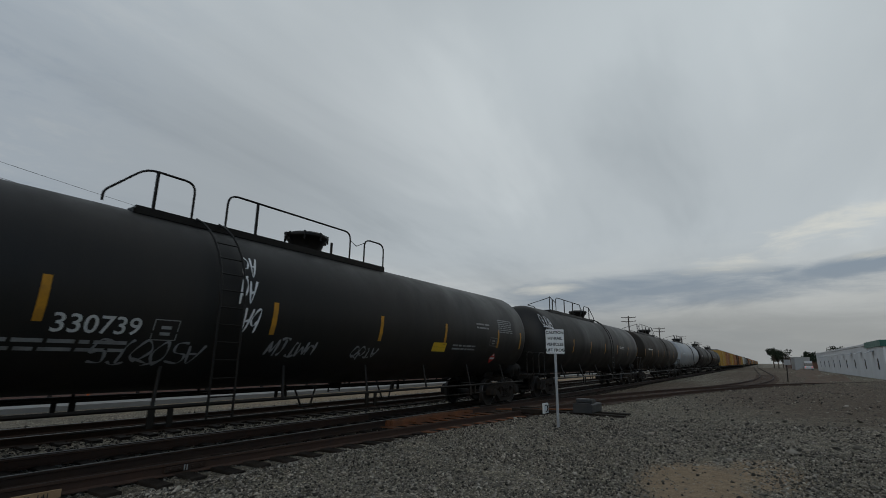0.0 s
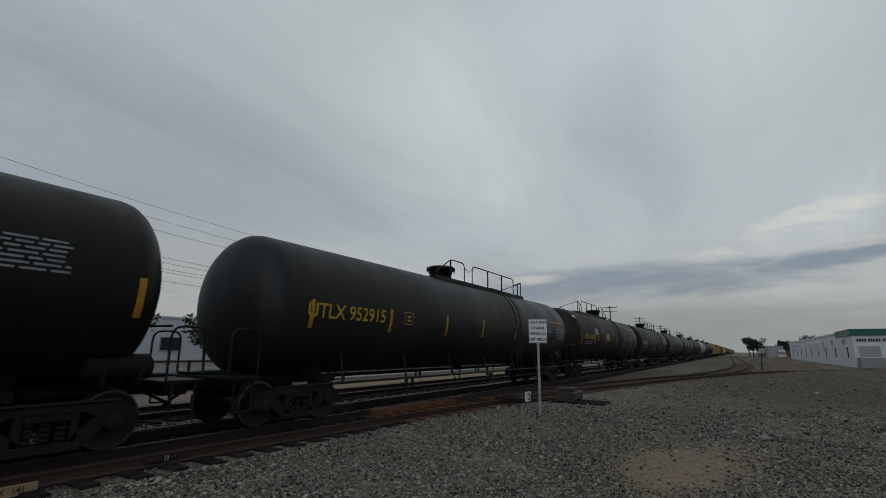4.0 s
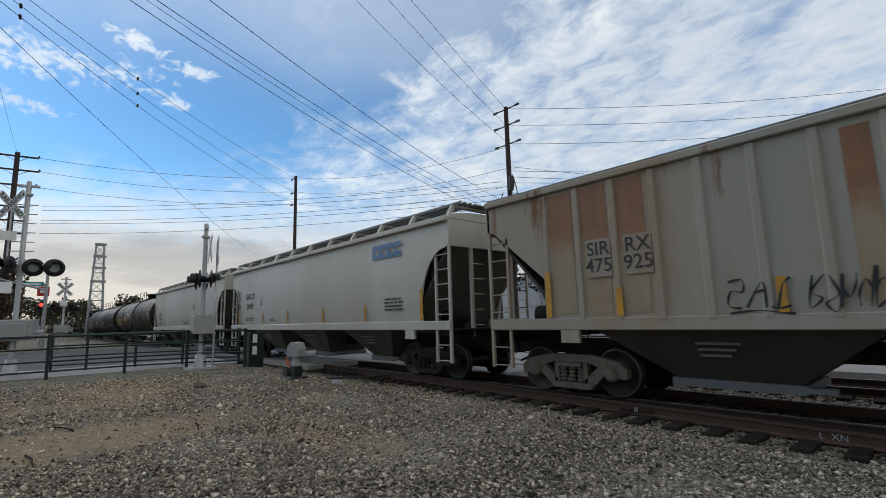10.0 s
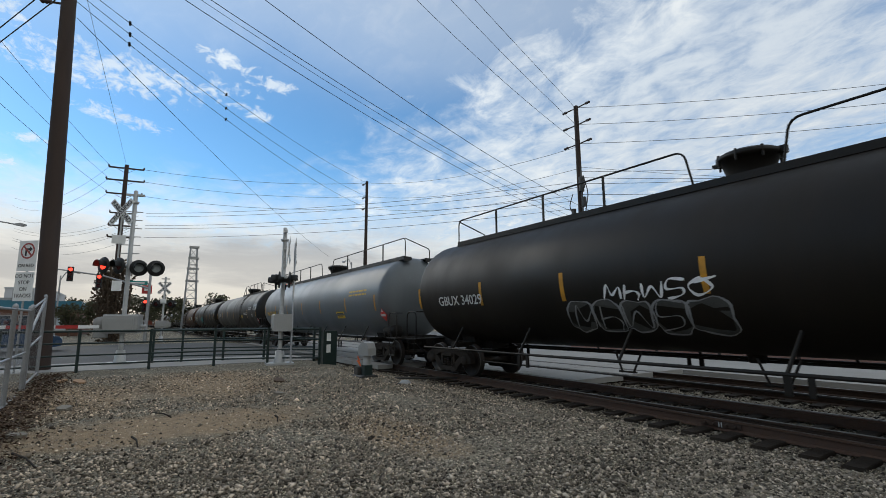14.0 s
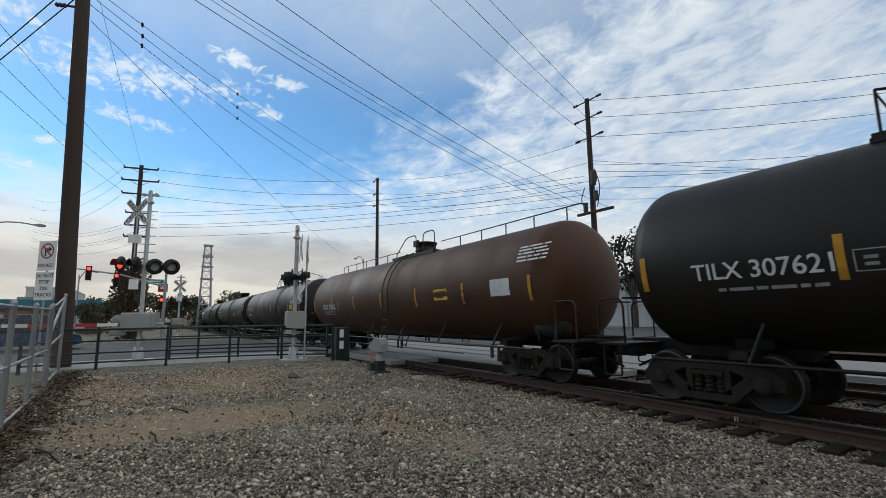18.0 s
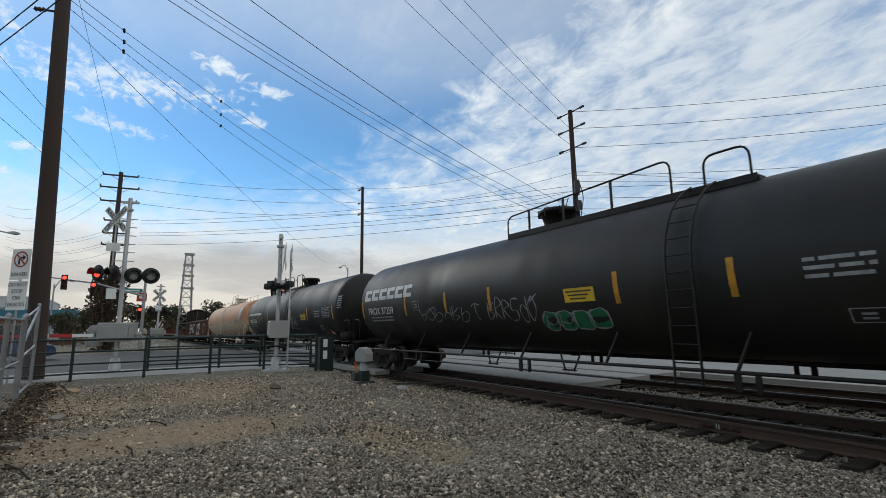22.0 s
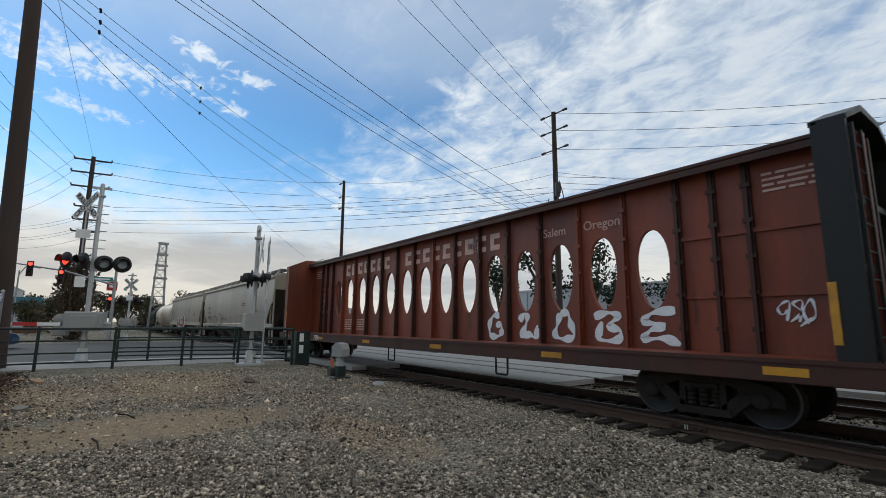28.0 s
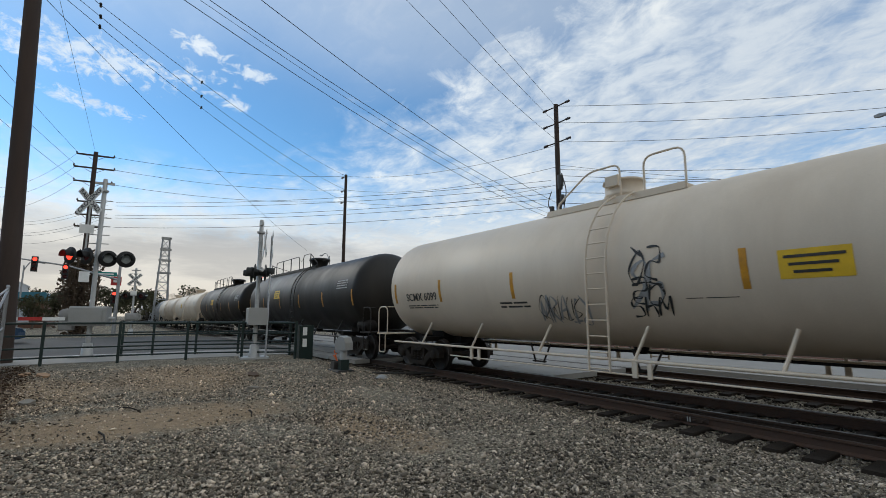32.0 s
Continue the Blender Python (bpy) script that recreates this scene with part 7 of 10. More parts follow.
RAIL_RUST = material("orange brown rusted rail", (0.058, 0.031, 0.02), 0.85, vary=0.35, scale=4, grain=60, bump=0.3, dirt=(0.05, 0.032, 0.022), dirt_amount=0.5)
TIE_BROWN = material("dry brown timber", (0.075, 0.048, 0.031), 0.9, vary=0.4, scale=4, grain=60, bump=0.5, dirt=(0.11, 0.08, 0.055), dirt_amount=0.5, random=0.5)


def add_rail(track, path, bright=True):
    m, cap = rail_mesh(path)
    rail = part("rail", m, RAIL_SIDE if bright else RAIL_RUST, track)
    part("rail_head", cap, RAIL_TOP if bright else RAIL_SIDE, rail)
    return rail


DIV = smooth_path([(-14, 8.69), (-7, 8.42), (0, 8.04), (6, 7.72), (12, 7.2), (20, 6.3), (25, 5.25), (37.6, 2.1), (50.5, -3.6), (60, -9.6), (68, -16.0)], 8)


def div_y(x):
    return float(np.interp(x, [p[0] for p in DIV], [p[1] for p in DIV]))


def offset_path(path, d):
    out = []
    for i, (x, y) in enumerate(path):
        a, b = path[max(0, i - 1)], path[min(len(path) - 1, i + 1)]
        k = math.hypot(b[0] - a[0], b[1] - a[1])
        out.append((x - (b[1] - a[1]) / k * d, y + (b[0] - a[0]) / k * d))
    return out


main = tagged(new("track_1"), "main line track with polished rails on dark ties", "track", kind="structure")
for s in (-1, 1):
    add_rail(main, [(-300, TRACK_Y + s * 0.755), (600, TRACK_Y + s * 0.755)])
spur = tagged(new("track_2"), "turnout track that curves away through rusty rails", "track", kind="structure")
add_rail(spur, DIV, False)
add_rail(spur, [p for p in offset_path(DIV, 1.505) if p[0] > 12.5], False)
add_rail(spur, [(x, TRACK_Y + 0.755 - 0.06 - 0.0011 * max(0, x + 14) ** 1.6) for x in np.arange(-14, 12, 1.0)], False)
BRANCH = smooth_path([(31, 3.9), (36, 2.7), (42, 1.5), (50, 0.4), (60, -0.4), (76, -0.8), (100, -0.5), (150, 0.6), (260, 3.0)], 6)
branch = tagged(new("track_4"), "rusty branch track on brown ties over bare soil", "track", kind="structure")
add_rail(branch, BRANCH, False)
add_rail(branch, offset_path(BRANCH, 1.505), False)
for number, y in (("track_3", 13.3),):
    tr = tagged(new(number), "second line track beyond the train", "track", kind="structure")
    for s in (-1, 1):
        add_rail(tr, [(-300, y + s * 0.755), (600, y + s * 0.755)])
    m = Mesh()
    rnd = random.Random(int(y))
    for i in range(260):
        x = -40 + 0.56 * i
        m.box(x - 0.11, x + 0.11, y - 1.3 + rnd.uniform(-0.05, 0.05), y + 1.3, -0.26, -0.155)
    tagged(part("far_ties", m, TIE_WOOD, tr), kind="stuff")

# frog, guard rail and rusty plates by the sign
FROG_RUST = material("orange rusted steel", (0.2, 0.075, 0.03), 0.85, vary=0.35, scale=4, grain=50, bump=0.3, dirt=(0.06, 0.035, 0.022), dirt_amount=0.6)
frog = tagged(new("rail_frog"), "rusty lift frog with bolted wing rails", "track part")
for d in (-0.16, -0.06, 0.05, 0.15):
    m = Mesh()
    m.box(10.3, 15.2, 8.63 + d - 0.03 - 0.02 * d, 8.63 + d + 0.03, -0.16, -0.01 - 0.02 * abs(d))
    part("wing_rail", m, FROG_RUST, frog)
for i in range(9):
    m = Mesh()
    x = 10.2 + 0.56 * i
    m.box(x - 0.12, x + 0.12, 7.0 - 0.05 * i, 9.1, -0.165, -0.148)
    part("plate", m, FROG_RUST, frog)
m = Mesh()
for x in (11.0, 12.0, 13.0, 14.0):
    m.tube([(x, 8.2, -0.08), (x, 8.95, -0.08)], 0.022, 6)
part("bolt", m, FROG_RUST, frog)

# joint bars and yard marks on the near rail
for x in (-4.2, 4.4):
    m = Mesh()
    y = div_y(x)
    m.box(x - 0.32, x + 0.32, y - 0.045, y - 0.012, -0.13, -0.05, 0.005)
    for k in (-0.24, -0.1, 0.1, 0.24):
        m.turned([(-0.03, 0.0), (-0.03, 0.02), (0, 0.02)], (x + k, y - 0.045, -0.09), "y", 6)
    j = tagged(part("joint_bar", m, RAIL_SIDE), "bolted rusty joint bar on the near rail", "joint bar")
    m = Mesh()
    m.box(x - 0.03, x - 0.01, y - 0.052, y - 0.046, -0.13, -0.05)
    m.box(x + 0.01, x + 0.03, y - 0.052, y - 0.046, -0.13, -0.05)
    part("paint_mark", m, PAINT_GREY, j, "white paint marks")
m = lettering("L  XNG", 0.09)
tagged(part("rail_writing", m, PAINT_GREY, None, "", pose(-1.4, div_y(-1.4) - 0.016, -0.095)), "white yard mark painted on the rail web", "lettering")
WOOD_TAN = material("pale sawn timber", (0.42, 0.27, 0.14), 0.8, vary=0.15, scale=5, grain=50, bump=0.3, dirt=(0.2, 0.1, 0.05), dirt_amount=0.4)
BOARD_RED = material("weathered red board", (0.2, 0.05, 0.02), 0.8, vary=0.3, scale=5, grain=50, bump=0.3)
board = thing("rail_marker", "tan and rusty red marker plate on the tie ends", "marker")
m = Mesh()
m.box(2.25, 2.75, 7.66, 7.69, -0.19, -0.06, 0.004)
part("pale_plate", m, WOOD_TAN, board)
m = Mesh()
m.box(1.85, 2.25, 7.665, 7.69, -0.19, -0.06, 0.004)
part("red_plate", m, BOARD_RED, board)
part("writing", lettering("K  141", 0.07), PAINT_BLACK, board, "", pose(2.5, 7.655, -0.12))
m = Mesh()
m.tube(rounded([(0.7, 7.6, -0.16), (1.0, 7.55, -0.1), (1.45, 7.6, -0.17)], 0.2), 0.035, 8)
m.box(0.6, 1.5, 7.5, 7.62, -0.21, -0.17)
tagged(part("rusty_clip", m, FROG_RUST), "orange rusted steel rod lying by the ties", "scrap metal")

# ---------------------------------------------------------------- crossing street and far roadway
m = Mesh()
prof = [(-140, 0.10), (-12, 0.10), (5.5, 0.12), (7.6, -0.008), (21, -0.008), (150, 0.02)]
x0, x1 = -41.5, -22.5
v = [(x, y, z) for y, z in prof for x in (x0, x1)]
m.add(v + [(x, y, z - 0.12) for x, y, z in v], [(2 * i, 2 * i + 1, 2 * i + 3, 2 * i + 2) for i in range(len(prof) - 1)]
      + [(2 * i, 2 * i + 2, 2 * i + 14, 2 * i + 12) for i in range(len(prof) - 1)] + [(2 * i + 1, 2 * i + 13, 2 * i + 15, 2 * i + 3) for i in range(len(prof) - 1)])
tagged(part("road", m, ASPHALT), "worn dark asphalt street over the crossing", "road", kind="structure")
for y0, y1, n in ((8.0, 8.62, 10), (8.85, 10.12, 10), (10.36, 12.4, 13), (12.7, 13.9, 13), (14.2, 15.6, 13)):
    for i in range(n):
        a = x0 + 2.5 * i
        strip("crossing_panel", [(a + 0.02, y0), (a + 2.48, y0), (a + 2.48, y1), (a + 0.02, y1)], 0.0, CONCRETE, "grey concrete crossing panel between the rails", 0.15)
strip("far_road", [(-300, 24), (300, 24), (300, 44), (-300, 44)], -0.02, PALE_ROAD, "pale concrete street beyond the tracks")
strip("far_pavement", [(-22.4, 15.8), (3.5, 15.8), (3.5, 19.7), (200, 19.7), (200, 22.5), (-22.4, 22.5)], -0.045, CONCRETE, "pale concrete strip beyond the tracks", 0.2)
strip("pavement_near", [(-22.45, -14), (-19.0, -14), (-18.7, 6.3), (-22.45, 6.3)], 0.165, CONCRETE, "concrete footway beside the street", 0.2)
LINE_WHITE = material("worn road paint", (0.55, 0.55, 0.52), 0.8, vary=0.15, scale=3, dirt=(0.2, 0.2, 0.19), dirt_amount=0.6)
LINE_YELLOW = material("worn yellow road paint", (0.55, 0.36, 0.08), 0.8, vary=0.15, scale=3, dirt=(0.2, 0.15, 0.1), dirt_amount=0.6)
for y in (26.5, 30, 33.5, 37):
    strip("road_line", [(-150, y), (150, y), (150, y + 0.15), (-150, y + 0.15)], -0.012, LINE_WHITE, "worn white line on the far street", 0.006)
for x in (-32.2, -31.9):
    strip("road_line", [(x, -100), (x + 0.12, -100), (x + 0.12, -12), (x, -12)], 0.106, LINE_YELLOW, "worn yellow centre line of the street", 0.006)
KERB_RED = material("faded red kerb paint", (0.27, 0.15, 0.115), 0.8, vary=0.2, scale=4, dirt=(0.25, 0.2, 0.17), dirt_amount=0.6)
strip("kerb", [(-20, 22.6), (120, 22.6), (120, 22.85), (-20, 22.85)], 0.12, KERB_RED, "faded red kerb beyond the tracks", 0.2)

# ---------------------------------------------------------------- caution sign, switch machine
GALV = material("galvanised steel", (0.34, 0.345, 0.35), 0.5, metal=0.6, vary=0.15, scale=5, grain=40, bump=0.1, dirt=(0.18, 0.17, 0.16), dirt_amount=0.4)
SIGN_WHITE = material("white sign enamel", (0.72, 0.72, 0.7), 0.45, vary=0.05, scale=5, dirt=(0.5, 0.49, 0.46), dirt_amount=0.3)
SIGN_BLACK = material("black sign enamel", (0.02, 0.02, 0.02), 0.5, vary=0.2, scale=5)


def caution_sign():
    sx, sy = 11.8, 4.42
    s = thing("caution_sign", "white metal caution sign on a thin steel post", "sign")
    turn = pose(sx, sy, 0, 0, 0, -62)
    m = Mesh()
    m.box(-0.03, 0.03, -0.03, 0.03, -0.25, 2.36)
    m.v = [tuple(turn @ Vector(p)) for p in m.v]
    part("post", m, GALV, s)
    m = Mesh()
    m.prism([(-0.23, 1.80), (-0.21, 1.78), (0.21, 1.78), (0.23, 1.80), (0.23, 2.38), (0.21, 2.40), (-0.21, 2.40), (-0.23, 2.38)], "y", -0.045, -0.035)
    m.v = [tuple(turn @ Vector(p)) for p in m.v]
    p = part("plate", m, SIGN_WHITE, s)
    for k, text in enumerate(("CAUTION", "HY-RAIL", "VEHICLES", "LIFT FROG")):
        part("lettering", lettering(text, 0.072, bold=0.003), SIGN_BLACK, p, "", turn @ pose(0, -0.048, 2.31 - 0.147 * k))
    m = Mesh()
    for a in ((-0.215, 0.215, 1.795, 1.803), (-0.215, 0.215, 2.377, 2.385)):
        m.box(a[0], a[1], -0.048, -0.0455, a[2], a[3])
    m.v = [tuple(turn @ Vector(q)) for q in m.v]
    part("border", m, SIGN_BLACK, p)


caution_sign()
MACHINE = material("dark weathered machine casing", (0.035, 0.035, 0.034), 0.6, vary=0.3, scale=6, dirt=(0.1, 0.08, 0.06), dirt_amount=0.4)


def switch_machine():
    s = thing("switch_machine", "dark switch machine on two long timbers", "switch machine")
    for k, dy in enumerate((0.0, 0.62)):
        m = Mesh()
        m.box(15.0 + dy, 15.24 + dy, 3.6, 7.2, -0.08, 0.06, 0.015)
        part("timber", m, TIE_WOOD, s)
    m = Mesh()
    m.box(14.95, 15.95, 4.5, 5.1, 0.06, 0.34, 0.04)
    m.box(15.1, 15.5, 4.55, 5.05, 0.34, 0.46, 0.03)
    part("casing", m, MACHINE, s)
    m = Mesh()
    m.tube([(15.4, 5.1, 0.12), (15.4, 8.0, -0.06)], 0.025, 6)
    part("throw_rod", m, FROG_RUST, s)
    m = Mesh()
    m.box(14.6, 14.95, 5.9, 5.96, 0.0, 0.3)
    part("marker_plate", m, SIGN_WHITE, s, "white marker plate with worn black figure")
    m = Mesh()
    m.tube(rounded([(14.68, 5.89, 0.24), (14.85, 5.89, 0.24), (14.85, 5.89, 0.06), (14.72, 5.89, 0.06)], 0.06), 0.018, 6)
    part("figure", m, SIGN_BLACK, s)


switch_machine()


# ---------------------------------------------------------------- crossing signals
MAST = material("silver painted steel mast", (0.42, 0.42, 0.41), 0.5, metal=0.3, vary=0.12, scale=5, dirt=(0.25, 0.24, 0.22), dirt_amount=0.4)
HOUSING = material("black signal housing", (0.018, 0.018, 0.018), 0.6, vary=0.3, scale=6)
LENS_DARK = material("unlit dark lens", (0.06, 0.012, 0.012), 0.25, vary=0.2, scale=8)
LENS_GREY = material("reflecting pale lens", (0.3, 0.33, 0.33), 0.2, vary=0.15, scale=8)
LENS_LIT = glowing("lit red lens", (0.9, 0.04, 0.02), 2.5)
RED_PAINT = material("red stripe paint", (0.42, 0.03, 0.025), 0.5, vary=0.15, scale=6)
CASE_GREY = material("grey equipment case", (0.3, 0.3, 0.29), 0.55, vary=0.08, scale=4, dirt=(0.28, 0.26, 0.23), dirt_amount=0.4)


def moved(mesh, m):
    mesh.v = [tuple(m @ Vector(p)) for p in mesh.v]
    return mesh


def signal_head(parent, at, lit, lens):
    """A round crossing light with its black target and hood; it looks along -y of its own pose."""
    m = Mesh()
    m.turned([(0.0, 0.0), (0.0, 0.30), (0.015, 0.30), (0.03, 0.12), (0.18, 0.10), (0.2, 0.0)], (0, 0, 0), "y", 24)
    m.turned([(-0.26, 0.165), (-0.01, 0.17), (-0.01, 0.185), (-0.26, 0.18)], (0, 0, 0), "y", 18, True, math.pi * 1.15, -0.08 * math.pi)
    head = part("light", moved(m, at), HOUSING, parent, "round light with a black hood")
    m = Mesh()
    m.turned([(-0.01, 0.155), (-0.035, 0.1), (-0.045, 0.0)], (0, 0, 0), "y", 20)
    part("lens", moved(m, at), LENS_LIT if lit else lens, head)


def crossbuck(parent, at, size=0.62):
    board = Mesh()
    for a in (45, -45):
        b = Mesh()
        b.box(-size, size, -0.012 if a > 0 else -0.03, 0.006 if a > 0 else -0.012, -0.115, 0.115)
        b.v = [tuple(pose(0, 0, 0, 0, a, 0) @ Vector(p)) for p in b.v]
        board.add(b.v, b.f)
    cb = part("crossbuck", moved(board, at), SIGN_WHITE, parent, "white crossed boards")
    for word, a, off in (("RAILROAD", 45, -0.018), ("CROSSING", -45, -0.036)):
        part("lettering", lettering(word, 0.17, bold=0.004), SIGN_BLACK, cb, "", at @ pose(0, off, 0, 0, a, 0))


def crossing_signal(x, y, z, top, label, face, lamp_z, buck_z, gate, lit, wide=False):
    """A mast with crossbuck, two pairs of lights, an equipment case and, where given, a lowered gate arm."""
    s = thing("crossing_signal", label, "crossing signal", "level crossing signals")
    base = pose(x, y, z, 0, 0, face)
    m = Mesh()
    m.prism([(-0.45, -0.45), (0.45, -0.45), (0.45, 0.45), (-0.45, 0.45)], "z", -0.2, 0.06)
    m.turned([(0.06, 0.2), (0.5, 0.14), (0.5, 0.0)], (0, 0, 0), "z", 16)
    part("base", moved(m, base), MAST, s)
    m = Mesh()
    m.turned([(0.0, 0.075), (top - z, 0.075), (top - z + 0.04, 0.05), (top - z + 0.04, 0.0)], (0, 0, 0), "z", 16)
    m.box(-0.3, 0.3, -0.05, 0.05, top - z - 0.18, top - z - 0.1)
    part("mast", moved(m, base), MAST, s)
    for k in range(6):
        h = lamp_z + 0.5 + 0.32 * k - z
        if h < top - z - 0.3:
            part("rung", moved(Mesh().tube([(-0.34, 0, h), (0.3, 0, h)], 0.018, 6), base), MAST, s)
    part("light_arm", moved(Mesh().tube([(-0.95, 0, lamp_z - z + 0.05), (0.95, 0, lamp_z - z + 0.05)], 0.045, 8), base), MAST, s)
    if wide:
        for k, px in enumerate((-0.72, -0.24)):
            signal_head(s, base @ pose(px, -0.3, lamp_z - z, 0, 0, -38), lit == k, LENS_DARK)
        for px in (0.36, 0.92):
            signal_head(s, base @ pose(px, -0.12, lamp_z - z - 0.05, 0, 0, 22), False, LENS_GREY)
    else:
        for k, px in enumerate((-0.52, 0.52)):
            signal_head(s, base @ pose(px, -0.16, lamp_z - z), lit == k, LENS_DARK)
            signal_head(s, base @ pose(px + 0.1, 0.18, lamp_z - z, 0, 0, 165), False, LENS_GREY)
    bx = -0.36 if wide else 0.0
    crossbuck(s, base @ pose(bx, -0.14, buck_z - z, 0, 0, -28 if wide else 0))
    m = Mesh()
    m.box(bx - 0.24, bx + 0.2, -0.12, -0.1, buck_z - z - 1.2, buck_z - z - 0.88)
    part("track_count_plate", moved(m, base), SIGN_WHITE, s)
    if wide:
        part("board_post", moved(Mesh().tube([(bx, -0.08, lamp_z - z + 0.1), (bx, -0.08, buck_z - z + 0.1)], 0.03, 8), base), MAST, s)
        m = Mesh()
        m.box(-0.55, 0.55, -0.36, 0.3, 1.1, 1.78, 0.06)
        m.box(-0.4, 0.42, -0.42, -0.36, 1.2, 1.66, 0.02)
        part("mechanism_case", moved(m, base), CASE_GREY, s, "grey gate mechanism case")
        m = Mesh()
        m.turned([(0, 0.0), (0, 0.2), (0.26, 0.2), (0.28, 0.14), (0.28, 0)], (-0.72, -0.1, 1.5), "y", 16)
        m.box(-0.9, -0.5, -0.05, 0.2, 0.95, 1.3, 0.03)
        part("counterweight_hub", moved(m, base), CASE_GREY, s)
    else:
        m = Mesh()
        m.box(-0.42, 0.42, -0.32, 0.3, 1.15, 1.75, 0.04)
        m.box(-0.3, 0.3, -0.38, -0.32, 1.25, 1.65, 0.02)
        m.box(0.42, 0.6, -0.2, 0.2, 1.25, 1.6, 0.03)
        part("mechanism_case", moved(m, base), CASE_GREY, s, "grey gate mechanism case")
    m = Mesh()
    m.turned([(0.0, 0.0), (0.02, 0.12), (0.1, 0.15), (0.12, 0.0)], (0, 0, top - z - 0.5), "z", 16)
    part("bell", moved(m, base), MAST, s)
    if gate:
        n = 12
        arm = part("gate_arm", Mesh().tube([tuple(base @ Vector((0.55, 0, 1.35))), tuple(base @ Vector((0.75, 0, 1.35)))], 0.06, 8), MAST, s, "lowered red and white gate arm")
        for k in range(n):
            a, b = 0.75 + 0.62 * k, 0.75 + 0.62 * (k + 1)
            m = Mesh()
            m.box(a, b, -0.03, 0.03, 1.29 + 0.003 * k, 1.40 + 0.003 * k)
            part("stripe", moved(m, base @ pose(0, 0, 0, 0, 0, gate)), RED_PAINT if k % 2 else SIGN_WHITE, arm)
        for k in (4, 8, 11):
            m = Mesh()
            m.turned([(-0.05, 0.0), (-0.05, 0.06), (0.05, 0.06), (0.05, 0.0)], (0.75 + 0.62 * k, 0, 1.50), "y", 12)
            part("arm_light", moved(m, base @ pose(0, 0, 0, 0, 0, gate)), LENS_LIT if k == 8 else LENS_DARK, arm)
    return s


# boards and lights face along the street
crossing_signal(-21.0, -0.15, 0.16, 6.6, "silver crossing mast with crossbuck, lit red lights and gate", 75, 3.71, 5.75, 180 + 35, 0, True)
crossing_signal(-17.45, 4.58, 0.16, 5.05, "slim silver crossing mast with crossbuck and grey case", 172, 3.12, 4.2, None, 1)
crossing_signal(-45.0, 2.3, 0.1, 5.4, "far crossing mast with crossbuck across the street", 75, 3.2, 4.5, None, None)

post = thing("crossbuck_post", "thin galvanised post with a crossbuck seen edge-on", "sign")
m = Mesh()
m.turned([(-0.2, 0.032), (4.3, 0.032), (4.3, 0.0)], (-17.05, 4.86, 0.16), "z", 10)
part("post", m, GALV, post)
crossbuck(post, pose(-17.05, 4.86, 4.1, 0, 0, 168), 0.6)
m = Mesh()
m.box(-0.2, 0.2, -0.02, 0.0, -0.35, 0.35)
part("lower_plate", moved(m, pose(-17.05, 4.86, 2.75, 0, 0, 160)), SIGN_WHITE, post)

# ---------------------------------------------------------------- green pedestrian rail
GREEN_RAIL = material("dark green railing paint", (0.004, 0.017, 0.014), 0.5, vary=0.25, scale=5, dirt=(0.025, 0.03, 0.026), dirt_amount=0.35)


def pedestrian_rail(posts, label, tall=1.28):
    s = thing("pedestrian_railing", label, "railing", "green pedestrian railings")
    for x, y in posts:
        m = Mesh()
        m.box(x - 0.04, x + 0.04, y - 0.04, y + 0.04, -0.05, 0.16 + tall, 0.008)
        part("post", m, GREEN_RAIL, s)
    for (xa, ya), (xb, yb) in zip(posts, posts[1:]):
        for k, h in enumerate((0.22, 0.5, 0.86, 1.22)):
            m = Mesh()
            m.tube([(xa, ya, 0.16 + h), (xb, yb, 0.16 + h)], 0.034 if k == 3 else 0.026, 8)
            part("rail", m, GREEN_RAIL, s)


pedestrian_rail([(-17.9, -2.95), (-18.26, -1.2), (-18.2, 0.66), (-18.1, 2.55), (-17.6, 4.2), (-16.55, 5.72)], "dark green tubular railing along the footway")
pedestrian_rail([(-20.9, 0.85), (-20.8, 1.8), (-20.5, 3.2), (-19.9, 4.6), (-18.6, 6.2)], "dark green tubular railing on the street side")
s = thing("relay_cabinet", "dark green steel cabinet with white labels", "cabinet")
m = Mesh()
m.box(-16.95, -16.5, 5.85, 6.35, 0.1, 1.3, 0.03)
part("case", m, GREEN_RAIL, s)
for z in (0.55, 0.95):
    m = Mesh()
    m.box(-16.496, -16.488, 5.95, 6.1, z, z + 0.28)
    part("label", m, SIGN_WHITE, s)


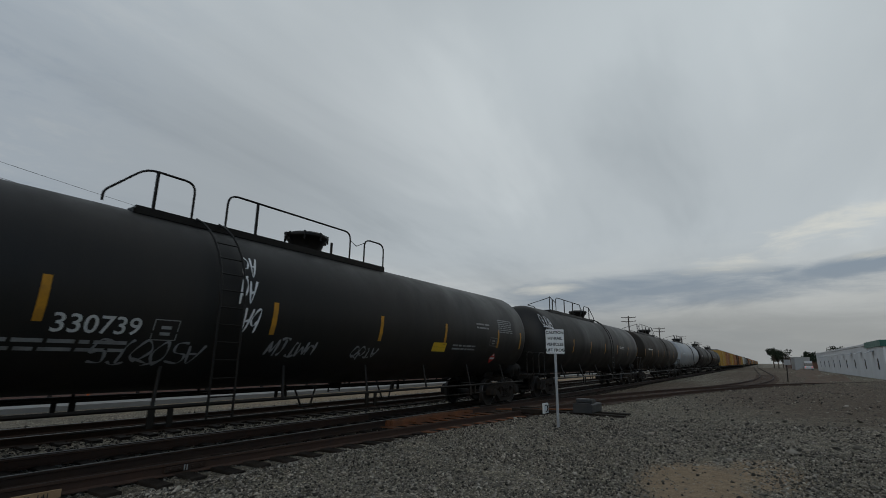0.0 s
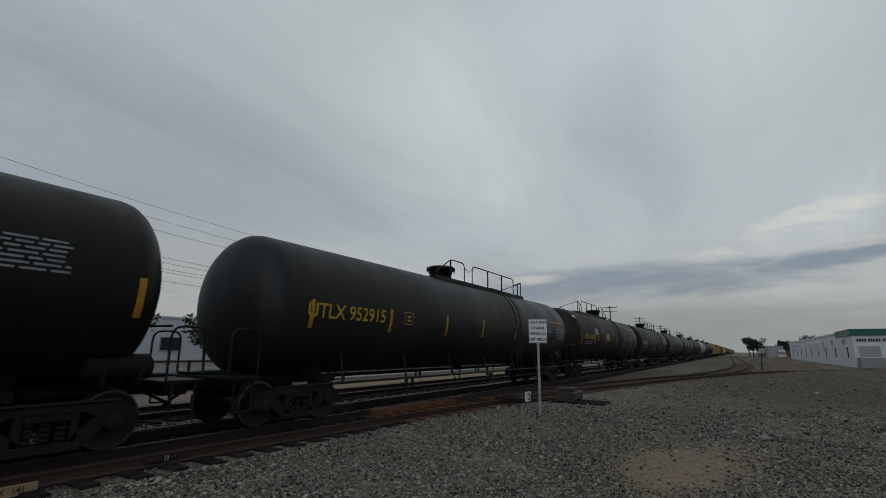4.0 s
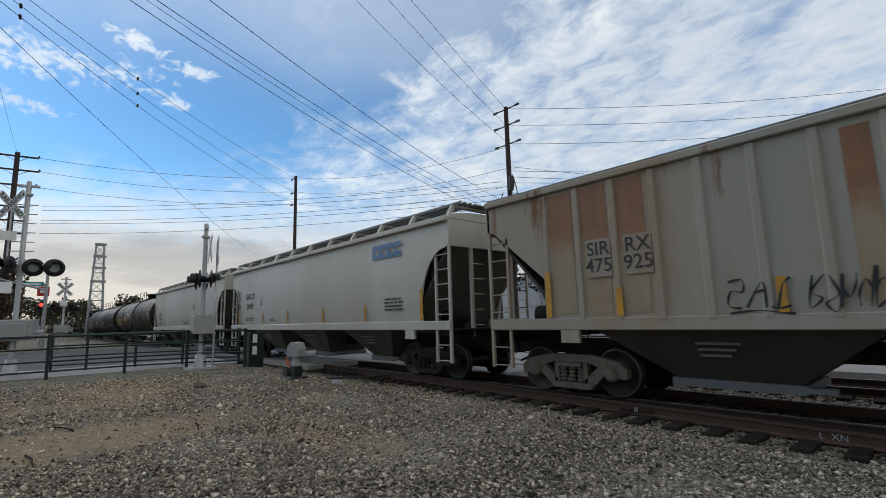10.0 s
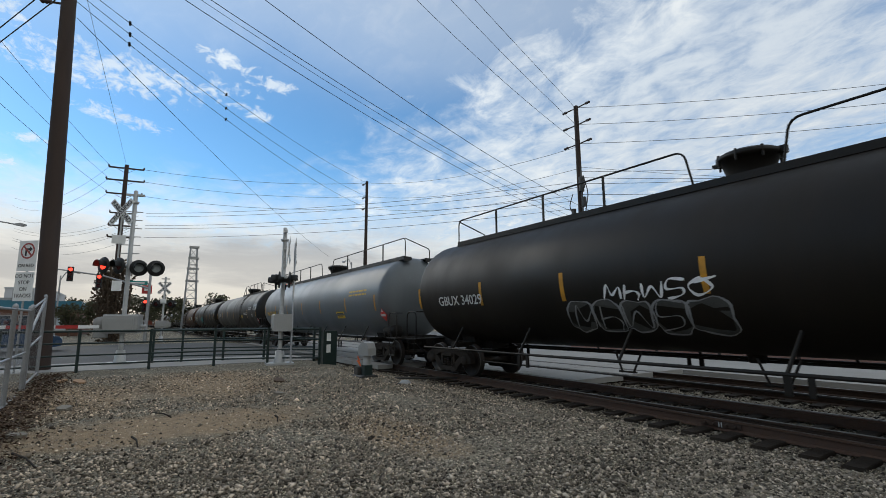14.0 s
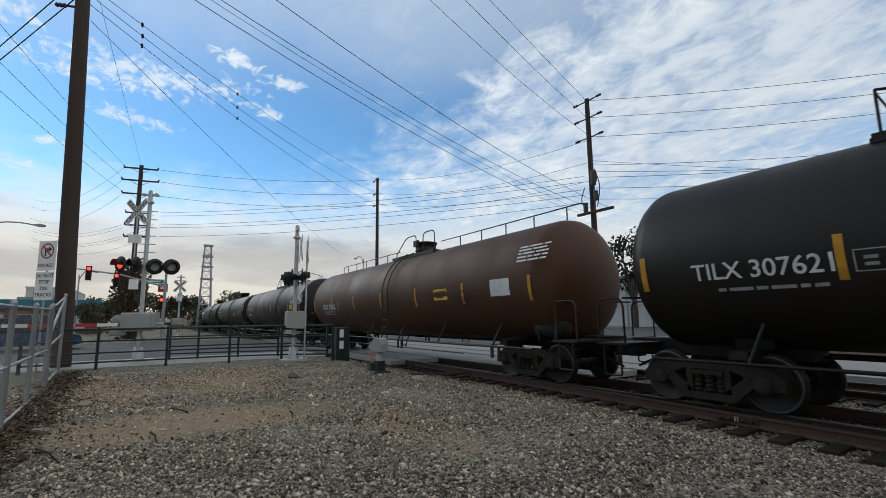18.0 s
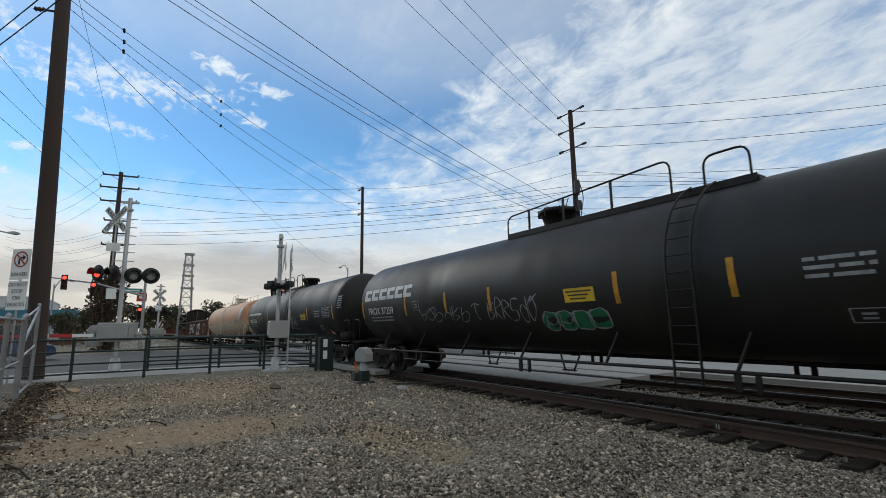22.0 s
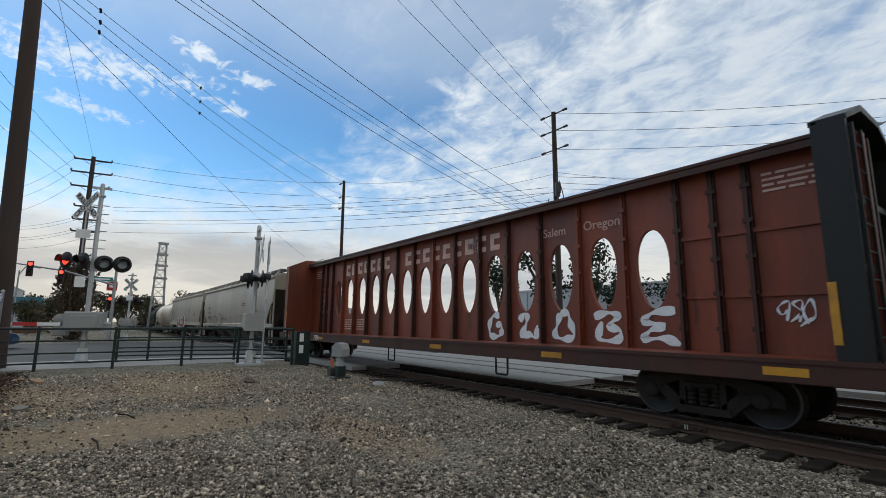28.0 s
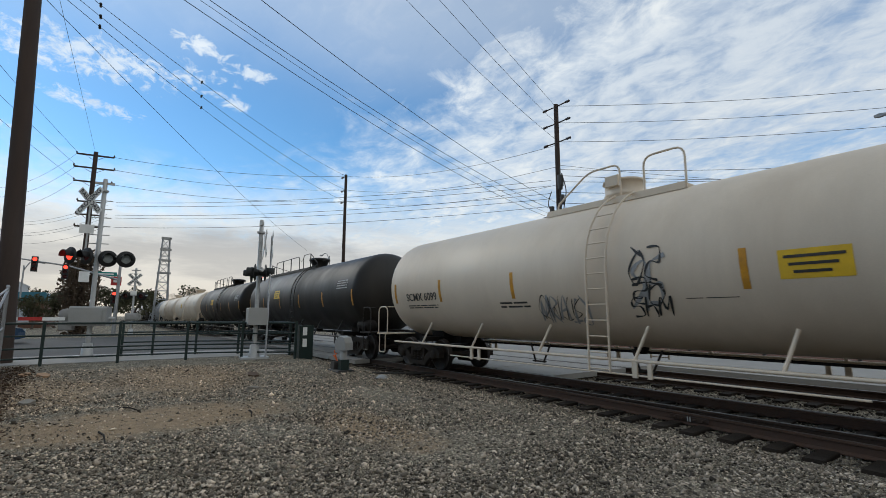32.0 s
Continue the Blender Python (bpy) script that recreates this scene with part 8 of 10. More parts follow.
def point_machine():
    s = thing("point_stand", "grey capped point stand on a dark base", "switch stand")
    x, y = -12.5, 5.7
    m = Mesh()
    m.box(x - 0.45, x + 0.2, y - 0.25, y + 0.25, -0.02, 0.14, 0.03)
    m.box(x - 0.42, x - 0.18, y - 0.2, y + 0.1, 0.14, 0.36, 0.03)
    part("base", m, MACHINE, s)
    m = Mesh()
    m.box(x - 0.12, x + 0.14, y - 0.12, y + 0.12, 0.1, 0.42, 0.02)
    part("foot", m, GREEN_RAIL, s, "green painted foot")
    m = Mesh()
    m.turned([(0.4, 0.11), (0.72, 0.10), (0.72, 0.0)], (x, y, 0), "z", 14)
    part("column", m, CASE_GREY, s)
    m = Mesh()
    m.prism([(-0.2, 0.68), (0.2, 0.68), (0.2, 0.88), (0.13, 1.03), (-0.06, 1.06), (-0.2, 0.94)], "y", -0.15, 0.15)
    part("cap", moved(m, pose(x, y, 0, 0, 0, 20)), CASE_GREY, s)
    orange = material("orange plastic ribbon", (0.75, 0.16, 0.04), 0.5, vary=0.2, scale=8)
    m = Mesh()
    for k, (dx, dz) in enumerate(((-0.35, 0.62), (-0.42, 0.5), (-0.22, 0.55))):
        m.tube(rounded([(x - 0.3, y - 0.05, 0.36), (x - 0.33 + dx * 0.2, y - 0.1, dz), (x + dx, y - 0.12, dz + 0.02)], 0.1), 0.018, 5)
    part("ribbon", m, orange, s, "orange flagging ribbon")
    m = Mesh()
    m.tube([(x + 0.1, y + 0.1, 0.05), (x + 0.3, 8.6, -0.1)], 0.03, 6)
    m.tube([(x + 0.1, y - 0.1, 0.03), (x + 1.6, y + 0.2, 0.02)], 0.04, 6)
    part("rod", m, MACHINE, s)


point_machine()
m = Mesh()
m.turned([(0.0, 0.16), (0.07, 0.15), (0.13, 0.1), (0.15, 0.0)], (-11.0, 6.1, -0.02), "z", 14)
tagged(part("junction_cap", m, CASE_GREY), "small grey cable cap in the gravel", "cable cap")

# ---------------------------------------------------------------- chain-link fence and gate
def chain_link(label, a, b, h0, h1, posts, brace=False):
    """Galvanised fence from a to b with tops h0 and h1, woven wire and tubular posts."""
    s = thing("chain_link_fence", label, "fence")
    ax, ay = a
    bx, by = b
    length = math.hypot(bx - ax, by - ay)

    def at(u, z):
        k = u / length
        return (ax + (bx - ax) * k, ay + (by - ay) * k, z)

    def top(u):
        return h0 + (h1 - h0) * u / length

    base = ground_z(ax, ay)
    for k in range(posts):
        u = length * k / (posts - 1)
        m = Mesh()
        x, y, _ = at(u, 0)
        m.turned([(-0.1, 0.042), (top(u) + 0.08, 0.042), (top(u) + 0.1, 0.05), (top(u) + 0.15, 0.03), (top(u) + 0.16, 0)], (x, y, 0), "z", 12)
        part("post", m, GALV, s)
    for f in (0.03, 0.5, 1.0):
        m = Mesh()
        m.tube([at(0, base + 0.05 + (h0 - base) * f), at(length, base + 0.05 + (h1 - base) * f)], 0.024, 8)
        part("rail", m, GALV, s)
    if brace:
        m = Mesh()
        m.tube([at(0, h0 * 0.72), at(length, h1)], 0.03, 8)
        part("brace", m, GALV, s)
    m = Mesh()
    pitch, w = 0.075, 0.0036
    low = base + 0.04
    n = int((length + 2.4) / pitch)
    for d in (1, -1):
        for k in range(n):
            u0 = k * pitch - (2.4 if d > 0 else 0.0)
            ts = [i / 60 for i in range(61) if 0 <= u0 + d * 2.4 * i / 60 <= length and low + 2.4 * i / 60 <= top(min(length, max(0, u0 + d * 2.4 * i / 60)))]
            if len(ts) < 2:
                continue
            t0, t1 = ts[0], ts[-1]
            p, q = Vector(at(u0 + d * 2.4 * t0, low + 2.4 * t0)), Vector(at(u0 + d * 2.4 * t1, low + 2.4 * t1))
            off = Vector((0, 0, w))
            side = Vector((0, 0.002 * d, 0))
            m.add([p - off + side, q - off + side, q + off + side, p + off + side], [(0, 1, 2, 3)])
    tagged(part("woven_wire", m, GALV, s), kind="stuff")


chain_link("galvanised chain-link fence with leaves at its foot", (-7.2, -1.62), (-14.2, -1.88), 1.78, 1.86, 4)
chain_link("galvanised chain-link gate panel with a slanted brace", (-14.3, -1.86), (-17.75, -2.05), 1.9, 2.3, 2, True)

LEAF_BROWN = material("dry brown leaves", (0.075, 0.042, 0.022), 0.9, vary=0.5, scale=20, random=0.4)
rnd = random.Random(21)
m = Mesh()
for i in range(2600):
    u = rnd.random() ** 0.8
    x = -18.0 + 11.5 * u
    y = -1.55 - 0.016 * (x + 7) * -1 + rnd.gauss(0.0, 0.22) + (0.25 if rnd.random() < 0.3 else 0)
    z = ground_z(x, y) + rnd.uniform(0.01, 0.07)
    a, r = rnd.uniform(0, 6.28), rnd.uniform(0.02, 0.06)
    tilt = rnd.uniform(-0.04, 0.04)
    m.add([(x + r * math.cos(a), y + r * math.sin(a), z + tilt), (x - r * 0.5 * math.sin(a), y + r * 0.5 * math.cos(a), z + 0.012), (x - r * math.cos(a), y - r * math.sin(a), z - tilt * 0.5),
           (x + r * 0.5 * math.sin(a), y - r * 0.5 * math.cos(a), z + 0.012)], [(0, 1, 2, 3)])
tagged(part("leaf_litter", m, LEAF_BROWN), "dry brown leaves heaped along the fence", "leaves", kind="stuff")
CARD = material("flattened cardboard", (0.33, 0.2, 0.11), 0.9, vary=0.2, scale=6)
SLAB = material("pale broken stone", (0.2, 0.175, 0.14), 0.9, vary=0.2, scale=5, bump=0.5)
for k, (x, y, w, d, a, mat, label) in enumerate(((-15.2, -0.9, 0.32, 0.14, 20, CARD, "flattened brown cardboard scrap"), (-15.6, -1.3, 0.25, 0.12, -15, CARD, "flattened brown cardboard scrap"),
                                                 (-11.3, -0.85, 0.2, 0.13, 10, SLAB, "pale flat stone in the gravel"), (-10.9, 2.9, 0.15, 0.1, 40, SLAB, "pale flat stone in the gravel"),
                                                 (-12.9, 3.4, 0.34, 0.16, 5, LEAF_BROWN, "small mound of dark soil"), (-9.2, -1.2, 0.14, 0.1, 60, SLAB, "pale flat stone in the gravel"))):
    z = ground_z(x, y)
    m = Mesh()
    r2 = random.Random(k)
    poly = [(w * math.cos(q) * r2.uniform(0.75, 1), d * math.sin(q) * r2.uniform(0.6, 1)) for q in [math.tau * i / 9 for i in range(9)]]
    m.prism(poly, "z", -0.03, 0.05)
    tagged(part("cardboard_scrap" if mat is CARD else ("flat_stone" if mat is SLAB else "dirt_mound"), moved(m, pose(x, y, z, 3, 4, a)), mat), label, "debris")
for k, (x, y, l, a) in enumerate(((-7.6, -0.9, 0.5, 20), (-7.9, 0.2, 0.35, 5), (-9.8, 0.6, 0.3, 25), (-8.4, 2.2, 0.25, -10))):
    z = ground_z(x, y) + 0.02
    m = Mesh()
    m.tube([(x - l * math.cos(radians(a)), y - l * math.sin(radians(a)), z), (x, y + 0.02, z + 0.02), (x + l * math.cos(radians(a)), y + l * math.sin(radians(a)), z)], 0.015, 6, r2=0.008)
    tagged(part("stick", m, TIE_WOOD), "dark dry stick on the soil", "stick")

# ---------------------------------------------------------------- poles and wires
POLE_WOOD = material("dark creosoted pole", (0.045, 0.03, 0.024), 0.85, vary=0.35, scale=3, grain=60, bump=0.4, dirt=(0.09, 0.065, 0.05), dirt_amount=0.4, streak=True)
WIRE = material("dark weathered wire", (0.03, 0.032, 0.035), 0.6, vary=0.1, scale=5)
INSULATOR = material("brown glazed insulator", (0.05, 0.03, 0.025), 0.3, vary=0.2, scale=8)


def utility_pole(x, y, top, r, label, arms=(), lean=(0.0, 0.0), base=-0.2):
    """arms: (height, half length, heading, side) crossarms with insulators at their ends."""
    s = thing("utility_pole", label, "utility pole", "wooden utility poles")
    m = Mesh()
    m.tube([(x, y, base), (x + lean[0] * 0.5, y + lean[1] * 0.5, (top + base) / 2), (x + lean[0], y + lean[1], top)], r, 14, r2=r * 0.72)
    part("shaft", m, POLE_WOOD, s)
    for h, half, heading, kind in arms:
        at = pose(x + lean[0] * h / top, y + lean[1] * h / top, h, 0, 0, heading)
        m = Mesh()
        if kind == "arm":
            m.box(-half, half, -0.06, 0.06, -0.06, 0.06, 0.01)
            m.tube([(-half * 0.6, -0.06, 0), (0, -0.06, -0.5), (half * 0.6, -0.06, 0)], 0.02, 5)
        else:
            m.tube([(0, 0, 0), (half, 0, 0.02)], 0.04, 6)
        arm = part("crossarm", moved(m, at), POLE_WOOD, s)
        for e in ((-half, half) if kind == "arm" else (half,)):
            m = Mesh()
            if kind == "arm":
                m.turned([(0.05, 0.03), (0.07, 0.07), (0.12, 0.05), (0.15, 0.07), (0.2, 0.04), (0.24, 0.0)], (e, 0, 0), "z", 10)
            else:
                m.turned([(0.0, 0.05), (0.06, 0.09), (0.12, 0.05), (0.18, 0.09), (0.24, 0.05), (0.30, 0.09), (0.36, 0.04), (0.4, 0.0)], (e, 0, 0.02), "x", 10)
            part("insulator", moved(m, at), INSULATOR, arm)
    return s


PA, PB, PX, PL, PR = (-19.1, 23.1), (-43.35, 19.4), (-48.0, -1.2), (-20.0, -2.24), (1.6, 45.0)
utility_pole(*PA, 15.4, 0.2, "tall dark wooden pole with stub insulators", [(z, 0.75, a, "stub") for z in (15.25, 14.1, 12.8) for a in (0, 180)])
utility_pole(*PB, 16.0, 0.19, "tall slender dark wooden pole", [(z, 0.7, a, "stub") for z in (15.85, 14.4, 13.2) for a in (180,)])
utility_pole(*PX, 15.3, 0.22, "wooden pole with three crossarms and ivy round its foot", [(15.0, 1.3, 80, "arm"), (13.9, 1.4, 80, "arm"), (12.7, 1.3, 80, "arm"), (11.0, 0.9, 80, "arm"), (9.9, 0.9, 80, "arm"), (8.9, 0.9, 80, "arm")])
utility_pole(*PL, 16.5, 0.285, "massive dark brown pole beside the fence", [(12.9, 0.5, 250, "stub")], (-0.1, -0.58))
utility_pole(*PR, 16.2, 0.2, "tall dark wooden pole beyond the street", [(z, 0.8, a, "stub") for z in (16.0, 14.9, 13.8) for a in (0, 180)] + [(z, 1.0, 0, "arm") for z in (11.3, 10.2, 9.1)])
m = Mesh()
m.turned([(0, 0.16), (0.9, 0.16), (0.95, 0.1), (0.95, 0)], (PA[0] + 0.3, PA[1] - 0.2, 9.6), "z", 14)
m.tube([(PA[0] + 0.35, PA[1] - 0.25, 11.2), (PA[0] + 0.35, PA[1] - 0.25, 8.0)], 0.05, 8)
for z, d in ((10.1, 0.4), (8.9, 0.45), (8.3, -0.4)):
    m.box(PA[0] + d - 0.12, PA[0] + d + 0.12, PA[1] - 0.32, PA[1] - 0.1, z - 0.3, z + 0.3, 0.03)
m.tube(rounded([(PA[0] + 0.45, PA[1] - 0.2, 10.6), (PA[0] + 0.8, PA[1] - 0.2, 9.4), (PA[0] + 0.5, PA[1] - 0.2, 8.2)], 0.4), 0.03, 6)
m.tube(rounded([(PA[0] - 0.4, PA[1] - 0.2, 9.6), (PA[0] - 0.8, PA[1] - 0.2, 8.8), (PA[0] - 0.3, PA[1] - 0.2, 8.1)], 0.4), 0.03, 6)
tagged(part("cable_riser", m, MACHINE), "dark cable riser and box strapped to the pole", "cable riser")
for k, (x, y) in enumerate(((117, 25.5), (160, 26), (215, 27), (285, 28))):
    utility_pole(x, y, 12.2, 0.17, "distant wooden pole with a crossarm", [(11.8, 1.6, 90, "arm"), (10.9, 1.6, 90, "arm")])


def wire(a, b, sag, r=0.0115, balls=()):
    """A hanging wire from a to b."""
    cu = []
    for i in range(25):
        t = i / 24
        cu.append((a[0] + (b[0] - a[0]) * t, a[1] + (b[1] - a[1]) * t, a[2] + (b[2] - a[2]) * t - sag * 4 * t * (1 - t)))
    m = Mesh()
    m.tube(cu, r, 5)
    w = tagged(part("overhead_wire", m, WIRE), "thin dark overhead wire between poles", "wire", "overhead wires")
    for t in balls:
        p = (a[0] + (b[0] - a[0]) * t, a[1] + (b[1] - a[1]) * t, a[2] + (b[2] - a[2]) * t - sag * 4 * t * (1 - t))
        q = Mesh()
        q.turned([(-0.16, 0.0), (-0.12, 0.05), (0.12, 0.05), (0.16, 0.0)], p, "x", 8)
        part("damper", q, WIRE, w)
    return w


def beyond(a, b, k):
    """The point k times as far from a as b is."""
    return tuple(p + (q - p) * k for p, q in zip(a, b))


for h, far, sag in ((12.95, (-12.87, -6.11, 21.18), 1.2), (14.1, (-11.06, -3.28, 18.49), 0.6), (15.25, (-9.75, -1.23, 15.8), 0.05)):
    wire((PA[0], PA[1], h), far, sag)
for x, z, far, sag, r in ((-19.9, 8.02, (-7.73, -16.87, 14.69), 1.75, 0.0105), (-19.35, 7.99, (-7.76, -16.23, 14.36), 1.55, 0.007),
                          (-18.48, 7.9, (-8.21, -15.84, 14.71), 1.7, 0.0105), (-17.61, 7.9, (-7.52, -13.67, 14.53), 1.6, 0.0105)):
    wire((x, 22.8, z), far, sag, r)
wire((-20.0, -2.4, 12.45), (-56.4, 20.4, 9.7), 0.5)
for a, far, sag, dampers in (((-20.34, -2.66, 14.06), 15.85, 0.63, (0.078, 0.279)), ((-20.41, -2.9, 13.9), 14.4, 0.78, (0.089, 0.29)), ((-20.49, -3.07, 13.71), 13.2, 0.84, (0.096, 0.298))):
    wire(a, (PB[0], PB[1], far), sag, 0.012, dampers)
# cables that leave the massive pole over the fence, and the drops from the pole with crossarms
wire((-17.64, -2.4, 12.74), (-36.72, -13.89, 9.29), 0.1, 0.02)
wire((-17.87, -2.32, 12.38), (-36.79, -13.87, 8.97), 0.1, 0.02)
for z, far in ((15.1, (-20.9, -7.56, 15.09)), (14.0, (-21.77, -7.66, 13.57)), (12.8, (-22.33, -7.71, 12.46))):
    wire((-48.0, -2.45, z), far, 0.25, 0.012)
wire((-48.0, -1.25, 15.3), (-19.04, -2.52, 14.25), 0.0, 0.008)
for h, k in ((15.1, 15.85), (14.0, 14.4), (12.7, 13.2)):
    wire((-48.0, 0.05, h), (PB[0], PB[1], k), 0.55, 0.016)
    wire((-47.95, -2.45, h - 0.2), (-69.0, -11.8, h + (0.5 if h > 15 else 0.7)), 1.4)
    wire((PB[0], PB[1], k), (PA[0], PA[1], k - 3.2), 0.8, 0.013)
for h, k in ((11.2, 10.3), (10.9, 9.95), (10.1, 9.45), (9.85, 9.1), (9.05, 8.6)):
    wire((-48.0, 0.55, h), (-19.45, 22.8, k), 0.5, 0.014)
    wire((-48.0, 0.0, h), (-69.05, -11.5, h + 1.0), 1.2)
for h, k in ((15.3, 16.1), (14.15, 14.9), (12.85, 13.8), (11.0, 11.3), (10.2, 10.8), (9.5, 9.9), (8.8, 9.0), (10.6, 10.2)):
    wire((PA[0], PA[1], h), (PR[0], PR[1], k), 0.55, 0.015)
    wire((PR[0], PR[1], k), (60.0, 52.0, k - 0.4), 0.9, 0.016)
wire((PA[0], PA[1], 11.3), (-4.0, 40.0, 9.2), 0.3)

m = Mesh()
m.box(-20.1, -17.4, 22.74, 22.9, 7.82, 7.98, 0.02)
m.box(-19.2, -19.0, 22.85, 23.1, 7.85, 7.95)
tagged(part("crossarm", m, POLE_WOOD), "low dark crossarm bolted to the tall pole", "crossarm")

# ---------------------------------------------------------------- greenery
LEAF = material("dark green foliage", (0.02, 0.03, 0.013), 0.8, vary=0.5, scale=3, grain=20, bump=0.0, random=0.3)
LEAF_DRY = material("dull olive foliage", (0.06, 0.06, 0.03), 0.85, vary=0.5, scale=3, grain=20, bump=0.0, random=0.3)
BARK = material("grey brown bark", (0.09, 0.07, 0.055), 0.9, vary=0.3, scale=6, bump=0.4)


def leaf_mass(rnd, clumps, leaves, size):
    """Clusters of leaves: each clump is (x, y, z, radius)."""
    m = Mesh()
    for cx, cy, cz, r in clumps:
        for _ in range(leaves):
            d = Vector((rnd.gauss(0, 1), rnd.gauss(0, 1), rnd.gauss(0, 1))).normalized() * r * rnd.random() ** 0.4
            a = Vector((rnd.gauss(0, 1), rnd.gauss(0, 1), rnd.gauss(0, 1))).normalized()
            b = a.cross(Vector((rnd.gauss(0, 1), rnd.gauss(0, 1), rnd.gauss(0, 1)))).normalized()
            s = size * rnd.uniform(0.6, 1.3)
            p = Vector((cx, cy, cz)) + d
            m.add([p - a * s, p + b * s * 0.5, p + a * s, p - b * s * 0.5], [(0, 1, 2, 3)])
    return m


def tree(x, y, tall, spread, seed, label, mat=LEAF, trunk=0.35, bare=0.0):
    rnd = random.Random(seed)
    s = thing("tree", label, "tree", "street trees")
    m = Mesh()
    fork = tall * rnd.uniform(0.28, 0.4)
    m.tube([(x, y, -0.3), (x + 0.1, y, fork * 0.5), (x, y + 0.1, fork)], 0.035 * tall, 8, r2=0.025 * tall)
    clumps = []
    for k in range(7):
        a = math.tau * k / 7 + rnd.uniform(-0.3, 0.3)
        r = spread * rnd.uniform(0.35, 0.75)
        z = tall * rnd.uniform(0.5, 0.92)
        tip = (x + r * math.cos(a), y + r * math.sin(a), z)
        m.tube([(x, y, fork * 0.9), ((x + tip[0]) / 2, (y + tip[1]) / 2, fork + (z - fork) * 0.6), tip], 0.018 * tall, 6, r2=0.004 * tall)
        clumps.append((*tip, spread * rnd.uniform(0.28, 0.48)))
        if rnd.random() < 0.8:
            clumps.append((x + 0.5 * r * math.cos(a + 0.5), y + 0.5 * r * math.sin(a + 0.5), z + tall * rnd.uniform(-0.1, 0.1), spread * rnd.uniform(0.25, 0.4)))
    part("trunk", m, BARK, s)
    part("crown", leaf_mass(rnd, clumps, int(130 * (1 - bare)), max(0.12, spread * 0.075)), mat, s)


for k, (x, y, t, sp) in enumerate(((230, -3.1, 7.0, 3.1), (236, -6.2, 6.6, 3.3), (233, -4.6, 6.2, 3.0), (226, -14.5, 5.6, 3.6), (234, -24, 7.4, 4.2), (230, -28, 7.0, 3.8))):
    tree(x, y, t, sp, 50 + k, "dark rounded tree near the horizon")
for k, (x, y, t, sp) in enumerate(((-1.5, 50, 5.6, 3.2), (5.4, 50, 5.2, 3.0), (9.5, 51, 4.6, 2.6), (-26, 53, 7.2, 3.6), (-33, 52, 8.2, 4.0), (-39, 54, 12.5, 4.2), (-46, 52, 13.5, 4.6), (14, 52, 5.2, 2.8), (24, 53, 5.6, 3.0), (34, 55, 5.2, 3.0), (-54, 51, 13.0, 4.4), (46, 56, 5.4, 3.2))):
    tree(x, y, t, sp, 80 + k, "leafy street tree beyond the far street" if k < 3 else "thin-leaved street tree before the pale building", bare=0.0 if k < 3 else 0.45)
for k, (x, y, t, sp) in enumerate(((-70, -3.0, 4.6, 2.4), (-68, -5.5, 3.6, 1.8), (-78, 4, 5.0, 2.6), (-95, 8, 6.0, 3.2), (-110, 2, 6.4, 3.4), (-92, 14, 6.5, 3.6), (-130, -10, 7, 4))):
    tree(x, y, t, sp, 120 + k, "dull olive tree beyond the street", LEAF_DRY)
rnd = random.Random(9)
m = leaf_mass(rnd, [(PX[0] + rnd.uniform(-0.5, 0.5), PX[1] + rnd.uniform(-0.65, 0.65), z, 0.75 + 0.35 * math.sin(z * 0.5)) for z in [0.3 + 0.17 * i for i in range(37)]], 110, 0.15)
for k in range(90):
    w, q, z = rnd.uniform(0, 6.28), rnd.uniform(0.7, 1.25), rnd.uniform(2.5, 6.4)
    x, y = PX[0] + q * math.cos(w), PX[1] + q * math.sin(w)
    m.tube([(x, y, z), (x + rnd.uniform(-0.2, 0.2), y + rnd.uniform(-0.2, 0.2), z - rnd.uniform(0.8, 2.2))], 0.05, 4, r2=0.01)
IVY = material("brown withered ivy", (0.075, 0.052, 0.034), 0.85, vary=0.5, scale=4, random=0.2)
tagged(part("withered_ivy", m, IVY), "brown withered ivy wrapped round the pole", "ivy")
m = Mesh()
rnd = random.Random(77)
for i in range(900):
    a = rnd.gauss(0, 1)
    x, y = 62 + rnd.gauss(0, 16), -7.5 + rnd.gauss(0, 2.2)
    if y > 8.7 - 0.0085 * x * x + 2 or x > 78 and y < -9:
        continue
    h = rnd.uniform(0.15, 0.7)
    z = ground_z(x, y)
    m.add([(x - 0.02, y, z), (x + 0.02, y, z), (x + rnd.uniform(-0.2, 0.2), y + rnd.uniform(-0.2, 0.2), z + h)], [(0, 1, 2)])
tagged(part("dry_weeds", m, LEAF_DRY), "dry weeds on the waste ground", "weeds", kind="stuff")


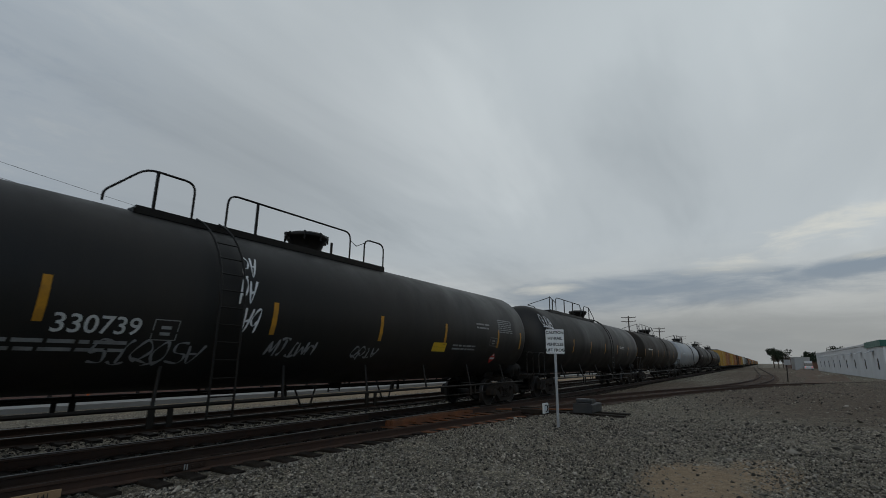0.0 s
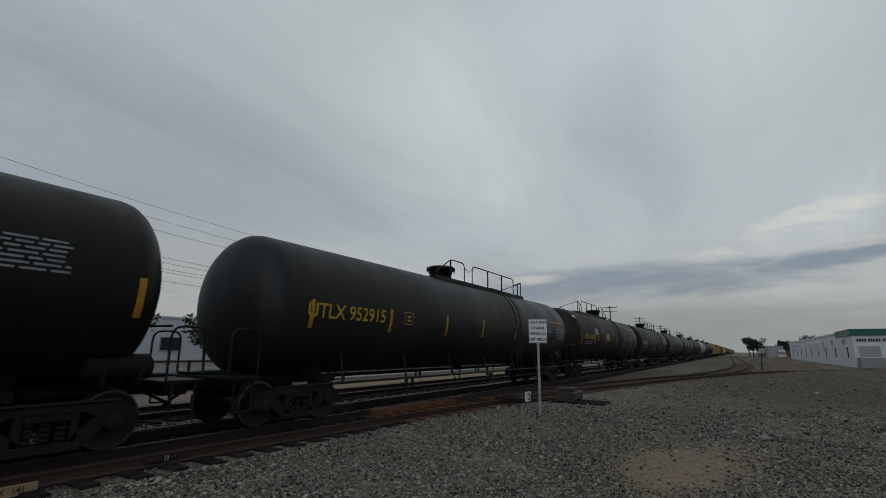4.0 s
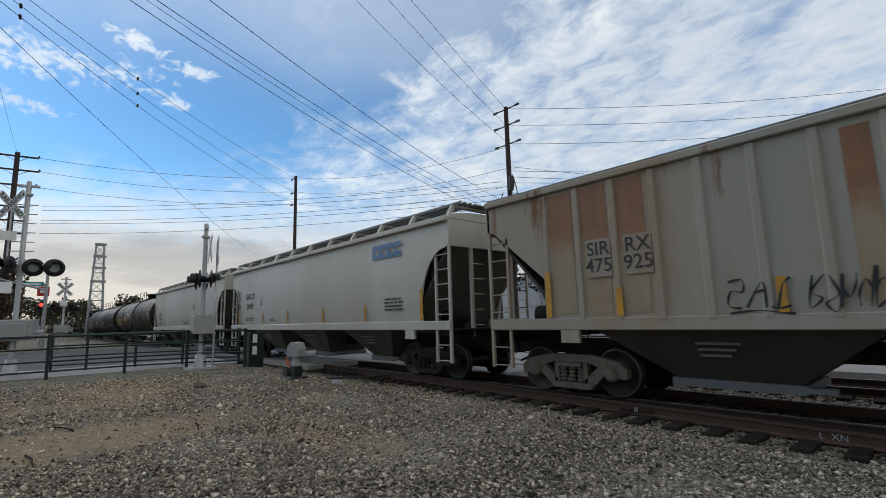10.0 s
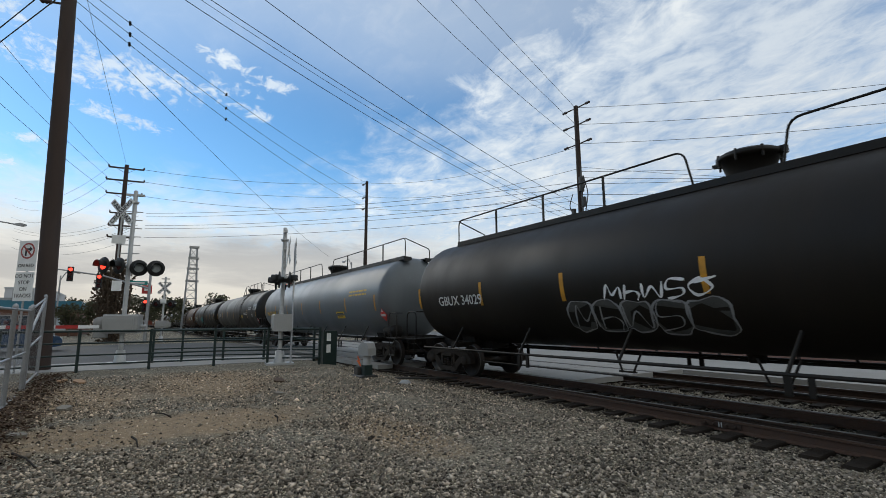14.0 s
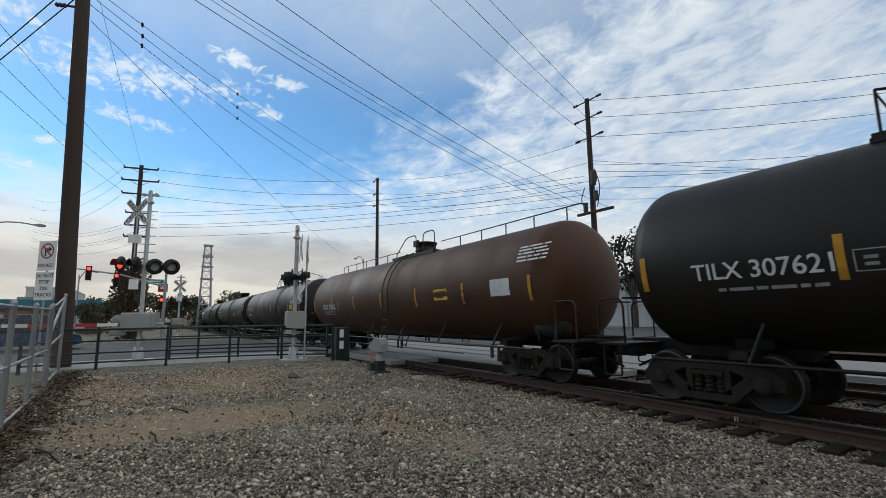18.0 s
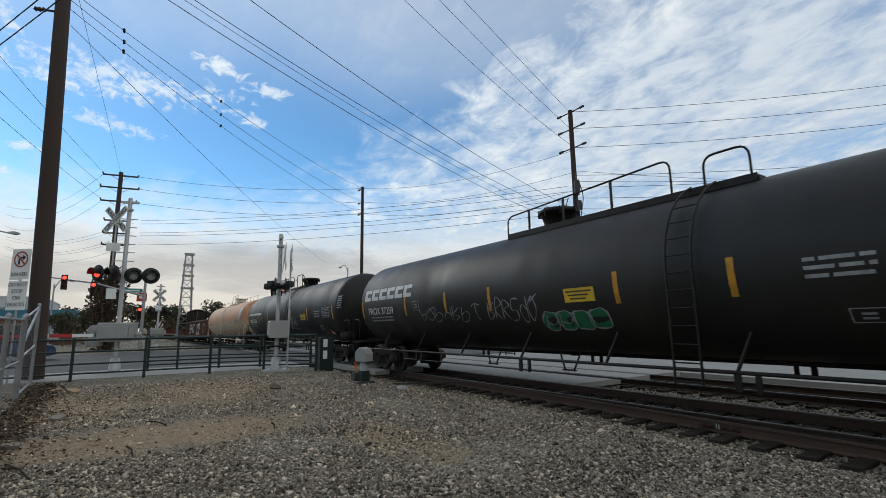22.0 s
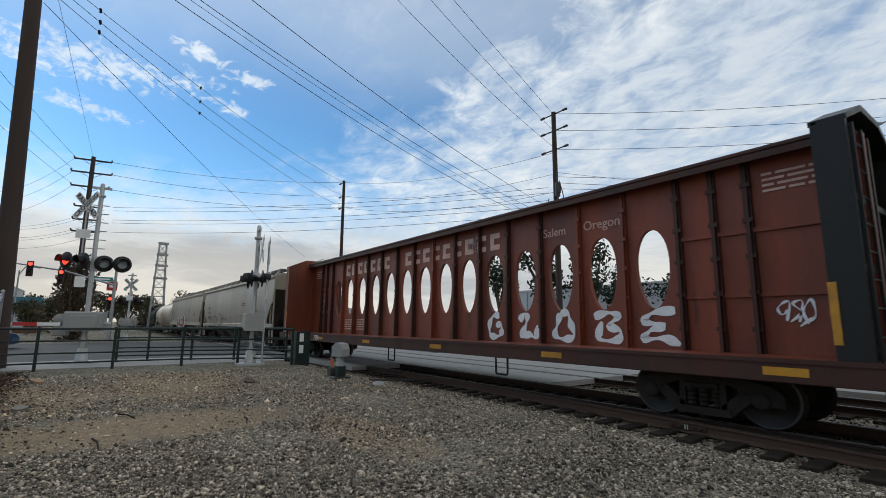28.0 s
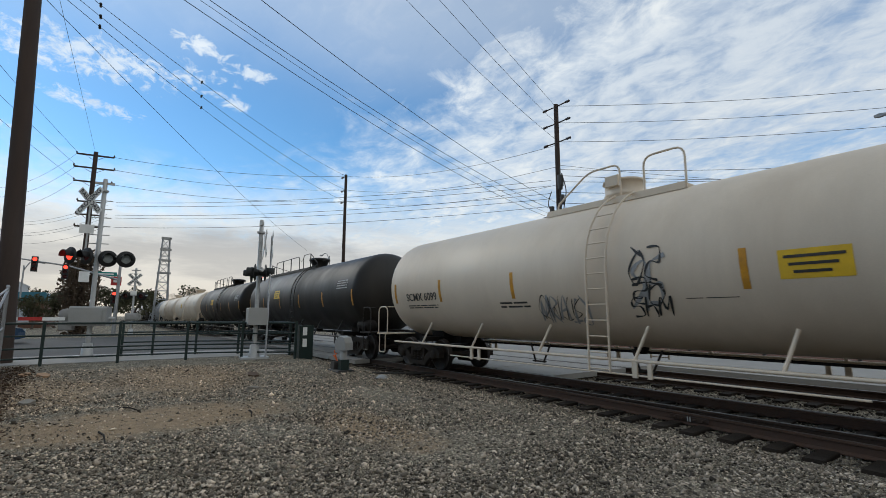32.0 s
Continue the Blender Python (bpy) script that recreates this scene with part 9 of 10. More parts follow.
# ---------------------------------------------------------------- signs and signals of the street
def turn_sign():
    s = thing("traffic_sign", "white no turning sign over a stopping notice", "sign")
    x, y = -19.0, -2.72
    m = Mesh()
    m.box(x - 0.025, x + 0.025, y - 0.025, y + 0.025, -0.1, 4.16)
    part("post", m, GALV, s)
    at = pose(x, y, 0, 0, 0, 48)
    m = Mesh()
    m.box(-0.33, 0.33, -0.05, -0.035, 3.22, 4.16)
    p = part("upper_plate", moved(m, at), SIGN_WHITE, s)
    m = Mesh()
    m.turned([(-0.056, 0.20), (-0.054, 0.25)], (0, 0, 3.84), "y", 28)
    b = Mesh()
    b.box(-0.21, 0.21, -0.062, -0.058, -0.025, 0.025)
    b.v = [tuple(pose(0, 0, 3.84, 0, 45, 0) @ Vector(q)) for q in b.v]
    m.add(b.v, b.f)
    part("ring", moved(m, at), material("dull red ring", (0.32, 0.06, 0.05), 0.5, vary=0.1, scale=6), p)
    m = Mesh()
    m.box(-0.09, -0.03, -0.056, -0.053, 3.68, 3.9)
    m.box(-0.03, 0.08, -0.056, -0.053, 3.86, 3.92)
    m.prism([(0.06, 3.80), (0.17, 3.89), (0.06, 3.98)], "y", -0.056, -0.053)
    part("arrow", moved(m, at), SIGN_BLACK, p)
    part("lettering", lettering("ON RED", 0.11), SIGN_BLACK, p, "", at @ pose(0, -0.056, 3.38))
    m = Mesh()
    m.box(-0.33, 0.33, -0.05, -0.035, 2.3, 3.18)
    p = part("lower_plate", moved(m, at), SIGN_WHITE, s)
    for k, text in enumerate(("DO NOT", "STOP", "ON", "TRACKS")):
        part("lettering", lettering(text, 0.12), SIGN_BLACK, p, "", at @ pose(0, -0.056, 3.06 - 0.2 * k))


turn_sign()
SIGNAL_RED = glowing("lit red signal", (0.95, 0.05, 0.03), 3.0)


def traffic_head(parent, at, lit=True):
    m = Mesh()
    m.box(-0.19, 0.19, -0.1, 0.12, -0.55, 0.55, 0.03)
    h = part("signal_head", moved(m, at), HOUSING, parent, "black three-light signal head")
    for k, z in enumerate((0.34, 0.0, -0.34)):
        m = Mesh()
        m.turned([(-0.12, 0.13), (-0.14, 0.08), (-0.145, 0.0)], (0, 0, z), "y", 16)
        part("lens", moved(m, at), SIGNAL_RED if lit and k == 0 else LENS_DARK, h)
        m = Mesh()
        m.turned([(-0.32, 0.14), (-0.1, 0.15)], (0, 0, z), "y", 14, True, math.pi, 0)
        part("hood", moved(m, at), HOUSING, h)


def mast_arm_signal(label, foot, tall, arm_from, arm_to, heads, lit=True, face=90):
    s = thing("traffic_signal", label, "traffic signal", "traffic signals")
    x, y = foot
    m = Mesh()
    m.tube([(x, y, -0.1), (x, y, tall)], 0.13, 12, r2=0.09)
    part("pole", m, GALV, s)
    m = Mesh()
    mid = tuple((a + b) / 2 + (0.25 if i == 2 else 0) for i, (a, b) in enumerate(zip(arm_from, arm_to)))
    m.tube([arm_from, mid, arm_to], 0.08, 8, r2=0.045)
    part("mast_arm", m, GALV, s)
    for p in heads:
        traffic_head(s, pose(*p, 0, 0, face), lit)


mast_arm_signal("grey traffic signal arm with two red heads", (-44.6, 1.2), 6.2, (-44.6, 1.2, 4.4), (-45.2, -5.2, 5.75), [(-45.0, -3.95, 5.35), (-44.8, -2.15, 4.86)])
mast_arm_signal("grey traffic signal post with a low red head", (-50.0, 1.3), 5.2, (-50.0, 1.3, 5.0), (-50.0, 1.0, 5.0), [(-49.8, 1.1, 3.2)])
mast_arm_signal("traffic signal arm with dark heads beyond the tracks", (-1.8, 33.2), 6.6, (-1.8, 33.2, 6.9), (-10.4, 32.6, 6.6), [(-9.05, 32.5, 6.3), (-7.45, 32.6, 7.1)], False, 10)
mast_arm_signal("low traffic signal post beyond the tracks", (-3.5, 35.2), 5.0, (-3.5, 35.2, 4.9), (-3.5, 34.9, 4.9), [(-3.5, 34.9, 4.6)], False, 10)
s = thing("street_name_sign", "small teal street name plate with white bars", "sign")
m = Mesh()
m.box(-0.7, 0.7, -0.02, 0.0, -0.16, 0.16)
part("plate", moved(m, pose(-44.9, 0.35, 4.85, 0, 0, 90)), material("teal sign enamel", (0.02, 0.22, 0.2), 0.45, vary=0.1, scale=5), s)
m = Mesh()
m.box(-0.5, 0.5, -0.03, -0.022, -0.05, 0.05)
part("bar", moved(m, pose(-44.9, 0.35, 4.85, 0, 0, 90)), SIGN_WHITE, s)
s = thing("square_sign", "small square red sign with a white bar", "sign")
m = Mesh()
m.box(-0.38, 0.38, -0.02, 0.0, -0.38, 0.38)
part("plate", moved(m, pose(-49.6, 1.15, 4.62, 0, 0, 90)), RED_PAINT, s)
m = Mesh()
m.box(-0.2, 0.2, -0.03, -0.022, -0.12, 0.12)
part("bar", moved(m, pose(-49.6, 1.15, 4.62, 0, 0, 90)), SIGN_WHITE, s)
s = thing("square_sign", "white square sign fixed to the signal arm", "sign")
m = Mesh()
m.box(-0.32, 0.32, -0.02, 0.0, -0.4, 0.4)
part("plate", moved(m, pose(-44.7, -1.0, 4.55, 0, 0, 90)), SIGN_WHITE, s)
s = thing("square_sign", "white lane sign on the far signal arm", "sign")
m = Mesh()
m.box(-0.3, 0.3, -0.02, 0.0, -0.38, 0.38)
part("plate", moved(m, pose(-8.2, 32.45, 6.75, 0, 0, 10)), SIGN_WHITE, s)


def street_lamp(x, y, tall, reach, heading, label, thick=0.11):
    s = thing("street_lamp", label, "street lamp", "street lamps")
    at = pose(x, y, 0, 0, 0, heading)
    m = Mesh()
    m.tube([(0, 0, -0.2), (0, 0, tall)], thick, 12, r2=thick * 0.65)
    part("pole", moved(m, at), GALV, s)
    m = Mesh()
    m.tube(smooth_path([(0, 0, tall - 0.6), (reach * 0.35, 0, tall + 0.35), (reach * 0.7, 0, tall + 0.5), (reach, 0, tall + 0.35)], 5), 0.05, 8)
    part("arm", moved(m, at), GALV, s)
    m = Mesh()
    m.prism([(-0.1, -0.04), (0.35, -0.12), (0.6, -0.06), (0.62, 0.04), (0.3, 0.12), (0.0, 0.06)], "y", -0.14, 0.14)
    part("lamp_head", moved(m, at @ pose(reach, 0, tall + 0.35)), GALV, s)


street_lamp(-2.6, 39.9, 14.2, 3.6, 184, "tall grey street lamp with a curved arm", 0.32)
street_lamp(-3.1, 51.9, 8.2, 1.8, 10, "slim street lamp with a curved arm")
street_lamp(-46.0, -11.0, 8.5, 3.6, 80, "slim street lamp with a curved arm over the street")
street_lamp(-58.0, 24.0, 9.5, 2.5, 180, "slim street lamp with a curved arm over the far street")
street_lamp(-70.0, -7.0, 7.2, 1.6, 60, "slim street lamp beyond the brown building")


def lattice_tower():
    s = thing("lattice_tower", "grey steel lattice tower with small antennas", "tower")
    x, y, top = -90.0, 8.4, 14.4
    def width(z):
        return 1.05 - 0.55 * z / top
    for sx in (-1, 1):
        for sy in (-1, 1):
            m = Mesh()
            m.tube([(x + sx * width(0), y + sy * width(0), 0), (x + sx * width(top), y + sy * width(top), top)], 0.09, 6)
            part("leg", m, GALV, s)
    levels = [top * i / 10 for i in range(11)]
    for a, b in zip(levels, levels[1:]):
        m = Mesh()
        for k in range(4):
            sx0, sy0 = ((-1, -1), (1, -1), (1, 1), (-1, 1))[k]
            sx1, sy1 = ((1, -1), (1, 1), (-1, 1), (-1, -1))[k]
            m.tube([(x + sx0 * width(a), y + sy0 * width(a), a), (x + sx1 * width(b), y + sy1 * width(b), b)], 0.045, 5)
            m.tube([(x + sx0 * width(b), y + sy0 * width(b), b), (x + sx1 * width(b), y + sy1 * width(b), b)], 0.045, 5)
        part("bracing", m, GALV, s)
    for k, z in enumerate((14.3, 12.4, 10.6, 8.5)):
        m = Mesh()
        m.box(x + 0.3, x + 0.7, y - 0.75 - 0.08 * k, y + 0.75 + 0.08 * k, z, z + 0.35)
        part("antenna", m, CASE_GREY, s)


lattice_tower()
s = thing("marker_post", "thin dark post with a pale square marker", "post")
m = Mesh()
m.tube([(60, -1.75, -0.2), (60, -1.9, 2.6)], 0.05, 8)
part("post", m, TRUCK_STEEL, s)
m = Mesh()
m.box(59.93, 59.95, -2.2, -1.65, 1.5, 2.0)
part("plate", m, CASE_GREY, s)

# heaps of bare soil along the branch track
HEAP = material("dry brown earth heap", (0.13, 0.088, 0.058), 0.95, vary=0.4, scale=1.5, grain=20, bump=0.8, dirt=(0.06, 0.045, 0.032), dirt_amount=0.5)
for k, (x, y, w, d, h) in enumerate(((62, -4.2, 5.0, 1.1, 0.5), (74, -6.5, 6.0, 1.6, 0.7), (92, -5.0, 9.0, 1.4, 0.6), (50, -9.5, 3.5, 1.2, 0.4), (120, -7.0, 14.0, 2.0, 0.9), (26, -7.2, 1.8, 0.6, 0.22), (22, -5.6, 1.3, 0.5, 0.16))):
    m = Mesh()
    nu, nv = 22, 9
    v = []
    for b in range(nv):
        for a in range(nu):
            p, q = 2 * a / (nu - 1) - 1, 2 * b / (nv - 1) - 1
            top = max(0.0, 1 - p * p - q * q) ** 0.7 * (0.75 + 0.9 * noise.noise((p * 3 + k * 7, q * 2.2, k)))
            v.append((x + p * w, y + q * d, ground_z(x + p * w, y + q * d) - 0.03 + h * top))
    m.add(v, [(b * nu + a, b * nu + a + 1, (b + 1) * nu + a + 1, (b + 1) * nu + a) for b in range(nv - 1) for a in range(nu - 1)], True)
    tagged(part("earth_heap", m, HEAP), "low heap of dry brown earth beside the track", "earth heap", "earth heaps")

# ---------------------------------------------------------------- buildings
WALL_WHITE = material("white rendered wall", (0.62, 0.62, 0.62), 0.8, vary=0.06, scale=0.5, grain=20, bump=0.1, dirt=(0.4, 0.39, 0.37), dirt_amount=0.35, streak=True)
WALL_PALE = material("pale grey tilt-up wall", (0.5, 0.51, 0.53), 0.8, vary=0.06, scale=0.4, grain=20, bump=0.1, dirt=(0.36, 0.36, 0.36), dirt_amount=0.35, streak=True)
BRICK = material("brown brick wall", (0.12, 0.06, 0.04), 0.85, vary=0.25, scale=2, grain=14, bump=0.3)
BLUE_ROOF = material("teal blue metal fascia", (0.03, 0.14, 0.2), 0.5, vary=0.12, scale=2)
GREEN_ROOF = material("dark green metal roof", (0.01, 0.09, 0.065), 0.5, vary=0.15, scale=2)
GLASS = material("dark window glass", (0.03, 0.04, 0.05), 0.08, vary=0.1, scale=3, bump=0.0)
PALE_GLASS = material("pale lit blind", (0.4, 0.45, 0.5), 0.4, vary=0.1, scale=3, bump=0.0)


def building(label, x0, x1, y0, y1, h, wall, band=None, band_h=0.8):
    s = thing("building", label, "building", "buildings")
    m = Mesh()
    m.box(x0, x1, y0, y1, -0.2, h)
    part("wall", m, wall, s)
    m = Mesh()
    m.box(x0 - 0.12, x1 + 0.12, y0 - 0.12, y1 + 0.12, h - (band_h if band else 0.12), h + 0.14)
    part("roof_edge", m, band or wall, s)
    return s


def opening(parent, name, x0, x1, y0, y1, z0, z1, mat, frame_mat=None):
    m = Mesh()
    m.box(x0, x1, y0, y1, z0, z1)
    p = part(name, m, mat, parent)
    if frame_mat:
        m = Mesh()
        e = 0.08
        if x1 - x0 < y1 - y0:
            xa, xb = x0 - 0.03, x1 + 0.03
            m.box(xa, xb, y0 - e, y0, z0 - e, z1 + e)
            m.box(xa, xb, y1, y1 + e, z0 - e, z1 + e)
            m.box(xa, xb, y0, y1, z1, z1 + e)
            m.box(xa, xb, y0, y1, z0 - e, z0)
        else:
            ya, yb = y0 - 0.03, y1 + 0.03
            m.box(x0 - e, x0, ya, yb, z0 - e, z1 + e)
            m.box(x1, x1 + e, ya, yb, z0 - e, z1 + e)
            m.box(x0, x1, ya, yb, z1, z1 + e)
            m.box(x0, x1, ya, yb, z0 - e, z0)
        part("frame", m, frame_mat, p)


# white warehouse beyond the waste ground
w = building("long white warehouse with a green roof over its end", 79.0, 170.0, -60.0, -12.3, 4.35, WALL_WHITE)
for k in range(9):
    x = 83 + 9.6 * k
    opening(w, "window", x, x + 0.5, -12.32, -12.24, 1.0, 2.4, GLASS)
    m = Mesh()
    m.prism([(-12.3, 3.4), (-11.4, 3.1), (-11.4, 3.16), (-12.3, 3.52)], "x", x + 2.0, x + 3.4)
    part("awning", m, WALL_WHITE, w)
m = Mesh()
m.box(78.75, 90, -36, -12.1, 3.85, 4.62)
part("roof_fascia", m, GREEN_ROOF, w, "dark green roof fascia")
opening(w, "dock_door", 78.92, 79.02, -14.8, -12.75, 1.15, 2.45, CASE_GREY, WALL_WHITE)
opening(w, "dock_door", 78.92, 79.02, -19.5, -16.2, 0.1, 2.6, CASE_GREY, WALL_WHITE)
m = Mesh()
m.box(77.2, 79.0, -19.8, -12.5, -0.2, 1.05)
part("loading_dock", m, CONCRETE, w, "raised concrete loading dock")
for k in range(15):
    m = Mesh()
    y = -12.75 - 0.25 * k - (0.12 if k > 3 else 0) - (0.14 if k > 8 else 0)
    m.box(78.93, 78.985, y - 0.085, y + 0.085, 3.05, 3.42)
    part("wall_sign_block", m, MACHINE, w, "dark block of the wall sign")
# pale warehouse beyond the far street
w = building("large pale grey warehouse behind street trees", -62.0, 3.0, 61.5, 100.0, 7.4, WALL_PALE)
for k in range(10):
    m = Mesh()
    x = -58 + 6.2 * k
    m.box(x - 0.06, x + 0.06, 61.40, 61.5, 0, 7.2)
    part("joint", m, CASE_GREY, w)
m = Mesh()
m.box(-62, 3, 61.38, 61.5, 3.0, 3.08)
part("joint", m, CASE_GREY, w)
w = building("white low building beyond street trees", 4.5, 70.0, 63.0, 90.0, 5.4, WALL_WHITE)
for k in range(9):
    opening(w, "window", 7 + 6.5 * k, 9.5 + 6.5 * k, 62.9, 63.02, 1.2, 2.8, GLASS, CASE_GREY)
# brown building across the street
w = building("low brown brick building with a blue fascia", -96.0, -75.0, -52.0, -5.2, 4.3, BRICK, BLUE_ROOF, 0.95)
for k in range(12):
    y = -6.5 - 2.6 * k
    opening(w, "window", -75.03, -74.92, y - 1.8, y, 0.9, 2.6, GLASS if k % 3 else PALE_GLASS, CASE_GREY)
m = Mesh()
m.box(-92, -89, -14, -12, 4.3, 6.6)
m.box(-92, -90.5, -16, -14.3, 4.3, 5.4)
part("roof_unit", m, CASE_GREY, w)
building("pale industrial block on the skyline", -150.0, -120.0, -20.0, -13.5, 8.5, WALL_PALE)
building("low pale shed beyond the tracks", -120.0, -80.0, 24.0, 40.0, 4.2, WALL_PALE)
building("long low shed far along the line", 250.0, 320.0, -18.0, -9.0, 4.2, BRICK)
building("dark grey shed far along the line", 190.0, 214.0, -12.0, -8.0, 3.6, CASE_GREY)

# ---------------------------------------------------------------- road vehicles
TYRE = material("black rubber tyre", (0.02, 0.02, 0.02), 0.85, vary=0.2, scale=10)
CAR_GLASS = material("dark car glass", (0.02, 0.025, 0.03), 0.06, vary=0.1, scale=3, bump=0.0)
RIM = material("grey alloy rim", (0.4, 0.4, 0.4), 0.35, metal=0.8, vary=0.1, scale=8)
TAIL_RED = glowing("lit tail light", (0.8, 0.02, 0.01), 1.5)


def road_car(x, y, heading, paint, label, tall=1.48, long=4.6, suv=False):
    s = thing("car", label, "car", "road vehicles", pose(x, y, -0.02 if y > 15 else 0.10, 0, 0, heading))
    h = long / 2
    body = [(-h, 0.35), (-h, 0.85), (-h + 0.15, 0.95), (h * 0.45, 0.98), (h - 0.15, 0.82), (h, 0.6), (h, 0.32), (h - 0.3, 0.25), (-h + 0.3, 0.25)]
    m = Mesh()
    m.prism(body, "y", -0.88, 0.88)
    part("body", m, paint, s)
    back = -h + 0.15 if suv else -h + 0.7
    m = Mesh()
    m.prism([(back, 0.95), (back + 0.35, tall), (h * 0.12, tall), (h * 0.45, 0.97)], "y", -0.78, 0.78)
    part("cabin", m, CAR_GLASS, s, "dark glazed cabin")
    m = Mesh()
    m.box(back + 0.33, h * 0.14, -0.76, 0.76, tall - 0.03, tall + 0.03, 0.02)
    for q in (back + 0.25, -0.1, h * 0.3):
        m.box(q - 0.04, q + 0.04, -0.80, 0.80, 0.95, tall - (0.3 if q > h * 0.2 else 0.03))
    part("roof", m, paint, s)
    for wx in (-h * 0.62, h * 0.64):
        for wy in (-0.8, 0.8):
            m = Mesh()
            m.turned([(-0.1, 0.0), (-0.1, 0.3), (-0.07, 0.33), (0.07, 0.33), (0.1, 0.3), (0.1, 0.0)], (wx, wy, 0.33), "y", 18)
            wheel = part("wheel", m, TYRE, s)
            m = Mesh()
            e = math.copysign(0.105, wy)
            m.turned([(e, 0.2), (e * 1.05, 0.17), (e * 1.02, 0.0)], (wx, wy, 0.33), "y", 14)
            part("rim", m, RIM, wheel)
    for wy in (-0.65, 0.65):
        m = Mesh()
        m.box(-h - 0.01, -h + 0.03, wy - 0.15, wy + 0.15, 0.68, 0.82)
        part("tail_light", m, TAIL_RED, s)
        m = Mesh()
        m.box(h - 0.12, h + 0.0, wy - 0.15, wy + 0.15, 0.62, 0.76)
        part("headlight", m, LENS_GREY, s)


CAR_WHITE = material("white car enamel", (0.62, 0.63, 0.64), 0.25, vary=0.04, scale=2, bump=0.0, coat=0.5)
CAR_SILVER = material("silver car enamel", (0.34, 0.35, 0.37), 0.25, metal=0.4, vary=0.05, scale=2, bump=0.0, coat=0.5)
CAR_BLUE = material("blue car enamel", (0.022, 0.05, 0.10), 0.25, vary=0.08, scale=2, bump=0.0, coat=0.5)
CAR_RED = material("red car enamel", (0.3, 0.02, 0.02), 0.25, vary=0.08, scale=2, bump=0.0, coat=0.5)
road_car(1.0, 33.5, 180, CAR_WHITE, "white sport utility car on the far street", 1.72, 4.8, True)
road_car(-10.6, 30.2, 180, CAR_SILVER, "silver saloon car on the far street")
road_car(9.5, 36.0, 180, CAR_WHITE, "white van-like car on the far street", 1.8, 5.0, True)
road_car(-35.0, -5.6, 96, CAR_BLUE, "dark blue pickup waiting at the gate", 1.75, 5.0, True)
road_car(-38.4, -9.5, 92, CAR_WHITE, "white car waiting at the gate")
road_car(-35.2, -13.2, 92, CAR_WHITE, "white car queued behind others")
road_car(-38.6, -16.0, 92, CAR_RED, "red car queued behind others")
road_car(152.0, -9.0, 0, CAR_WHITE, "white van parked beside the warehouse", 2.2, 5.5, True)
CONE = material("orange plastic", (0.6, 0.12, 0.02), 0.6, vary=0.1, scale=6)
m = Mesh()
m.turned([(0.0, 0.05), (1.0, 0.04), (1.05, 0.0)], (7.9, 21.2, -0.05), "z", 10)
m.turned([(0.0, 0.2), (0.05, 0.2), (0.06, 0.0)], (7.9, 21.2, -0.05), "z", 12)
tagged(part("marker_tube", m, CONE), "orange plastic marker tube beyond the tracks", "traffic marker")
for k in range(26):
    m = Mesh()
    x = -6 + 2.6 * k
    m.turned([(0, 0.14), (0.06, 0.12), (0.08, 0.0)], (x, 24.6, -0.02), "z", 8)
    tagged(part("lane_marker", m, LINE_WHITE), "small white raised lane marker", "lane marker", "raised lane markers")

# low guard fence along the far street
guard = thing("guard_fence", "low dark pipe fence beyond the tracks", "fence")
for k in range(38):
    m = Mesh()
    x = -14 + 3.0 * k
    m.box(x - 0.05, x + 0.05, 22.0, 22.1, -0.1, 1.0)
    part("post", m, TRUCK_STEEL, guard)
for z in (0.45, 0.95):
    m = Mesh()
    m.tube([(-14, 22.05, z), (97, 22.05, z)], 0.04, 6)
    part("rail", m, TRUCK_STEEL, guard)


# ---------------------------------------------------------------- loose stones near the camera
def stones_at(name, rs, x, y, size, z):
    """Angular stones, one at each place, as one mesh."""
    n = len(x)
    tips = np.array([(1, 0, 0), (-1, 0, 0), (0, 1, 0), (0, -1, 0), (0, 0, 1), (0, 0, -1)], float)
    v = (tips[None] + rs.uniform(-0.38, 0.38, (n, 6, 3))) * size[:, None, None]
    v *= np.stack([rs.uniform(0.9, 1.5, n), rs.uniform(0.75, 1.15, n), rs.uniform(0.55, 0.95, n)], 1)[:, None, :]
    a, b = rs.uniform(0, 6.28, n), rs.uniform(-0.6, 0.6, n)
    ca, sa, cb, sb = np.cos(a)[:, None], np.sin(a)[:, None], np.cos(b)[:, None], np.sin(b)[:, None]
    vx, vy, vz = v[..., 0] * cb - v[..., 2] * sb, v[..., 1], v[..., 0] * sb + v[..., 2] * cb
    vx, vy = vx * ca - vy * sa, vx * sa + vy * ca
    co = np.stack([vx + x[:, None], vy + y[:, None], vz + (z + size * 0.4)[:, None]], -1).reshape(-1, 3)
    tris = np.array([(0, 2, 4), (2, 1, 4), (1, 3, 4), (3, 0, 4), (2, 0, 5), (1, 2, 5), (3, 1, 5), (0, 3, 5)])
    loops = (tris[None] + (np.arange(n) * 6)[:, None, None]).reshape(-1)
    me = bpy.data.meshes.new(name)
    me.vertices.add(len(co))
    me.vertices.foreach_set("co", co.ravel())
    me.loops.add(len(loops))
    me.loops.foreach_set("vertex_index", loops)
    me.polygons.add(n * 8)
    me.polygons.foreach_set("loop_start", np.arange(n * 8) * 3)
    me.update(calc_edges=True)
    me.validate()
    return me


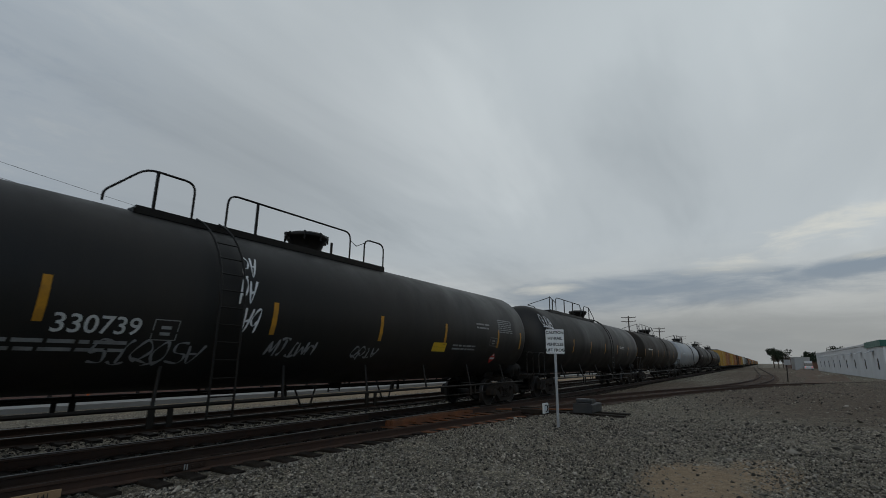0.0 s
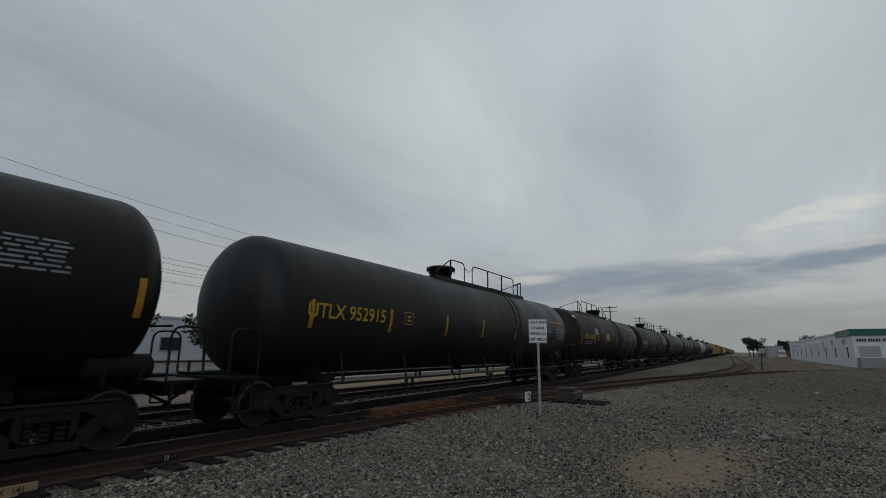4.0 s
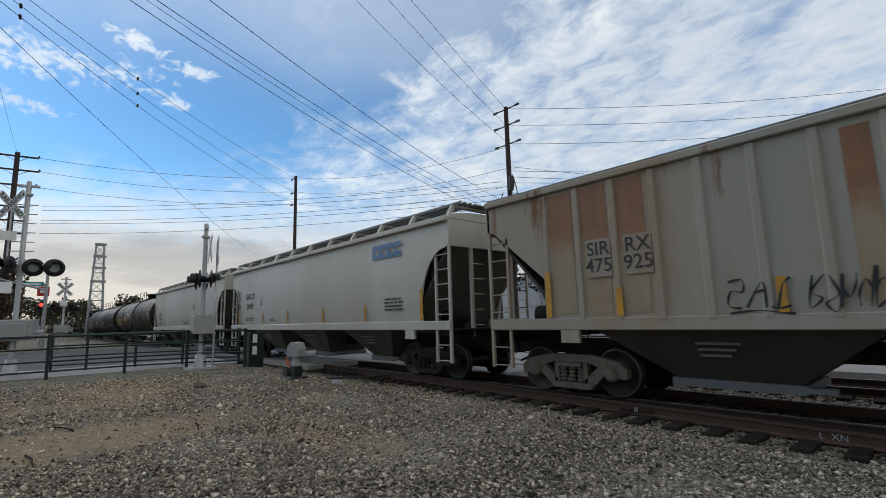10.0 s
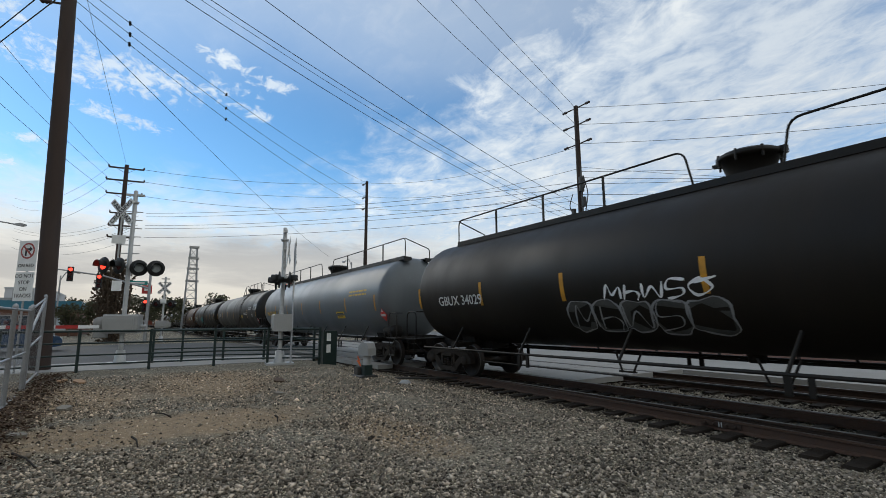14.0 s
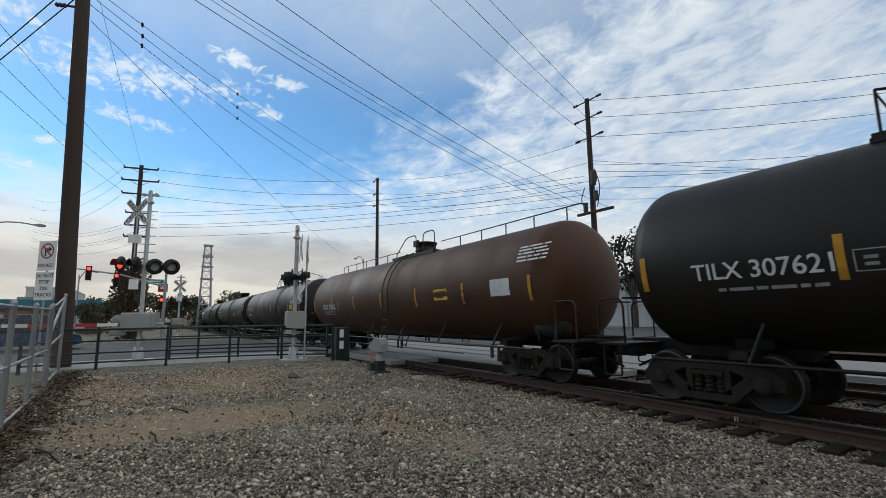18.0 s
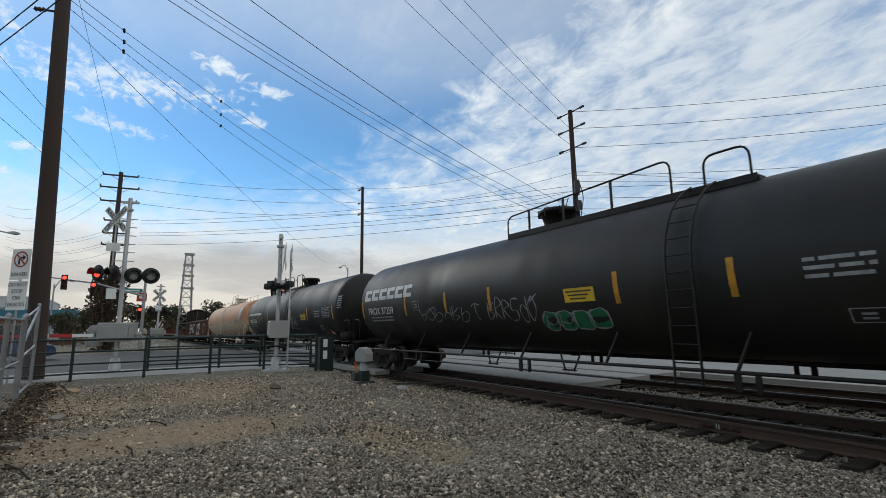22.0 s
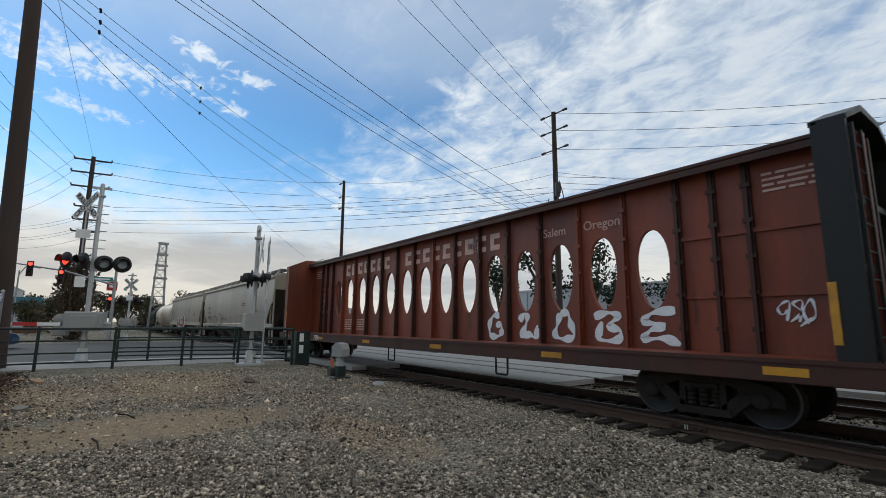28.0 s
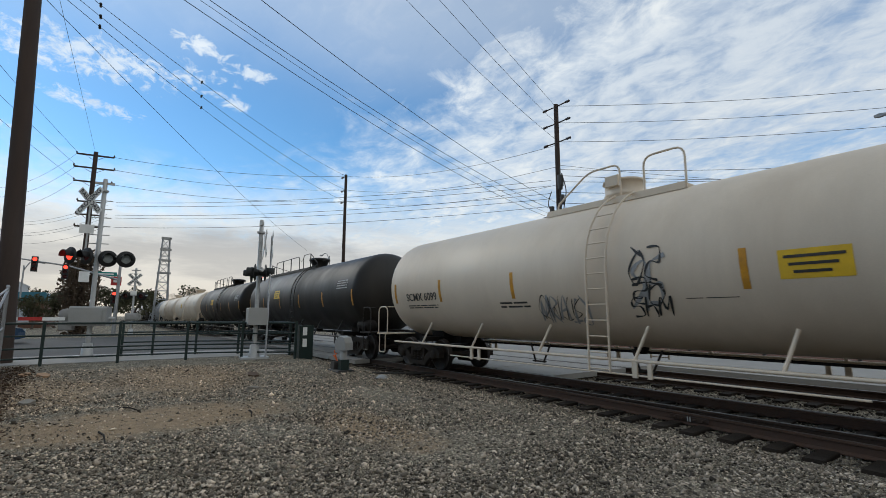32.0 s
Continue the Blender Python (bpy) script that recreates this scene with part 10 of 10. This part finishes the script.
def loose_stones(count, seed):
    rs = np.random.RandomState(seed)
    az = np.radians(rs.uniform(-108, 112, count))
    rad = 3.4 + 13.0 * rs.uniform(0, 1, count) ** 1.3
    x, y = -np.sin(az) * rad, np.cos(az) * rad
    rim = np.array([div_y(p) for p in x]) - 0.62
    keep = (y < rim + 0.55 * rs.uniform(0, 1, count) ** 2.2) & (y > -2.5)
    soil = np.zeros(count)
    for cx, cy, rx, ry in ((-8.8, 0.6, 1.5, 3.2), (7.7, 1.0, 1.7, 0.9)):
        soil = np.maximum(soil, 1 - ((x - cx) / rx) ** 2 - ((y - cy) / ry) ** 2)
    keep &= rs.uniform(0, 1, count) > np.clip(soil * 1.4, 0, 0.8)
    x, y = x[keep], y[keep]
    size = rs.lognormal(math.log(0.0125), 0.37, len(x))
    return stones_at("loose_stones", rs, x, y, size, np.array([max(ground_z(p, q), -0.212) for p, q in zip(x, y)]))


def track_stones(count, seed):
    """Dark ballast between the rails and beside the ties of the nearer tracks."""
    rs = np.random.RandomState(seed)
    x, y = rs.uniform(-19, 22, count), 7.7 + 8.3 * rs.uniform(0, 1, count) ** 1.2
    size = rs.lognormal(math.log(0.022), 0.3, count)
    return stones_at("track_stones", rs, x, y, size, np.full(count, -0.212))


def stone_material(name, k):
    m = bpy.data.materials.new(name)
    m.use_nodes = True
    t = m.node_tree
    b = t.nodes["Principled BSDF"]
    b.inputs["Roughness"].default_value = 0.9
    b.inputs["Specular IOR Level"].default_value = 0.25
    geo = t.nodes.new("ShaderNodeNewGeometry")
    tones = ((0.0, 0.03), (0.3, 0.14), (0.65, 0.32), (0.88, 0.53), (1.0, 0.78))
    c = ramp(t, geo.outputs["Random Per Island"], tuple((p, (k * v * 1.1, k * v * 0.965, k * v * 0.8)) for p, v in tones))
    n = node(t, "ShaderNodeTexNoise", Scale=60.0, Detail=4.0)
    t.links.new(geo.outputs["Position"], n.inputs["Vector"])
    c = mix(t, 0.5, c, ramp(t, n.outputs["Fac"], ((0.3, (0.7, 0.7, 0.7)), (0.7, (1.25, 1.22, 1.18)))), "MULTIPLY")
    # light painted into the tone: paler and warmer towards -x, darker towards +x
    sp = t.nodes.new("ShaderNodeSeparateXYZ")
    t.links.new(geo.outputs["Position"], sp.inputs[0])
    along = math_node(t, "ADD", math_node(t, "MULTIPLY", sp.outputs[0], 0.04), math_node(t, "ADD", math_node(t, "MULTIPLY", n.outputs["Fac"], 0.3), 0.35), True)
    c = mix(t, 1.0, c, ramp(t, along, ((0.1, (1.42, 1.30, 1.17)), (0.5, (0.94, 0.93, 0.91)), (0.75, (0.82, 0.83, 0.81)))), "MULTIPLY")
    t.links.new(c, b.inputs["Base Color"])
    return m


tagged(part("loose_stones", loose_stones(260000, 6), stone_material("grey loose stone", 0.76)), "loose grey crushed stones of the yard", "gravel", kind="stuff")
def waste_stones(count, seed):
    """Clods and stones strewn thinly over the waste ground along the branch track."""
    rs = np.random.RandomState(seed)
    x = 11 + 60 * rs.uniform(0, 1, count) ** 1.7
    y = rs.uniform(-14, 7.0, count)
    clump = np.array([noise.noise((p * 0.22, q * 0.5, 3.0)) for p, q in zip(x, y)])
    keep = (clump > rs.uniform(-0.7, 0.45, count)) & (y < 6.6 - 0.0032 * (x - 10) ** 2)
    x, y = x[keep], y[keep]
    size = rs.lognormal(math.log(0.017), 0.45, len(x))
    return stones_at("waste_stones", rs, x, y, size, np.array([ground_z(p, q) - 0.006 for p, q in zip(x, y)]))


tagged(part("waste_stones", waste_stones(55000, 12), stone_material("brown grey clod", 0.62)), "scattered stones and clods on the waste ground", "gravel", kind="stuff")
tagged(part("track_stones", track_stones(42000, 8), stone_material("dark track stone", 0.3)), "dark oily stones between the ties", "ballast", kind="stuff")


# ---------------------------------------------------------------- ties of the main track, one by one
TIE_MESHES = {}


def tie(track, x, y0, y1, turn=0.0):
    key = round((y1 - y0) * 10) / 10
    if key not in TIE_MESHES:
        t = Mesh()
        t.box(-0.115, 0.115, 0.0, key, -0.27, -0.158, 0.012)
        TIE_MESHES[key] = t.data("tie")
    part("tie", TIE_MESHES[key], TIE_BROWN if track in (spur, branch) else TIE_WOOD, track, "", pose(x, y0, 0, 0, 0, turn))


for i in range(110):
    k = 33 + 0.55 * i
    y, ahead = (float(np.interp(p, [q[0] for q in BRANCH], [q[1] for q in BRANCH])) for p in (k, k + 0.5))
    tie(branch, k, y - 0.5, y + 2.0, math.degrees(math.atan2(ahead - y, 0.5)))
rnd = random.Random(4)
for i in range(112):
    x = -21.5 + 0.55 * i
    near = min(7.95, div_y(x) - 0.60) if x < 15 else 8.0
    tie(main, x + rnd.uniform(-0.03, 0.03), near + rnd.uniform(-0.12, 0.1), 10.8, rnd.uniform(-0.8, 0.8))
for i in range(90):
    k = 15.3 + 0.55 * i
    if k > 66:
        break
    y = div_y(k)
    a = math.degrees(math.atan2(div_y(k + 0.3) - div_y(k - 0.3), 0.6))
    tie(spur, k + 0.45 * math.sin(radians(a)) , y - 0.5, y + 2.0, a)
m = Mesh()
for i in range(400):
    x = 40.5 + 0.55 * i
    m.box(x - 0.11, x + 0.11, 8.18, 10.8, -0.27, -0.158)
tagged(part("far_ties", m, TIE_WOOD, main), kind="stuff")

motions()
